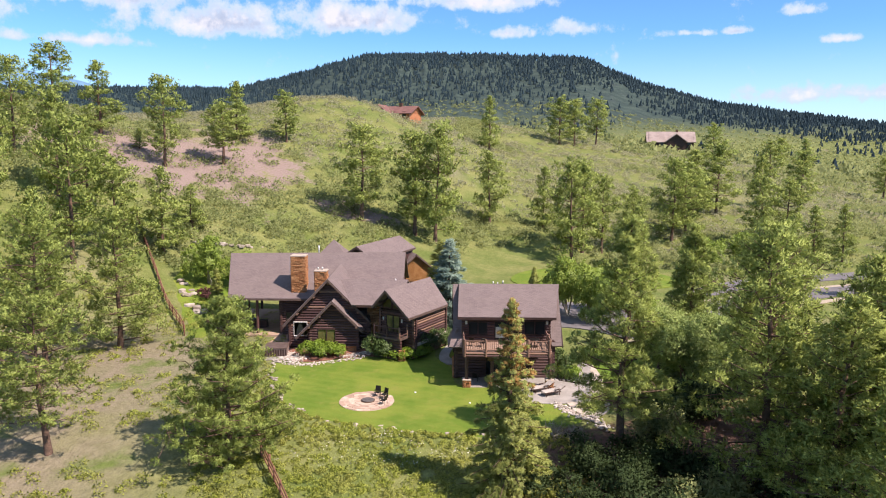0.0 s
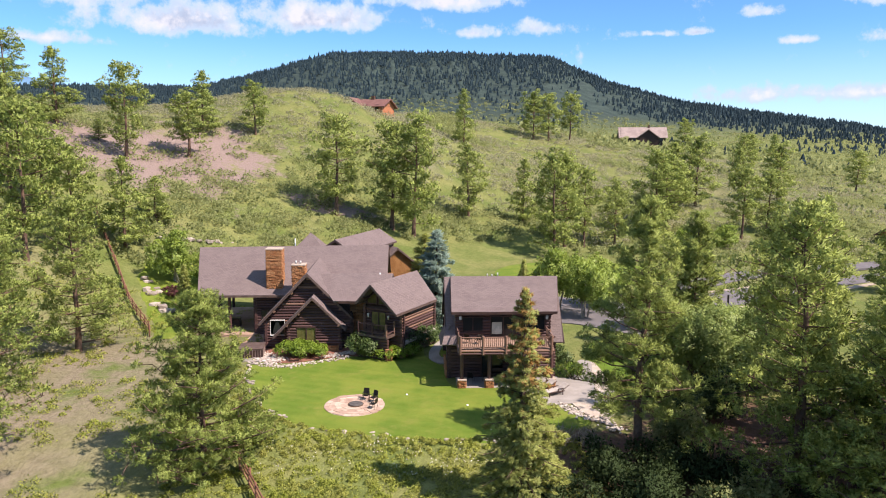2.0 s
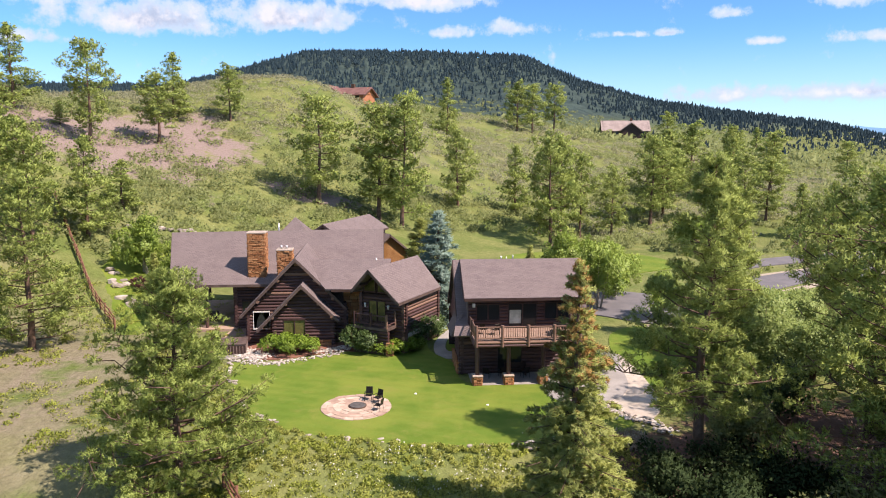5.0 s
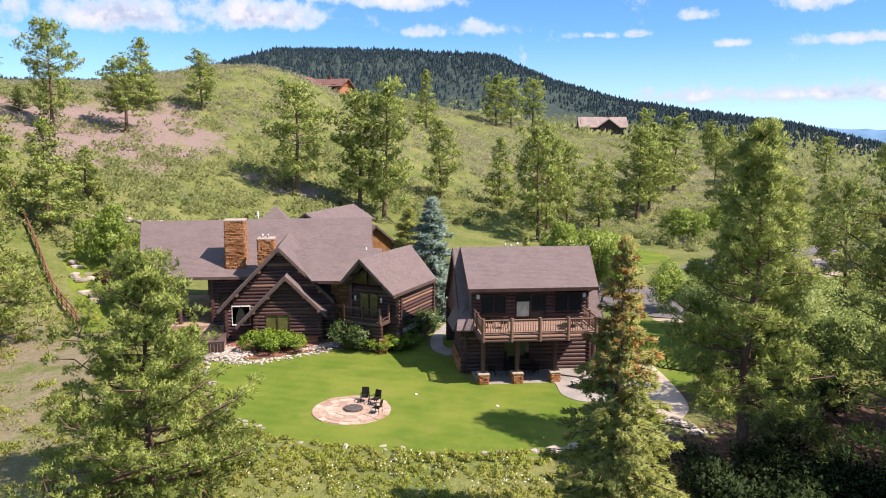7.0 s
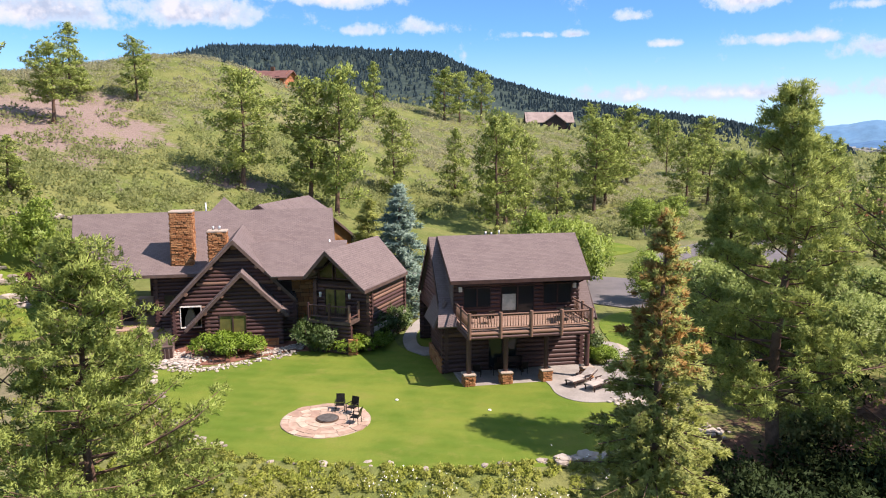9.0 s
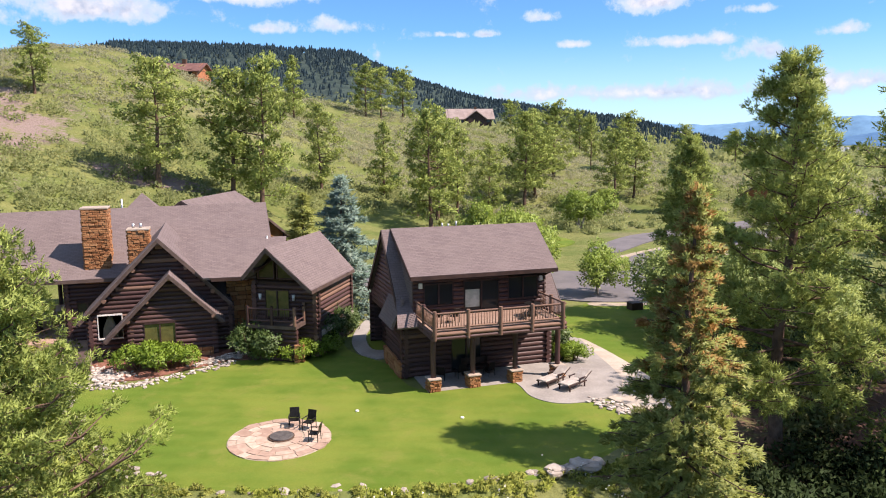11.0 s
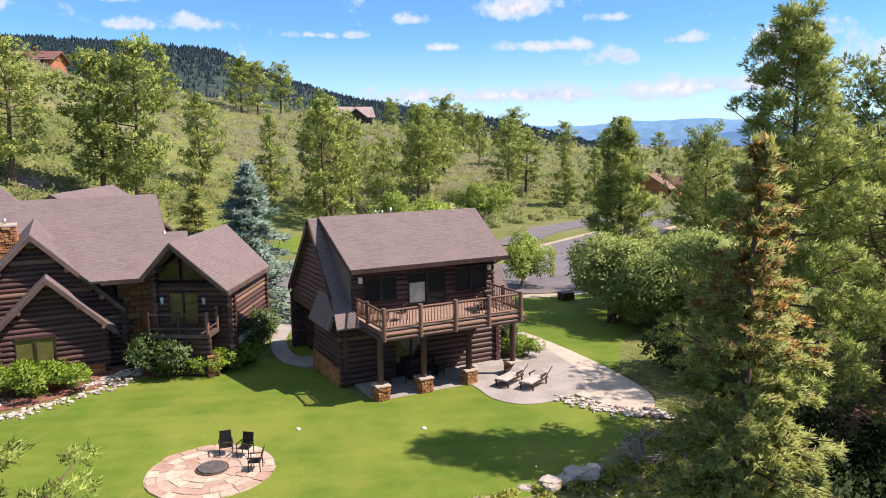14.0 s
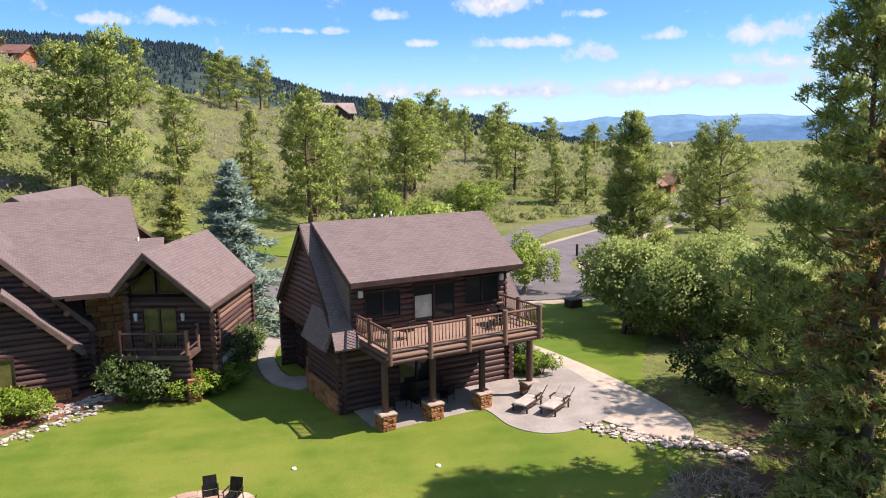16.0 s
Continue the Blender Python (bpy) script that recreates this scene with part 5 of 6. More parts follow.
def rubble(parent, x0, x1, y0, y1, z0, z1, course, length, seed, faces="sew", joined=""):
    """Stones laid in courses on the faces of a core; the faces named in joined are one mesh of many stones."""
    rng = random.Random(seed)
    z = z0
    rest = bmesh.new()
    while z < z1 - 0.03:
        h = min(course * rng.uniform(0.65, 1.35), z1 - z)
        for side in faces:
            lo, hi = (x0, x1) if side in "sn" else (y0, y1)
            s = lo - 0.03
            while s < hi + 0.02:
                ln = min(length * rng.uniform(0.5, 1.6), hi + 0.04 - s)
                if ln < 0.06:
                    break
                o = rng.uniform(0.0, 0.08)
                mid = s + ln / 2
                p = {"s": (mid, y0), "n": (mid, y1), "w": (x0, mid), "e": (x1, mid)}[side]
                size = (ln - 0.025, 0.10 + 2 * o, h - 0.022) if side in "sn" else (0.10 + 2 * o, ln - 0.025, h - 0.022)
                tilt = (rng.gauss(0, 0.05), rng.gauss(0, 0.05), 0)
                if side in joined:
                    k = len(rest.verts)
                    rest.from_mesh(BLOCK)
                    rest.verts.ensure_lookup_table()
                    m = Matrix.LocRotScale((p[0], p[1], z + h / 2), Euler(tilt), size)
                    for v in rest.verts[k:]:
                        v.co = m @ v.co
                else:
                    ob = new("stone", BLOCK)
                    ob.parent, ob.location, ob.rotation_euler, ob.scale = parent, (p[0], p[1], z + h / 2), tilt, size
                s += ln
        z += h
    if joined:
        tagged(part("stone_courses", rest, M["ledge"], parent), kind="stuff")
    else:
        rest.free()


def block_mesh():
    bm = box_bm(-0.5, 0.5, -0.5, 0.5, -0.5, 0.5)
    bmesh.ops.bevel(bm, geom=bm.edges[:], offset=0.09, segments=1, affect="EDGES")
    me = bpy.data.meshes.new("stone")
    bm.to_mesh(me)
    bm.free()
    me.materials.append(M["stone"])
    return me


BLOCK = block_mesh()


def gable_roof(house, ridge_a, ridge_b, eaves, thick=0.16, rake="fascia"):
    """Two slopes from a ridge. eaves: for each slope the points below ridge_a and ridge_b."""
    for ea, eb in eaves:
        slab("roof", (ridge_a, ridge_b, eb, ea), thick, M["shingle"], house, along=Vector(ridge_b) - Vector(ridge_a))
        for r, e in ((ridge_a, ea), (ridge_b, eb)):
            r, e = Vector(r), Vector(e)
            drop = Vector((0, 0, -0.05))
            beam("rake_board", r + drop, e + drop, 0.06, 0.19, rake, house)
        beam("eave_board", Vector(ea) + Vector((0, 0, -0.03)), Vector(eb) + Vector((0, 0, -0.03)), 0.06, 0.2, rake, house)


# ---- guest house over the deck ----
def guest_house():
    g = thing("guest_house", "two-storey dark log guest house with brown shingle roof and deck", "house", at=(0, 0, 0))
    RY, RZ = 68.0, 7.83
    k = 1.06
    # steep main roof, with a wide shed dormer to the front
    slab("roof", ((0.40, RY, RZ), (10.3, RY, RZ), (10.1, 72.15, RZ - 3.98 * k), (0.40, 72.15, RZ - 3.98 * k)), 0.18, M["shingle"], g, along=(1, 0, 0))
    slab("roof", ((0.40, RY, RZ), (1.15, RY, RZ), (1.15, 63.55, RZ - 4.45 * k), (0.40, 63.55, RZ - 4.45 * k)), 0.18, M["shingle"], g, along=(1, 0, 0))
    slab("roof", ((0.38, 64.6, RZ - 3.4 * k), (1.14, 64.6, RZ - 3.4 * k), (1.30, 62.95, 3.12), (0.02, 62.95, 3.12)), 0.12, M["shingle"], g, along=(1, 0, 0))
    slab("roof", ((9.2, RY, RZ), (10.3, RY, RZ), (10.1, 63.55, RZ - 4.45 * k), (9.2, 63.55, RZ - 4.45 * k)), 0.18, M["shingle"], g, along=(1, 0, 0))
    slab("roof", ((0.95, RY - 0.05, RZ + 0.05), (10.36, RY - 0.05, RZ + 0.05), (9.42, 62.98, 5.84), (0.78, 62.98, 5.84)), 0.14, M["shingle"], g, along=(1, 0, 0))
    beam("eave_board", (0.78, 62.97, 5.82), (9.42, 62.97, 5.82), 0.06, 0.2, "timber", g)
    beam("rake_board", (0.94, RY, RZ + 0.02), (0.78, 62.98, 5.82), 0.06, 0.2, "timber", g)
    beam("rake_board", (10.36, RY, RZ + 0.02), (9.42, 62.98, 5.82), 0.06, 0.2, "fascia", g)
    for x in (0.38, 10.2):
        beam("rake_board", (x, RY, RZ - 0.03), (x, 72.15, RZ - 3.98 * k - 0.03), 0.07, 0.28, "timber", g)
        beam("rake_board", (x, RY, RZ - 0.03), (x, 63.55, RZ - 4.45 * k - 0.03), 0.07, 0.28, "timber", g)
    # shingled cheeks of the dormer
    for x0, x1 in ((1.12, 1.24), (9.0, 9.12)):
        pts = ((67.8, RZ - 0.2), (64.0, 6.12), (64.0, 3.50))
        bm = bmesh.new()
        vs = [bm.verts.new((x, y, z)) for x in (x0, x1) for y, z in pts]
        for f in ((0, 1, 2), (5, 4, 3), (0, 3, 4, 1), (1, 4, 5, 2), (2, 5, 3, 0)):
            bm.faces.new([vs[i] for i in f])
        bmesh.ops.recalc_face_normals(bm, faces=bm.faces[:])
        uv = bm.loops.layers.uv.new("UV")
        for f in bm.faces:
            for lp in f.loops:
                lp[uv].uv = (lp.vert.co.y, lp.vert.co.z)
        part("dormer_cheek", bm, M["shingle"], g)
    # walls
    log_wall(g, (1.2, 64.0), (9.05, 64.0), 3.45, 6.02, gaps=((0.55, 2.25, 3.95, 5.25), (2.85, 5.0, 3.5, 5.3), (5.55, 7.4, 4.0, 5.35)), r=0.14, ends=0.05, seed=3)
    window(g, (1.2, 64.0), (9.05, 64.0), 0.55, 2.25, 3.95, 5.25, mullions=1)
    window(g, (1.2, 64.0), (9.05, 64.0), 2.85, 5.0, 3.5, 5.3, mullions=1, name="glazed_door")
    window(g, (1.2, 64.0), (9.05, 64.0), 5.55, 7.4, 4.0, 5.35, mullions=1)
    part("blind", box_bm(4.18, 5.02, 63.875, 63.89, 3.75, 4.75), M["drape"], g, "pale half-drawn blind")
    log_wall(g, (0.75, 64.1), (9.3, 64.1), 0.0, 3.42, gaps=((2.6, 4.4, 0.05, 2.2),), r=0.15, worn=0.05, seed=4)
    window(g, (0.75, 64.1), (9.3, 64.1), 2.6, 4.4, 0.05, 2.2, mullions=1, name="glazed_door")
    log_wall(g, (0.75, 72.0), (0.75, 64.1), 2.75, 3.6, gable=(4.0, 7.55, 1.02), r=0.15, seed=5)
    log_wall(g, (0.75, 67.9), (0.75, 64.1), 0.0, 2.75, r=0.15, seed=8)
    log_wall(g, (1.35, 72.0), (1.35, 67.9), 0.0, 2.75, r=0.15, ends=0.05, seed=9, gaps=((1.2, 2.2, 0.0, 2.1),))
    log_wall(g, (0.75, 67.9), (1.35, 67.9), 0.0, 2.75, r=0.15, ends=0.05, seed=10)
    log_wall(g, (9.3, 64.1), (9.3, 72.0), 0.0, 3.55, gable=(3.9, 7.55, 1.06), r=0.15, seed=6)
    log_wall(g, (9.3, 72.0), (0.75, 72.0), 0.0, 3.5, r=0.15, seed=7)
    part("entry_door", box_bm(1.22, 1.3, 69.8, 70.8, 0.02, 2.1, 0.01), M["timber"], g)
    # stone skirt on the shaded side
    skirt = part("stone_skirt", box_bm(0.42, 0.60, 64.0, 67.8, -0.1, 0.85), M["mortar"], g)
    rubble(skirt, 0.44, 0.60, 64.0, 67.8, -0.05, 0.88, 0.24, 0.5, 21, "w")
    skirt = part("stone_skirt", box_bm(1.06, 1.20, 68.1, 69.7, -0.1, 1.0), M["mortar"], g)
    rubble(skirt, 1.08, 1.20, 68.1, 69.7, -0.05, 1.02, 0.24, 0.5, 25, "w")
    # pent roof over the side entry
    slab("entry_roof", ((0.70, 67.2, 4.40), (0.70, 64.3, 4.40), (-0.10, 64.0, 2.85), (-0.10, 67.0, 2.85)), 0.14, M["shingle"], g, along=(0, 1, 0))
    # deck
    deck = part("deck", box_bm(1.25, 8.75, 60.65, 64.0, 3.18, 3.36), M["timber"], g, "log-framed wooden deck")
    for i in range(24):
        y = 60.68 + i * 0.139
        part("deck_board", box_bm(1.25, 8.78, y, y + 0.13, 3.365, 3.40), M["deck"], deck)
    # light put into colour: paler logs on the sunny side and top edge
    for z in (3.24, 3.02):
        lay("rim_log", LOG_PALE_LIT if z > 3.1 else LOG, (1.2, 60.62, z), (8.75, 60.62, z), 0.11, deck)
        lay("rim_log", LOG, (1.28, 60.62, z), (1.28, 64.0, z), 0.11, deck)
        lay("rim_log", LOG_PALE_LIT, (8.72, 60.62, z), (8.72, 64.0, z), 0.11, deck)
    posts = [(1.34 + 1.80 * i, 60.55) for i in range(5)] + [(1.28, 62.3), (8.74, 62.4)]
    for x, y in posts:
        lay("rail_post", LOG_PALE_LIT if x > 1.3 else LOG, (x, y, 2.95), (x, y, 4.46), 0.105, deck)
    rails = ((1.34, 60.6, 8.62, 60.6), (1.28, 60.6, 1.28, 63.8), (8.70, 60.6, 8.70, 63.8))
    bal = bpy.data.meshes.new("baluster")
    bm = rod_bm((0, 0, 0), (0, 0, 0.72), 0.022, sides=5)
    bm.to_mesh(bal)
    bm.free()
    bal.materials.append(M["log_worn"])
    for x0, y0, x1, y1 in rails:
        for z in (4.32, 3.56):
            lay("rail", LOG_PALE_LIT, (x0, y0, z), (x1, y1, z), 0.055, deck)
        n = int(math.hypot(x1 - x0, y1 - y0) / 0.155)
        for i in range(1, n):
            ob = new("baluster", bal)
            ob.parent = deck
            ob.location = (x0 + (x1 - x0) * i / n, y0 + (y1 - y0) * i / n, 3.58)
    for x in (1.55, 3.75, 6.2, 8.75):
        lay("column", LOG, (x, 61.55, 0.7), (x, 61.55, 3.1), 0.15, g)
        pier = part("stone_pier", box_bm(x - 0.27, x + 0.27, 61.28, 61.82, -0.05, 0.62), M["mortar"], g)
        rubble(pier, x - 0.27, x + 0.27, 61.28, 61.82, 0.0, 0.60, 0.13, 0.26, int(x * 10), "sewn")
        part("pier_cap", box_bm(x - 0.37, x + 0.37, 61.18, 61.92, 0.62, 0.71, 0.02), M["cap"], g)
    # wall lamps and roof vents
    for x in (1.55, 8.75):
        part("wall_lamp", box_bm(x - 0.10, x + 0.10, 63.72, 63.86, 5.0, 5.3, 0.02), M["white"], g)
    for x, h in ((4.2, 0.22), (5.1, 0.3), (4.6, 0.16)):
        part("roof_vent", rod_bm((x, 68.1, 7.75), (x, 68.1, 7.85 + h), 0.06, sides=8), M["galvanised"], g)
    part("downspout", rod_bm((9.35, 63.2, 5.7), (9.0, 63.85, 5.3), 0.045, sides=6), M["timber"], g)
    part("downspout", rod_bm((9.0, 63.85, 5.35), (9.0, 63.85, 3.5), 0.045, sides=6), M["timber"], g)
    return g


guest_house()


# ---- main log house ----
def main_house():
    h = thing("log_house", "large dark log house with brown shingle gables and stone chimneys", "house")
    RY, RZ, S = 84.6, 8.25, 0.57
    ez = RZ - S * 7.0
    gable_roof(h, (-25.5, RY, RZ - 0.08), (-5.0, RY, RZ + 0.15), (((-23.9, 77.6, ez), (-5.0, 77.6, ez)), ((-23.9, 91.6, ez), (-5.0, 91.6, ez))))
    # body walls; the west end is an open porch on log posts
    log_wall(h, (-18.3, 78.6), (-5.6, 78.6), 0.0, 4.45, gaps=((0.45, 1.75, 1.35, 2.6),), seed=11)
    window(h, (-18.3, 78.6), (-5.6, 78.6), 0.45, 1.75, 1.35, 2.6, pane="glass", trim="timber")
    log_wall(h, (-5.6, 78.6), (-5.6, 90.6), 0.0, 4.5, gable=(6.0, 7.7, 0.57), seed=12)
    log_wall(h, (-5.6, 90.6), (-18.3, 90.6), 0.0, 4.45, seed=13)
    log_wall(h, (-18.3, 90.6), (-18.3, 78.6), 0.0, 4.5, gable=(6.0, 7.7, 0.57), seed=14)
    for x, y in ((-23.6, 78.5), (-21.0, 78.5), (-23.6, 84.6), (-23.6, 90.5), (-21.0, 90.5)):
        lay("porch_post", LOG, (x, y, 0.0), (x, y, 4.45), 0.16, h)
    for y in (78.5, 90.5):
        lay("porch_beam", LOG, (-24.0, y, 4.3), (-18.2, y, 4.3), 0.17, h)
    lay("porch_beam", LOG, (-23.6, 78.2, 4.3), (-23.6, 90.8, 4.3), 0.17, h)
    for x in (-23.6, -21.0):
        lay("porch_rafter", LOG, (x, RY, 4.3), (x, RY, 7.9), 0.12, h)
    # mid gable facing the lawn
    MX, MZ, K = -12.25, 7.36, 1.04
    gable_roof(h, (MX, 72.75, MZ), (MX, 82.2, MZ), (((-17.0, 72.95, MZ - 4.75 * K), (-17.0, 79.5, MZ - 4.75 * K)), ((-8.15, 72.95, MZ - 4.1 * K), (-8.15, 80.4, MZ - 4.1 * K))))
    log_wall(h, (-16.3, 73.6), (-8.3, 73.6), 0.0, 2.95, gaps=((0.35, 1.75, 1.2, 2.75),), gable=(4.05, 7.05, 1.04), worn=0.12, seed=15)
    window(h, (-16.3, 73.6), (-8.3, 73.6), 0.35, 1.75, 1.2, 2.75, pane="glass", mullions=0, trim="white")
    for t0, t1 in ((-15.88, -15.36), (-14.62, -15.14)):
        bm = bmesh.new()
        bm.faces.new([bm.verts.new((x, 73.44, z)) for x, z in ((t0, 1.30), (t0 + (t1 - t0) * 0.35, 1.30), (t0 + (t1 - t0) * 0.45, 1.9), (t1, 2.64), (t0, 2.64))])
        bmesh.ops.solidify(bm, geom=bm.faces[:], thickness=0.02)
        part("curtain", bm, M["drape"], h, "pale tied-back curtain")
    log_wall(h, (-16.3, 78.6), (-16.3, 73.6), 0.0, 2.7, seed=16)
    log_wall(h, (-8.3, 73.6), (-8.3, 78.6), 0.0, 3.4, seed=17)
    for x, z in ((MX - 1.5, MZ - 1.5 * K), (MX - 3.2, MZ - 3.2 * K), (MX + 1.5, MZ - 1.5 * K), (MX + 3.0, MZ - 3.0 * K), (MX, MZ)):
        lay("purlin", LOG_PALE_LIT, (x, 72.85, z - 0.38), (x, 73.9, z - 0.38), 0.13, h)
    # lower gable in front of it
    PX, PZ, Q = -11.7, 5.3, 1.02
    gable_roof(h, (PX, 71.75, PZ), (PX, 74.3, PZ), (((PX - 3.8, 71.95, PZ - 3.8 * Q), (PX - 3.8, 74.3, PZ - 3.8 * Q)), ((PX + 3.05, 71.95, PZ - 3.05 * Q), (PX + 3.05, 74.3, PZ - 3.05 * Q))))
    log_wall(h, (-13.95, 72.6), (-9.35, 72.6), 0.0, 2.75, gaps=((0.65, 2.45, 0.85, 2.25),), gable=(2.25, 5.05, 1.02), worn=0.10, seed=18)
    window(h, (-13.95, 72.6), (-9.35, 72.6), 0.65, 2.45, 0.85, 2.25, pane="glass_warm", mullions=1)
    log_wall(h, (-13.95, 73.6), (-13.95, 72.6), 0.0, 2.7, ends=0.15, worn=0.3, seed=19)
    log_wall(h, (-9.35, 72.6), (-9.35, 73.6), 0.0, 2.7, ends=0.15, worn=0.3, seed=20)
    for x, z in ((PX - 1.3, PZ - 1.3 * Q), (PX + 1.3, PZ - 1.3 * Q), (PX, PZ), (PX - 2.4, PZ - 2.4 * Q), (PX + 2.4, PZ - 2.4 * Q)):
        lay("purlin", LOG_PALE_LIT, (x, 71.85, z - 0.34), (x, 72.9, z - 0.34), 0.11, h)
    skirt = part("stone_skirt", box_bm(-13.9, -9.4, 72.32, 72.42, -0.1, 0.5), M["mortar"], h)
    rubble(skirt, -13.9, -9.4, 72.34, 72.42, -0.05, 0.5, 0.24, 0.5, 22, "s")
    # link roof between the gables
    L, C, R = (-12.2, 76.6, 6.57), (-8.1, 76.6, 6.68), (-4.3, 76.4, 6.66)
    e0, e1, e2 = (-9.75, 72.0, 4.86), (-8.55, 72.0, 4.84), (-5.0, 72.2, 4.72)
    slab("roof", (L, C, e1, e0), 0.14, M["shingle"], h, along=(1, 0, 0))
    slab("roof", (C, R, e2, e1), 0.14, M["shingle"], h, along=(1, -0.04, 0))
    slab("roof", (L, C, (-8.1, 81.4, 5.5), (-12.2, 81.4, 5.7)), 0.14, M["shingle"], h, along=(1, 0, 0))
    slab("roof", (C, R, (-4.3, 81.4, 5.3), (-8.1, 81.4, 5.5)), 0.14, M["shingle"], h, along=(1, 0, 0))
    beam("eave_board", (-9.3, 71.98, 4.82), (-7.2, 72.0, 4.78), 0.06, 0.2, "timber", h)
    link = part("link_wall", box_bm(-8.4, -5.4, 74.2, 74.5, -0.1, 4.9), M["mortar"], h)
    rubble(link, -8.4, -5.9, 74.2, 74.5, 0.0, 4.2, 0.28, 0.55, 23, "s")
    # angled wing with its balcony
    A = Vector((-6.2, 69.75, 0))
    u, v = Vector((0.507, 0.862, 0)), Vector((0.862, -0.507, 0))

    def at(s, t, z):
        p = A + u * s + v * t
        return (p.x, p.y, z)
    W, Z0, Z1 = 2.95, 6.86, 4.46
    gable_roof(h, at(0, 0, Z0), at(8.4, 0, Z0), ((at(-0.3, W, Z1), at(7.1, W, Z1)), (at(-0.1, -1.6, 5.05), at(7.4, -1.6, 5.05))))
    slab("roof", (at(7.0, 0, Z0 - 0.03), at(8.4, 0, Z0 - 0.03), at(7.1, W, Z1)), 0.1, M["shingle"], h)
    iw = 2.45
    lw = 1.42
    a, b = at(1.5, -lw, 0)[:2], at(1.5, iw, 0)[:2]
    log_wall(h, a, b, 0.0, 4.55, gaps=((0.62, 2.22, 2.3, 4.1),), seed=24)
    window(h, a, b, 0.62, 2.22, 2.3, 4.1, pane="glass_warm", mullions=1, name="glazed_door")
    # boarded gable with a pair of slanted lights
    bm = bmesh.new()
    bm.faces.new([bm.verts.new(at(1.5, t, z)) for t, z in ((-lw, 4.5), (iw, 4.5), (iw, 4.72), (0, 6.68), (-lw, 5.05))])
    bmesh.ops.solidify(bm, geom=bm.faces[:], thickness=0.16)
    part("gable_panel", bm, M["chinking"], h)
    for sg, run in ((-1, 0.92), (1, 0.78)):
        lite = [(0.10, 4.78), (1.15, 4.78), (1.15, 6.42 - 1.15 * run - (0.14 if sg < 0 else 0.0)), (0.10, 5.98)]
        bm = bmesh.new()
        bm.faces.new([bm.verts.new(at(1.28, sg * t, z)) for t, z in lite])
        bmesh.ops.solidify(bm, geom=bm.faces[:], thickness=0.04)
        lit = part("gable_window", bm, M["glass_warm"], h)
        for (t0, z0), (t1, z1) in zip(lite, lite[1:] + lite[:1]):
            lay("frame", LOG, at(1.24, sg * t0, z0), at(1.24, sg * t1, z1), 0.045, lit)
    log_wall(h, b, at(7.2, iw, 0)[:2], 0.0, 4.75, worn=0.45, seed=25)
    log_wall(h, at(7.2, iw, 0)[:2], at(7.2, -lw, 0)[:2], 0.0, 4.6, gable=(iw, 6.4, 0.9), seed=26)
    log_wall(h, at(7.2, -lw, 0)[:2], a, 0.0, 4.7, seed=27)
    beam("sill_board", at(1.6, iw + 0.24, 1.55), at(7.4, iw + 0.24, 1.55), 0.10, 0.32, "cushion", h)
    b0, b1 = -1.35, 1.85
    bal = slab("balcony", (at(-0.2, b0, 2.22), at(-0.2, b1, 2.22), at(1.4, b1, 2.22), at(1.4, b0, 2.22)), 0.2, M["fascia"], h, "small wooden balcony with log rails")
    for t in (b0 + 0.1, 0.3, b1 - 0.1):
        lay("rail_post", LOG_PALE_LIT if t > 1 else LOG, at(-0.1, t, 2.0), at(-0.1, t, 3.36), 0.10, bal)
    lay("rail_post", LOG_PALE_LIT, at(1.25, b1 - 0.1, 2.0), at(1.25, b1 - 0.1, 3.36), 0.10, bal)
    for z in (3.2, 2.48):
        lay("rail", LOG, at(-0.1, b0, z), at(-0.1, b1, z), 0.05, bal)
        lay("rail", LOG, at(-0.1, b1 - 0.1, z), at(1.4, b1 - 0.1, z), 0.05, bal)
    for i in range(20):
        t = b0 + 0.15 + i * 0.155
        lay("baluster", LOG, at(-0.1, t, 2.48), at(-0.1, t, 3.2), 0.02, bal)
    log_wall(h, at(0.15, b0 + 0.1, 0)[:2], at(0.15, b1 - 0.1, 0)[:2], 0.0, 2.0, ends=0.05, seed=33)
    corner = at(0.25, b1 - 0.1, 0)
    pier = part("stone_pier", box_bm(corner[0] - 0.25, corner[0] + 0.25, corner[1] - 0.25, corner[1] + 0.25, -0.05, 1.1), M["mortar"], h)
    rubble(pier, corner[0] - 0.25, corner[0] + 0.25, corner[1] - 0.25, corner[1] + 0.25, 0.0, 1.1, 0.16, 0.3, 44, "se")
    for t in (-1.1, 1.1):
        part("wall_lamp", rod_bm(at(1.28, t, 3.45), at(1.28, t, 3.8), 0.07, 0.10, 6), M["white"], h)
    for t, z in ((0, Z0), (1.4, Z0 - 1.14), (-0.9, Z0 - 1.08), (2.5, Z0 - 2.03)):
        lay("purlin", LOG, at(0.1, t, z - 0.36), at(1.7, t, z - 0.36), 0.12, h)
    # back wing and garage
    p, q = Vector((-11.4, 89.5, 8.35)), Vector((-6.75, 100.5, 8.4))
    d = (q - p).normalized()
    n = Vector((d.y, -d.x, 0))
    lo, east, slip = -4.4 * 0.62, 2.5, -2.5 * 0.62
    gable_roof(h, p, q, ((p + n * east + Vector((0, 0, slip)), q + n * east + Vector((0, 0, slip))), (p - n * 4.4 + Vector((0, 0, lo)), q - n * 4.4 + Vector((0, 0, lo)))))
    c = Vector((-14.5, 91.6, 8.95))
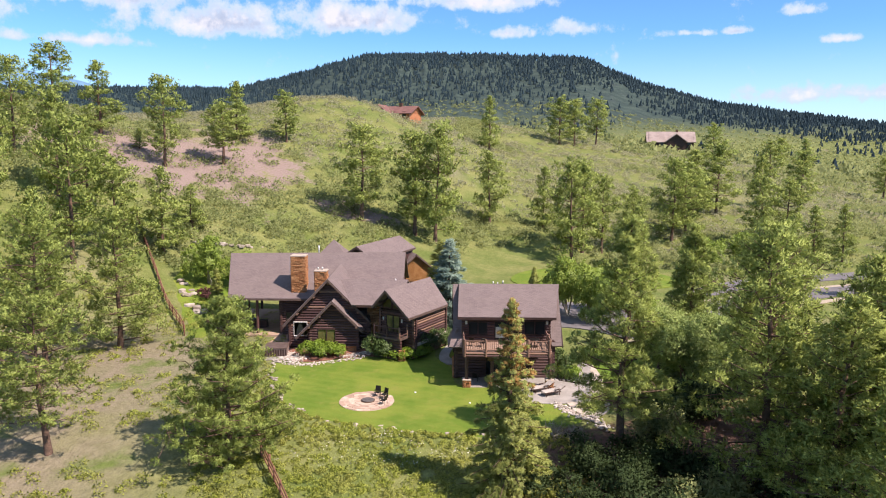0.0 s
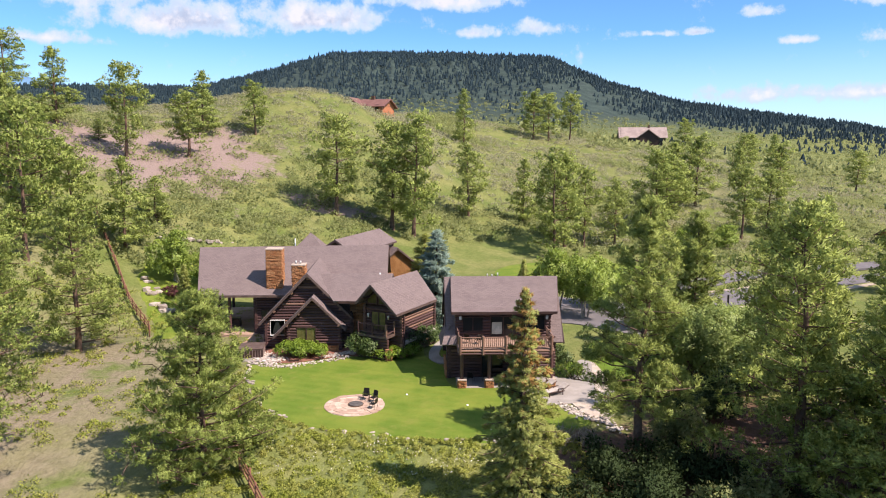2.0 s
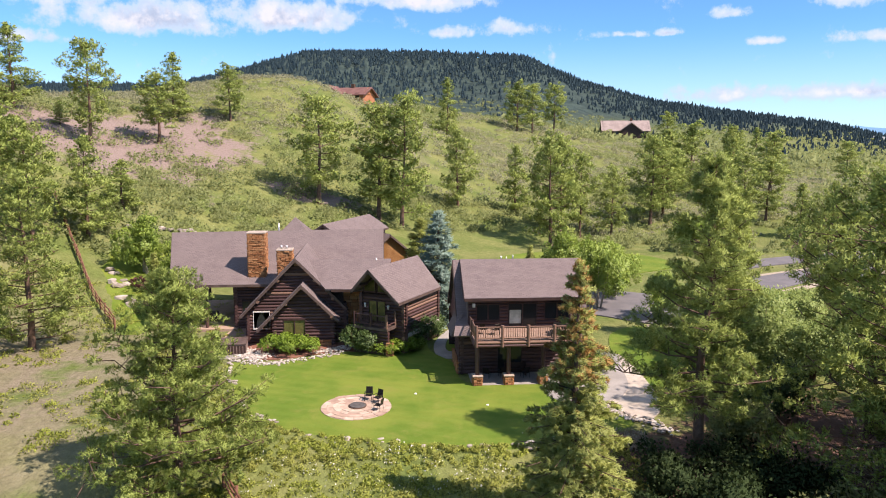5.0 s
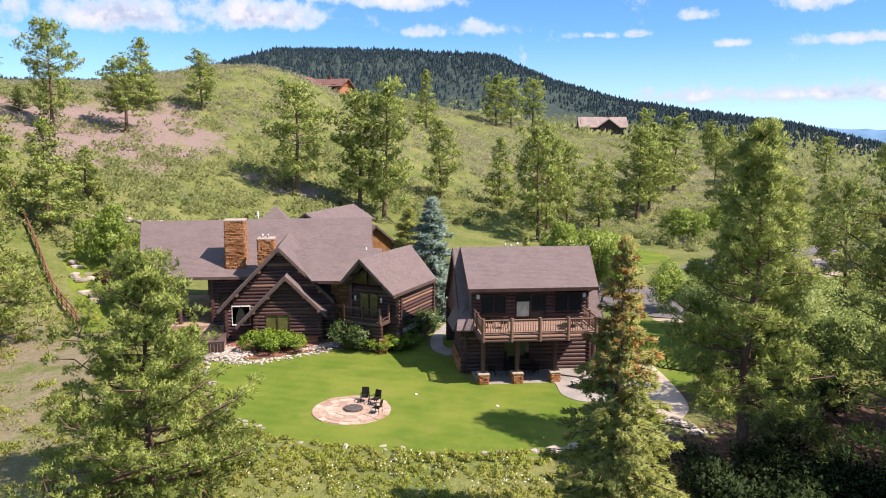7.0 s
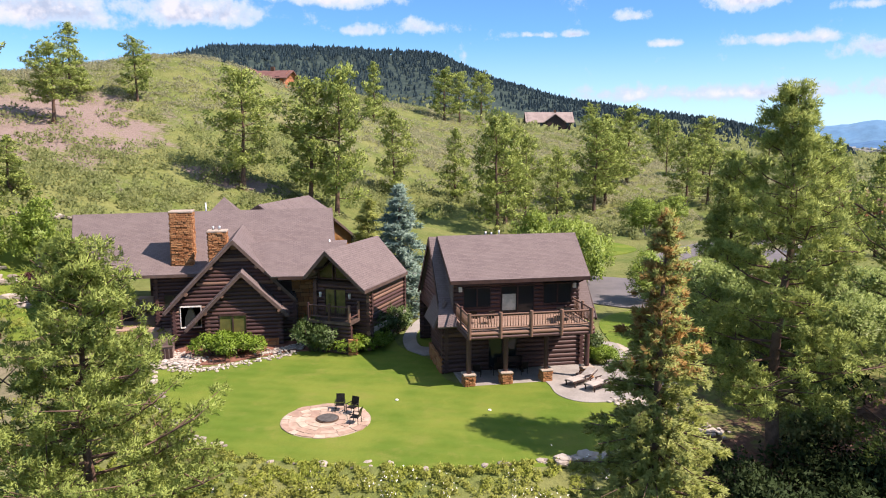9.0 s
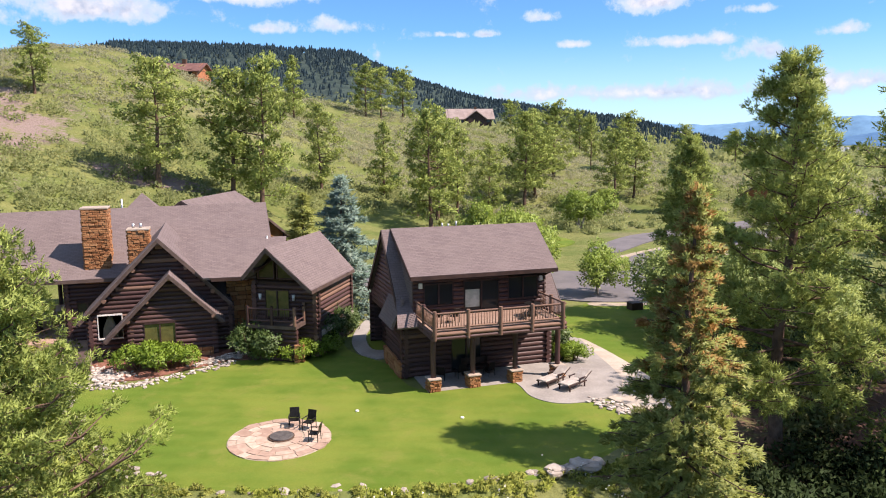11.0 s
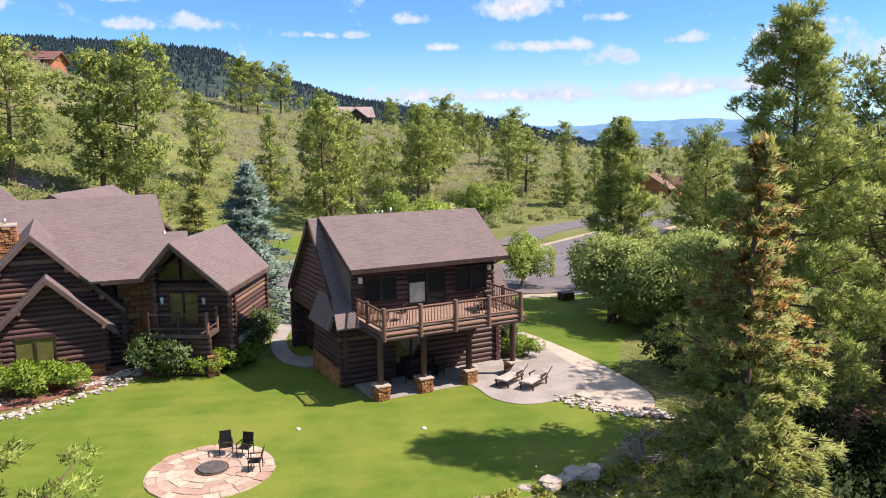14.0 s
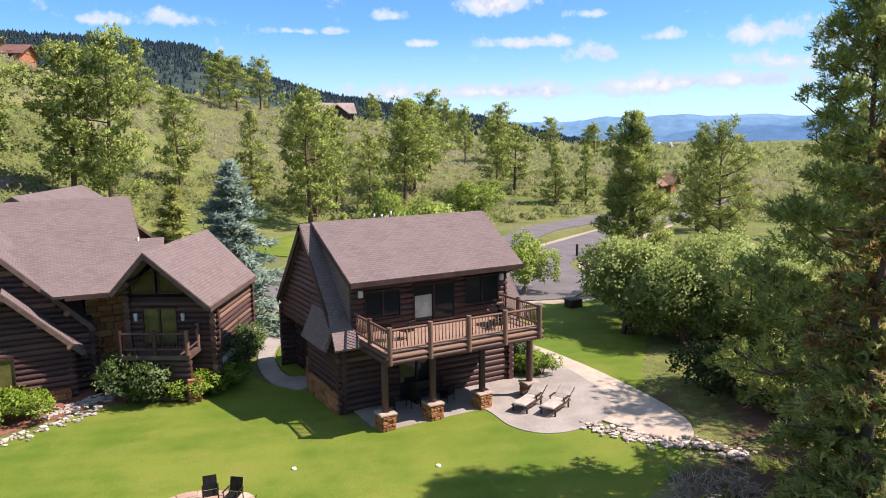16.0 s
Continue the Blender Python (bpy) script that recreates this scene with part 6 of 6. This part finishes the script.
    for i in range(4):
        w0, w1 = (Vector((math.cos(math.pi * (0.25 + 0.5 * m)), math.sin(math.pi * (0.25 + 0.5 * m)), 0)) * 2.6 for m in (i, i + 1))
        slab("roof", (c, c + w0 + Vector((0, 0, -1.9)), c + w1 + Vector((0, 0, -1.9))), 0.12, M["shingle"], h)
    part("tower_wall", box_bm(-15.9, -13.1, 90.2, 93.0, 4.0, 7.1), M["chinking"], h)
    e0, e1 = p + n * 2.0, q + n * 2.0 - d * 0.5
    log_wall(h, (e0.x, e0.y), (e1.x, e1.y), 0.0, 6.7, seed=28)
    f0, f1 = q + n * 2.0 - d * 0.5, q - n * 3.8 - d * 0.5
    log_wall(h, (f0.x, f0.y), (f1.x, f1.y), 0.0, 5.7, gable=(2.0, 8.1, 0.62), seed=29)
    gx, gy = -4.5, 98.0
    gu, gv = Vector((0.5, -0.866, 0)), Vector((0.866, 0.5, 0))

    def gat(s, t, z):
        w = Vector((gx, gy, 0)) + gu * s + gv * t
        return (w.x, w.y, z)
    gable_roof(h, gat(0.5, 0, 6.25), gat(-5, 0, 6.25), ((gat(0.5, 2.9, 3.95), gat(-5, 2.9, 3.95)), (gat(0.5, -2.9, 3.95), gat(-5, -2.9, 3.95))), rake="fascia")
    bm = bmesh.new()
    bm.faces.new([bm.verts.new(c) for c in (gat(0, -2.5, 0), gat(0, 2.5, 0), gat(0, 2.5, 4.05), gat(0, 0, 6.0), gat(0, -2.5, 4.05))])
    bmesh.ops.solidify(bm, geom=bm.faces[:], thickness=0.2)
    part("gable_wall", bm, M["cedar"], h, "honey-coloured cedar gable wall")
    slab("garage_door", (gat(0.06, -1.6, 0.0), gat(0.06, 1.6, 0.0), gat(0.07, 1.6, 2.4), gat(0.07, -1.6, 2.4)), 0.05, M["timber"], h)
    for t in (-2.5, 2.5):
        aa, bb = gat(0, t, 0), gat(-5, t, 0)
        log_wall(h, aa[:2], bb[:2], 0.0, 4.1, seed=30)
    # chimneys
    for x0, x1, y0, y1, z0, z1, sd in ((-17.15, -15.65, 78.5, 79.8, 3.8, 8.72, 31), (-14.25, -13.05, 76.6, 77.7, 5.2, 7.42, 32)):
        ch = part("chimney", box_bm(x0, x1, y0, y1, z0, z1), M["mortar"], h, "rough orange-brown sandstone chimney")
        rubble(ch, x0, x1, y0, y1, z0, z1, 0.125, 0.32, sd, "sewn", "ewn")
        part("chimney_cap", box_bm(x0 - 0.10, x1 + 0.10, y0 - 0.1, y1 + 0.1, z1, z1 + 0.12, 0.02), M["cap"], ch)
        if sd == 32:
            for t in (0.3, 0.75):
                part("flue", rod_bm((x0 + t, 77.1, z1 + 0.1), (x0 + t, 77.1, z1 + 0.42), 0.09, sides=8), M["galvanised"], ch)
    part("roof_vent", rod_bm((-5.6, 76.3, 5.6), (-5.6, 76.3, 6.75), 0.06, sides=8), M["galvanised"], h)
    part("roof_vent", rod_bm((-15.6, 87.0, 6.9), (-15.6, 87.0, 8.8), 0.07, sides=8), M["galvanised"], h)
    return h


main_house()

# ---- things in the yard ----


def fire_pit():
    """Round flagstone terrace with a covered fire ring."""
    t = thing("fire_pit_terrace", "round flagstone terrace with a dark covered fire ring", "fire pit", at=(-6.72, 57.75, 0))
    rng = random.Random(12)
    base = part("bed", rod_bm((0, 0, -0.2), (0, 0, 0.02), 2.25, sides=48), M["sand"], t)
    edges = (0.62, 1.05, 1.45, 1.85, 2.26)
    for k, (r0, r1) in enumerate(zip(edges, edges[1:])):
        n = (8, 12, 15, 19)[k]
        a, cuts = rng.uniform(0, 1), []
        for i in range(n):
            cuts.append(a + (i + rng.uniform(-0.28, 0.28)) * 2 * math.pi / n)
        for i in range(n):
            a0, a1 = cuts[i] + 0.02 / r1, (cuts[i + 1] if i + 1 < n else cuts[0] + 2 * math.pi) - 0.02 / r1
            q0, q1 = r0 + rng.uniform(-0.06, 0.06) + 0.015, r1 + rng.uniform(-0.07, 0.05) - 0.015
            pts = [(q0, a0), (q0 + rng.uniform(-0.05, 0.05), (a0 + a1) / 2), (q0, a1), (q1, a1), (q1 + rng.uniform(-0.04, 0.06), (a0 + a1) / 2), (q1, a0)]
            bm = bmesh.new()
            z = 0.045 + rng.uniform(-0.006, 0.008)
            top = [bm.verts.new((r * math.cos(w), r * math.sin(w), z)) for r, w in pts]
            low = [bm.verts.new((v.co.x, v.co.y, 0.0)) for v in top]
            bm.faces.new(top)
            for j in range(6):
                bm.faces.new((top[(j + 1) % 6], top[j], low[j], low[(j + 1) % 6]))
            bmesh.ops.recalc_face_normals(bm, faces=bm.faces[:])
            part("flagstone", bm, M["flag"], base)
    bm = rod_bm((0.08, 0.12, 0.0), (0.08, 0.12, 0.07), 0.58, sides=28)
    ring = part("fire_ring", bm, M["mortar"], t, "low stone fire ring")
    bm = rod_bm((0.08, 0.12, 0.07), (0.08, 0.12, 0.12), 0.54, 0.50, sides=28)
    part("cover", bm, M["ring"], ring, "dark metal spark cover")
    return t


fire_pit()


def metal_chair(at, turn, label="black metal patio chair with arms standing on the terrace"):
    c = thing("patio_chair", label, "chair", "chairs by the fire pit", at=at, turn=turn)
    c.scale = (0.84, 0.84, 0.80)
    part("seat", box_bm(-0.26, 0.26, -0.25, 0.25, 0.41, 0.45, 0.01), M["black_metal"], c)
    bm = box_bm(-0.26, 0.26, 0.0, 0.03, 0.0, 0.56, 0.01)
    for v in bm.verts:
        v.co = Vector((v.co.x, 0.24 + v.co.y + v.co.z * 0.22, 0.46 + v.co.z))
    part("backrest", bm, M["black_metal"], c)
    for x in (-0.28, 0.28):
        for y in (-0.24, 0.26):
            part("leg", rod_bm((x, y, 0), (x, y * 0.95, 0.64 if y < 0 else 0.60), 0.022, sides=6), M["black_metal"], c)
        part("armrest", box_bm(x - 0.03, x + 0.03, -0.28, 0.30, 0.63, 0.665, 0.008), M["black_metal"], c)
    return c


metal_chair((-5.95, 58.85, 0.045), -10)
metal_chair((-5.35, 58.35, 0.045), -40)
metal_chair((-5.3, 57.0, 0.045), -115)
for x, y, a in ((2.1, 62.4, 150), (2.9, 62.2, 200)):
    metal_chair((x, y, 3.40), a, "black metal patio chair with arms on the deck")
metal_chair((7.9, 62.3, 3.40), 80, "black metal patio chair with arms on the deck")
metal_chair((6.9, 61.6, 3.40), -90, "black metal patio chair with arms on the deck")
for x, y, a in ((2.4, 63.0, 160), (3.6, 63.1, 185), (5.2, 62.9, 200)):
    metal_chair((x, y, 0.012), a, "black metal patio chair in the shade under the deck")


def round_table(at):
    t = thing("round_table", "small round dark metal table on the deck", "table", at=at)
    part("tabletop", rod_bm((0, 0, 0.70), (0, 0, 0.73), 0.45, sides=20), M["black_metal"], t)
    part("pedestal", rod_bm((0, 0, 0.03), (0, 0, 0.70), 0.035, sides=8), M["black_metal"], t)
    part("foot", rod_bm((0, 0, 0), (0, 0, 0.03), 0.24, sides=16), M["black_metal"], t)


round_table((7.45, 62.1, 3.40))


def bench(at, turn):
    b = thing("log_bench", "dark wooden bench in the shade under the deck", "bench", at=at, turn=turn)
    part("seat", box_bm(-0.8, 0.8, -0.22, 0.22, 0.42, 0.48, 0.01), M["timber"], b)
    part("backrest", box_bm(-0.8, 0.8, 0.18, 0.22, 0.55, 0.9, 0.01), M["timber"], b)
    for x in (-0.7, 0.7):
        part("leg", box_bm(x - 0.05, x + 0.05, -0.2, 0.22, 0.0, 0.42), M["timber"], b)
        part("upright", box_bm(x - 0.04, x + 0.04, 0.18, 0.22, 0.48, 0.9), M["timber"], b)


bench((4.6, 63.4, 0.012), 0)


def lounger(at, turn):
    l = thing("sun_lounger", "reclining sun lounger with pale cushion and dark frame", "sun lounger", "loungers on the patio", at=at, turn=turn)
    for y in (-0.33, 0.33):
        part("side_rail", box_bm(-0.98, 0.62, y - 0.03, y + 0.03, 0.26, 0.33, 0.008), M["timber"], l)
        for x in (-0.85, 0.45):
            part("leg", box_bm(x - 0.03, x + 0.03, y - 0.03, y + 0.03, 0.0, 0.27), M["timber"], l)
    part("mattress", box_bm(-1.0, 0.36, -0.31, 0.31, 0.33, 0.42, 0.03), M["cushion"], l)
    bm = box_bm(0.0, 0.78, -0.31, 0.31, 0.0, 0.09, 0.03)
    for v in bm.verts:
        x, z = v.co.x, v.co.z
        v.co = Vector((0.36 + x * 0.88 - z * 0.47, v.co.y, 0.34 + x * 0.47 + z * 0.88))
    part("backrest", bm, M["cushion"], l)
    for y in (-0.33, 0.33):
        part("back_frame", rod_bm((0.36, y, 0.32), (1.07, y, 0.70), 0.025, sides=6), M["timber"], l)
        part("armrest", box_bm(-0.05, 0.50, y - 0.04, y + 0.04, 0.50, 0.54), M["timber"], l)
        part("arm_post", box_bm(0.0, 0.05, y - 0.02, y + 0.02, 0.33, 0.50), M["timber"], l)
    part("prop", rod_bm((0.9, 0, 0.58), (0.66, 0, 0.05), 0.02, sides=6), M["timber"], l)


lounger((7.95, 60.45, 0.03), 26)
lounger((8.75, 59.55, 0.03), 26)


def hot_tub(at, turn):
    t = thing("hot_tub", "square hot tub with brown cover beside the terrace", "hot tub", at=at, turn=turn)
    shell = part("shell", box_bm(-1.05, 1.05, -1.05, 1.05, 0.0, 0.78, 0.04), M["tub"], t)
    for i in range(9):
        x = -0.96 + i * 0.24
        part("slat", box_bm(x - 0.09, x + 0.09, -1.075, -1.05, 0.06, 0.72, 0.005), M["timber"], shell)
    part("cover", box_bm(-1.1, 1.1, -1.1, -0.01, 0.78, 0.90, 0.03), M["fascia"], t)
    part("cover", box_bm(-1.1, 1.1, 0.01, 1.1, 0.78, 0.90, 0.03), M["fascia"], t)


hot_tub((-17.15, 71.05, 0.02), 6)
sheet("patio", ((-19.0, 68.9), (-16.2, 69.1), (-16.3, 72.2), (-19.0, 72.0)), 0.02, M["concrete"], label="pale concrete pad under the hot tub", category="patio")


def rail_fence(points, label, group):
    """Posts and three rails from point to point, every bay a fence panel of its own."""
    rng = random.Random(int(points[0][1]))
    post_me = rod_bm((0, 0, -0.4), (0, 0, 1.25), 0.075, sides=7)
    me = bpy.data.meshes.new("post")
    post_me.to_mesh(me)
    post_me.free()
    me.materials.append(M["fence"])
    rail_me = LOG.copy()
    rail_me.materials[0] = M["fence"]
    f = thing("rail_fence", label, "fence")
    line = []
    for (x0, y0), (x1, y1) in zip(points, points[1:]):
        n = max(1, round(math.hypot(x1 - x0, y1 - y0) / 2.0))
        line += [(x0 + (x1 - x0) * i / n, y0 + (y1 - y0) * i / n) for i in range(n)]
    line.append(points[-1])
    line = [(x, y, float(height(x, y))) for x, y in line]
    for x, y, z in line:
        p = new("post", me)
        p.parent, p.location, p.rotation_euler = f, (x, y, z), (rng.gauss(0, 0.03), rng.gauss(0, 0.03), rng.random())
    for a, b in zip(line, line[1:]):
        for hgt in (0.35, 0.72, 1.08):
            lay("rail", rail_me, (a[0], a[1], a[2] + hgt + rng.gauss(0, 0.03)), (b[0], b[1], b[2] + hgt + rng.gauss(0, 0.03)), 0.055, f)


rail_fence(((-47.0, 108.5), (-43.0, 102.0), (-38.6, 95.0), (-35.0, 88.6), (-31.0, 82.2), (-29.6, 79.6), (-29.0, 78.0)), "reddish-brown log rail fence along the dry slope", "fence")
rail_fence(((-13.0, 48.4), (-12.0, 46.4), (-10.5, 43.3), (-9.4, 41.0)), "short run of reddish rail fence in the weeds", "fence")

for x, y in ((-2.84, 59.9), (1.7, 57.44)):
    tagged(part("sprinkler_lid", rod_bm((x, y, -0.02), (x, y, 0.06), 0.10, 0.08, 10), M["white"], None), "small white sprinkler lid set in the lawn", "sprinkler")
for x, y, hh in ((36.4, 91.0, 1.2), (37.0, 87.6, 0.9)):
    tagged(part("marker_post", box_bm(x - 0.09, x + 0.09, y - 0.09, y + 0.09, -0.1, hh, 0.01), M["black_metal"], None), "short black marker post beside the driveway", "post")
tagged(part("planter_box", box_bm(21.4, 22.4, 73.8, 74.6, -0.1, 0.55, 0.03), M["timber"], None), "dark wooden box at the lawn's far edge", "box")


def dead_shrub(x, y, size, seed):
    rng = np.random.default_rng(seed)
    a, b = [], []
    for _ in range(70):
        d = rng.normal(size=3)
        d[2] = abs(d[2]) * 0.8
        d /= np.linalg.norm(d)
        p = d * size * rng.uniform(0.4, 0.8)
        a.append(np.zeros(3)), b.append(p)
        for _ in range(2):
            q = p + rng.normal(size=3) * size * 0.22
            a.append(p), b.append(q)
    v, f = limb_tubes(np.array(a), np.array(b), np.full(len(a), 0.022), np.full(len(a), 0.008))
    plant("dead_shrub", [tri_mesh("twig_crown", v, f, [M["pale_bark"]])], x, y, "leafless grey-brown shrub beside the boulders", "shrub")


dead_shrub(7.6, 51.0, 1.3, 3)
dead_shrub(9.2, 50.6, 1.1, 4)
dead_shrub(21.0, 47.5, 2.2, 6)
dead_shrub(18.0, 46.5, 1.8, 7)

# ---- buildings further off ----


def far_house(name, label, x, y, z, turn, w, d, wall_h, roof_h, wall_mat, roof_mat, gables=(), windows=4):
    """A house with walls, gable roof, front gables and windows; its ridge runs along its own x."""
    h = thing(name, label, "house", at=(x, y, z), turn=turn)
    part("wall", box_bm(-w / 2, w / 2, -d / 2, d / 2, -2.5, wall_h), M[wall_mat], h)
    e = 0.9
    k = roof_h / (d / 2)
    for sgn in (-1, 1):
        slab("roof", ((-w / 2 - e, 0, wall_h + roof_h), (w / 2 + e, 0, wall_h + roof_h), (w / 2 + e, sgn * (d / 2 + e), wall_h - e * k), (-w / 2 - e, sgn * (d / 2 + e), wall_h - e * k)), 0.25, M[roof_mat], h)
    for sx in (-1, 1):
        bm = bmesh.new()
        vs = [bm.verts.new((sx * w / 2 + o, yy, zz)) for o in (-0.1, 0.1) for yy, zz in ((-d / 2, wall_h), (d / 2, wall_h), (0, wall_h + roof_h))]
        for f in ((0, 1, 2), (5, 4, 3), (0, 3, 4, 1), (1, 4, 5, 2), (2, 5, 3, 0)):
            bm.faces.new([vs[i] for i in f])
        bmesh.ops.recalc_face_normals(bm, faces=bm.faces[:])
        part("gable", bm, M[wall_mat], h)
    for gx, gw, gh, out in gables:
        part("front_bay", box_bm(gx - gw / 2, gx + gw / 2, -d / 2 - out, -d / 2 + 0.5, -2.5, wall_h), M[wall_mat], h)
        for sgn in (-1, 1):
            slab("roof", ((gx, -d / 2 - out - 0.8, wall_h + gh), (gx, 0, wall_h + gh), (gx + sgn * (gw / 2 + 0.8), 0, wall_h - 0.5), (gx + sgn * (gw / 2 + 0.8), -d / 2 - out - 0.8, wall_h - 0.5)), 0.25, M[roof_mat], h)
        bm = bmesh.new()
        vs = [bm.verts.new((xx, -d / 2 - out + o, zz)) for o in (0, 0.2) for xx, zz in ((gx - gw / 2, wall_h), (gx + gw / 2, wall_h), (gx, wall_h + gh - 0.2))]
        for f in ((0, 1, 2), (5, 4, 3), (0, 3, 4, 1), (1, 4, 5, 2), (2, 5, 3, 0)):
            bm.faces.new([vs[i] for i in f])
        bmesh.ops.recalc_face_normals(bm, faces=bm.faces[:])
        part("gable", bm, M[wall_mat], h)
    for i in range(windows):
        wx = -w / 2 + w * (i + 0.5) / windows
        part("window", box_bm(wx - 0.6, wx + 0.6, -d / 2 - 0.06, -d / 2 + 0.05, 0.7, 2.0), M["glass"], h)
    part("chimney", box_bm(w * 0.12, w * 0.12 + 0.9, -0.4, 0.5, wall_h + roof_h - 0.8, wall_h + roof_h + 0.9), M["mortar"], h)
    return h


far_house("hillside_house", "red-brown cedar house with dark red roof on the hilltop", -15.2, 213.0, 28.4, -20, 13.0, 9.0, 1.9, 1.9, "redwood", "red_roof", ((-2.5, 6.0, 2.2, 1.2),), 4)
far_house("hillside_house", "brown house with wide pale-brown roof and front gable", 99.5, 324.0, 21.2, -12, 19.0, 11.0, 2.6, 4.0, "timber", "far_roof", ((2.0, 8.0, 3.0, 1.5),), 5)
far_house("log_cabin", "small log cabin with tan roof near the road", 92.0, 136.5, 1.0, 28, 9.0, 7.0, 2.4, 2.2, "redwood", "soffit", ((1.5, 3.5, 1.6, 1.2),), 3)
far_house("hillside_house", "low white building beyond the bare hilltop", -72.0, 226.0, 26.0, 10, 14.0, 8.0, 2.6, 1.6, "white", "cap", (), 4)


def town():
    """The valley town, too far off to tell its houses apart."""
    rng = random.Random(8)
    bm = bmesh.new()
    for _ in range(420):
        a, r = radians(rng.gauss(43.5, 3.2)), rng.uniform(1250, 2300)
        x, y = math.sin(a) * r, math.cos(a) * r
        w, d, h = rng.uniform(7, 14), rng.uniform(6, 11), rng.uniform(2.5, 5)
        z = float(height(x, y))
        box_bm(x - w / 2, x + w / 2, y - d / 2, y + d / 2, z - 3, z + h, bm=bm)
    ob = part("valley_town", bm, M["town"], None)
    tagged(ob, "distant town of pale low houses on the valley floor", "town", kind="stuff")


town()
rngt = np.random.default_rng(17)
ta, tr = np.radians(rngt.uniform(33, 60, 520)), rngt.uniform(420, 2300, 520)
scatter("valley_trees", M["oak"], rngt, np.sin(ta) * tr, np.cos(ta) * tr, rngt.uniform(2.0, 4.5, 520), 26, 2.4, "green trees spread over the far valley floor", "trees", 1.2)


def outdoor_sofa(at, turn):
    s = thing("outdoor_sofa", "dark outdoor sofa with blue cushions on the covered patio", "sofa", at=at, turn=turn)
    part("base", box_bm(-1.0, 1.0, -0.42, 0.42, 0.0, 0.30, 0.02), M["timber"], s)
    part("backrest", box_bm(-1.0, 1.0, 0.30, 0.42, 0.30, 0.85, 0.02), M["timber"], s)
    for x in (-0.94, 0.94):
        part("armrest", box_bm(x - 0.06, x + 0.06, -0.42, 0.30, 0.30, 0.60, 0.02), M["timber"], s)
    for x in (-0.45, 0.45):
        part("cushion", box_bm(x - 0.42, x + 0.42, -0.40, 0.28, 0.30, 0.46, 0.04), M["blue_cloth"], s)


outdoor_sofa((-21.6, 81.2, 0.16), 180)
outdoor_sofa((-23.0, 83.4, 0.16), 90)


def coffee_table(at):
    t = thing("coffee_table", "low dark wooden table between the patio sofas", "table", at=at)
    part("tabletop", box_bm(-0.5, 0.5, -0.3, 0.3, 0.38, 0.43, 0.01), M["timber"], t)
    for x in (-0.42, 0.42):
        for y in (-0.23, 0.23):
            part("leg", box_bm(x - 0.03, x + 0.03, y - 0.03, y + 0.03, 0.0, 0.38), M["timber"], t)


coffee_table((-21.5, 83.0, 0.16))
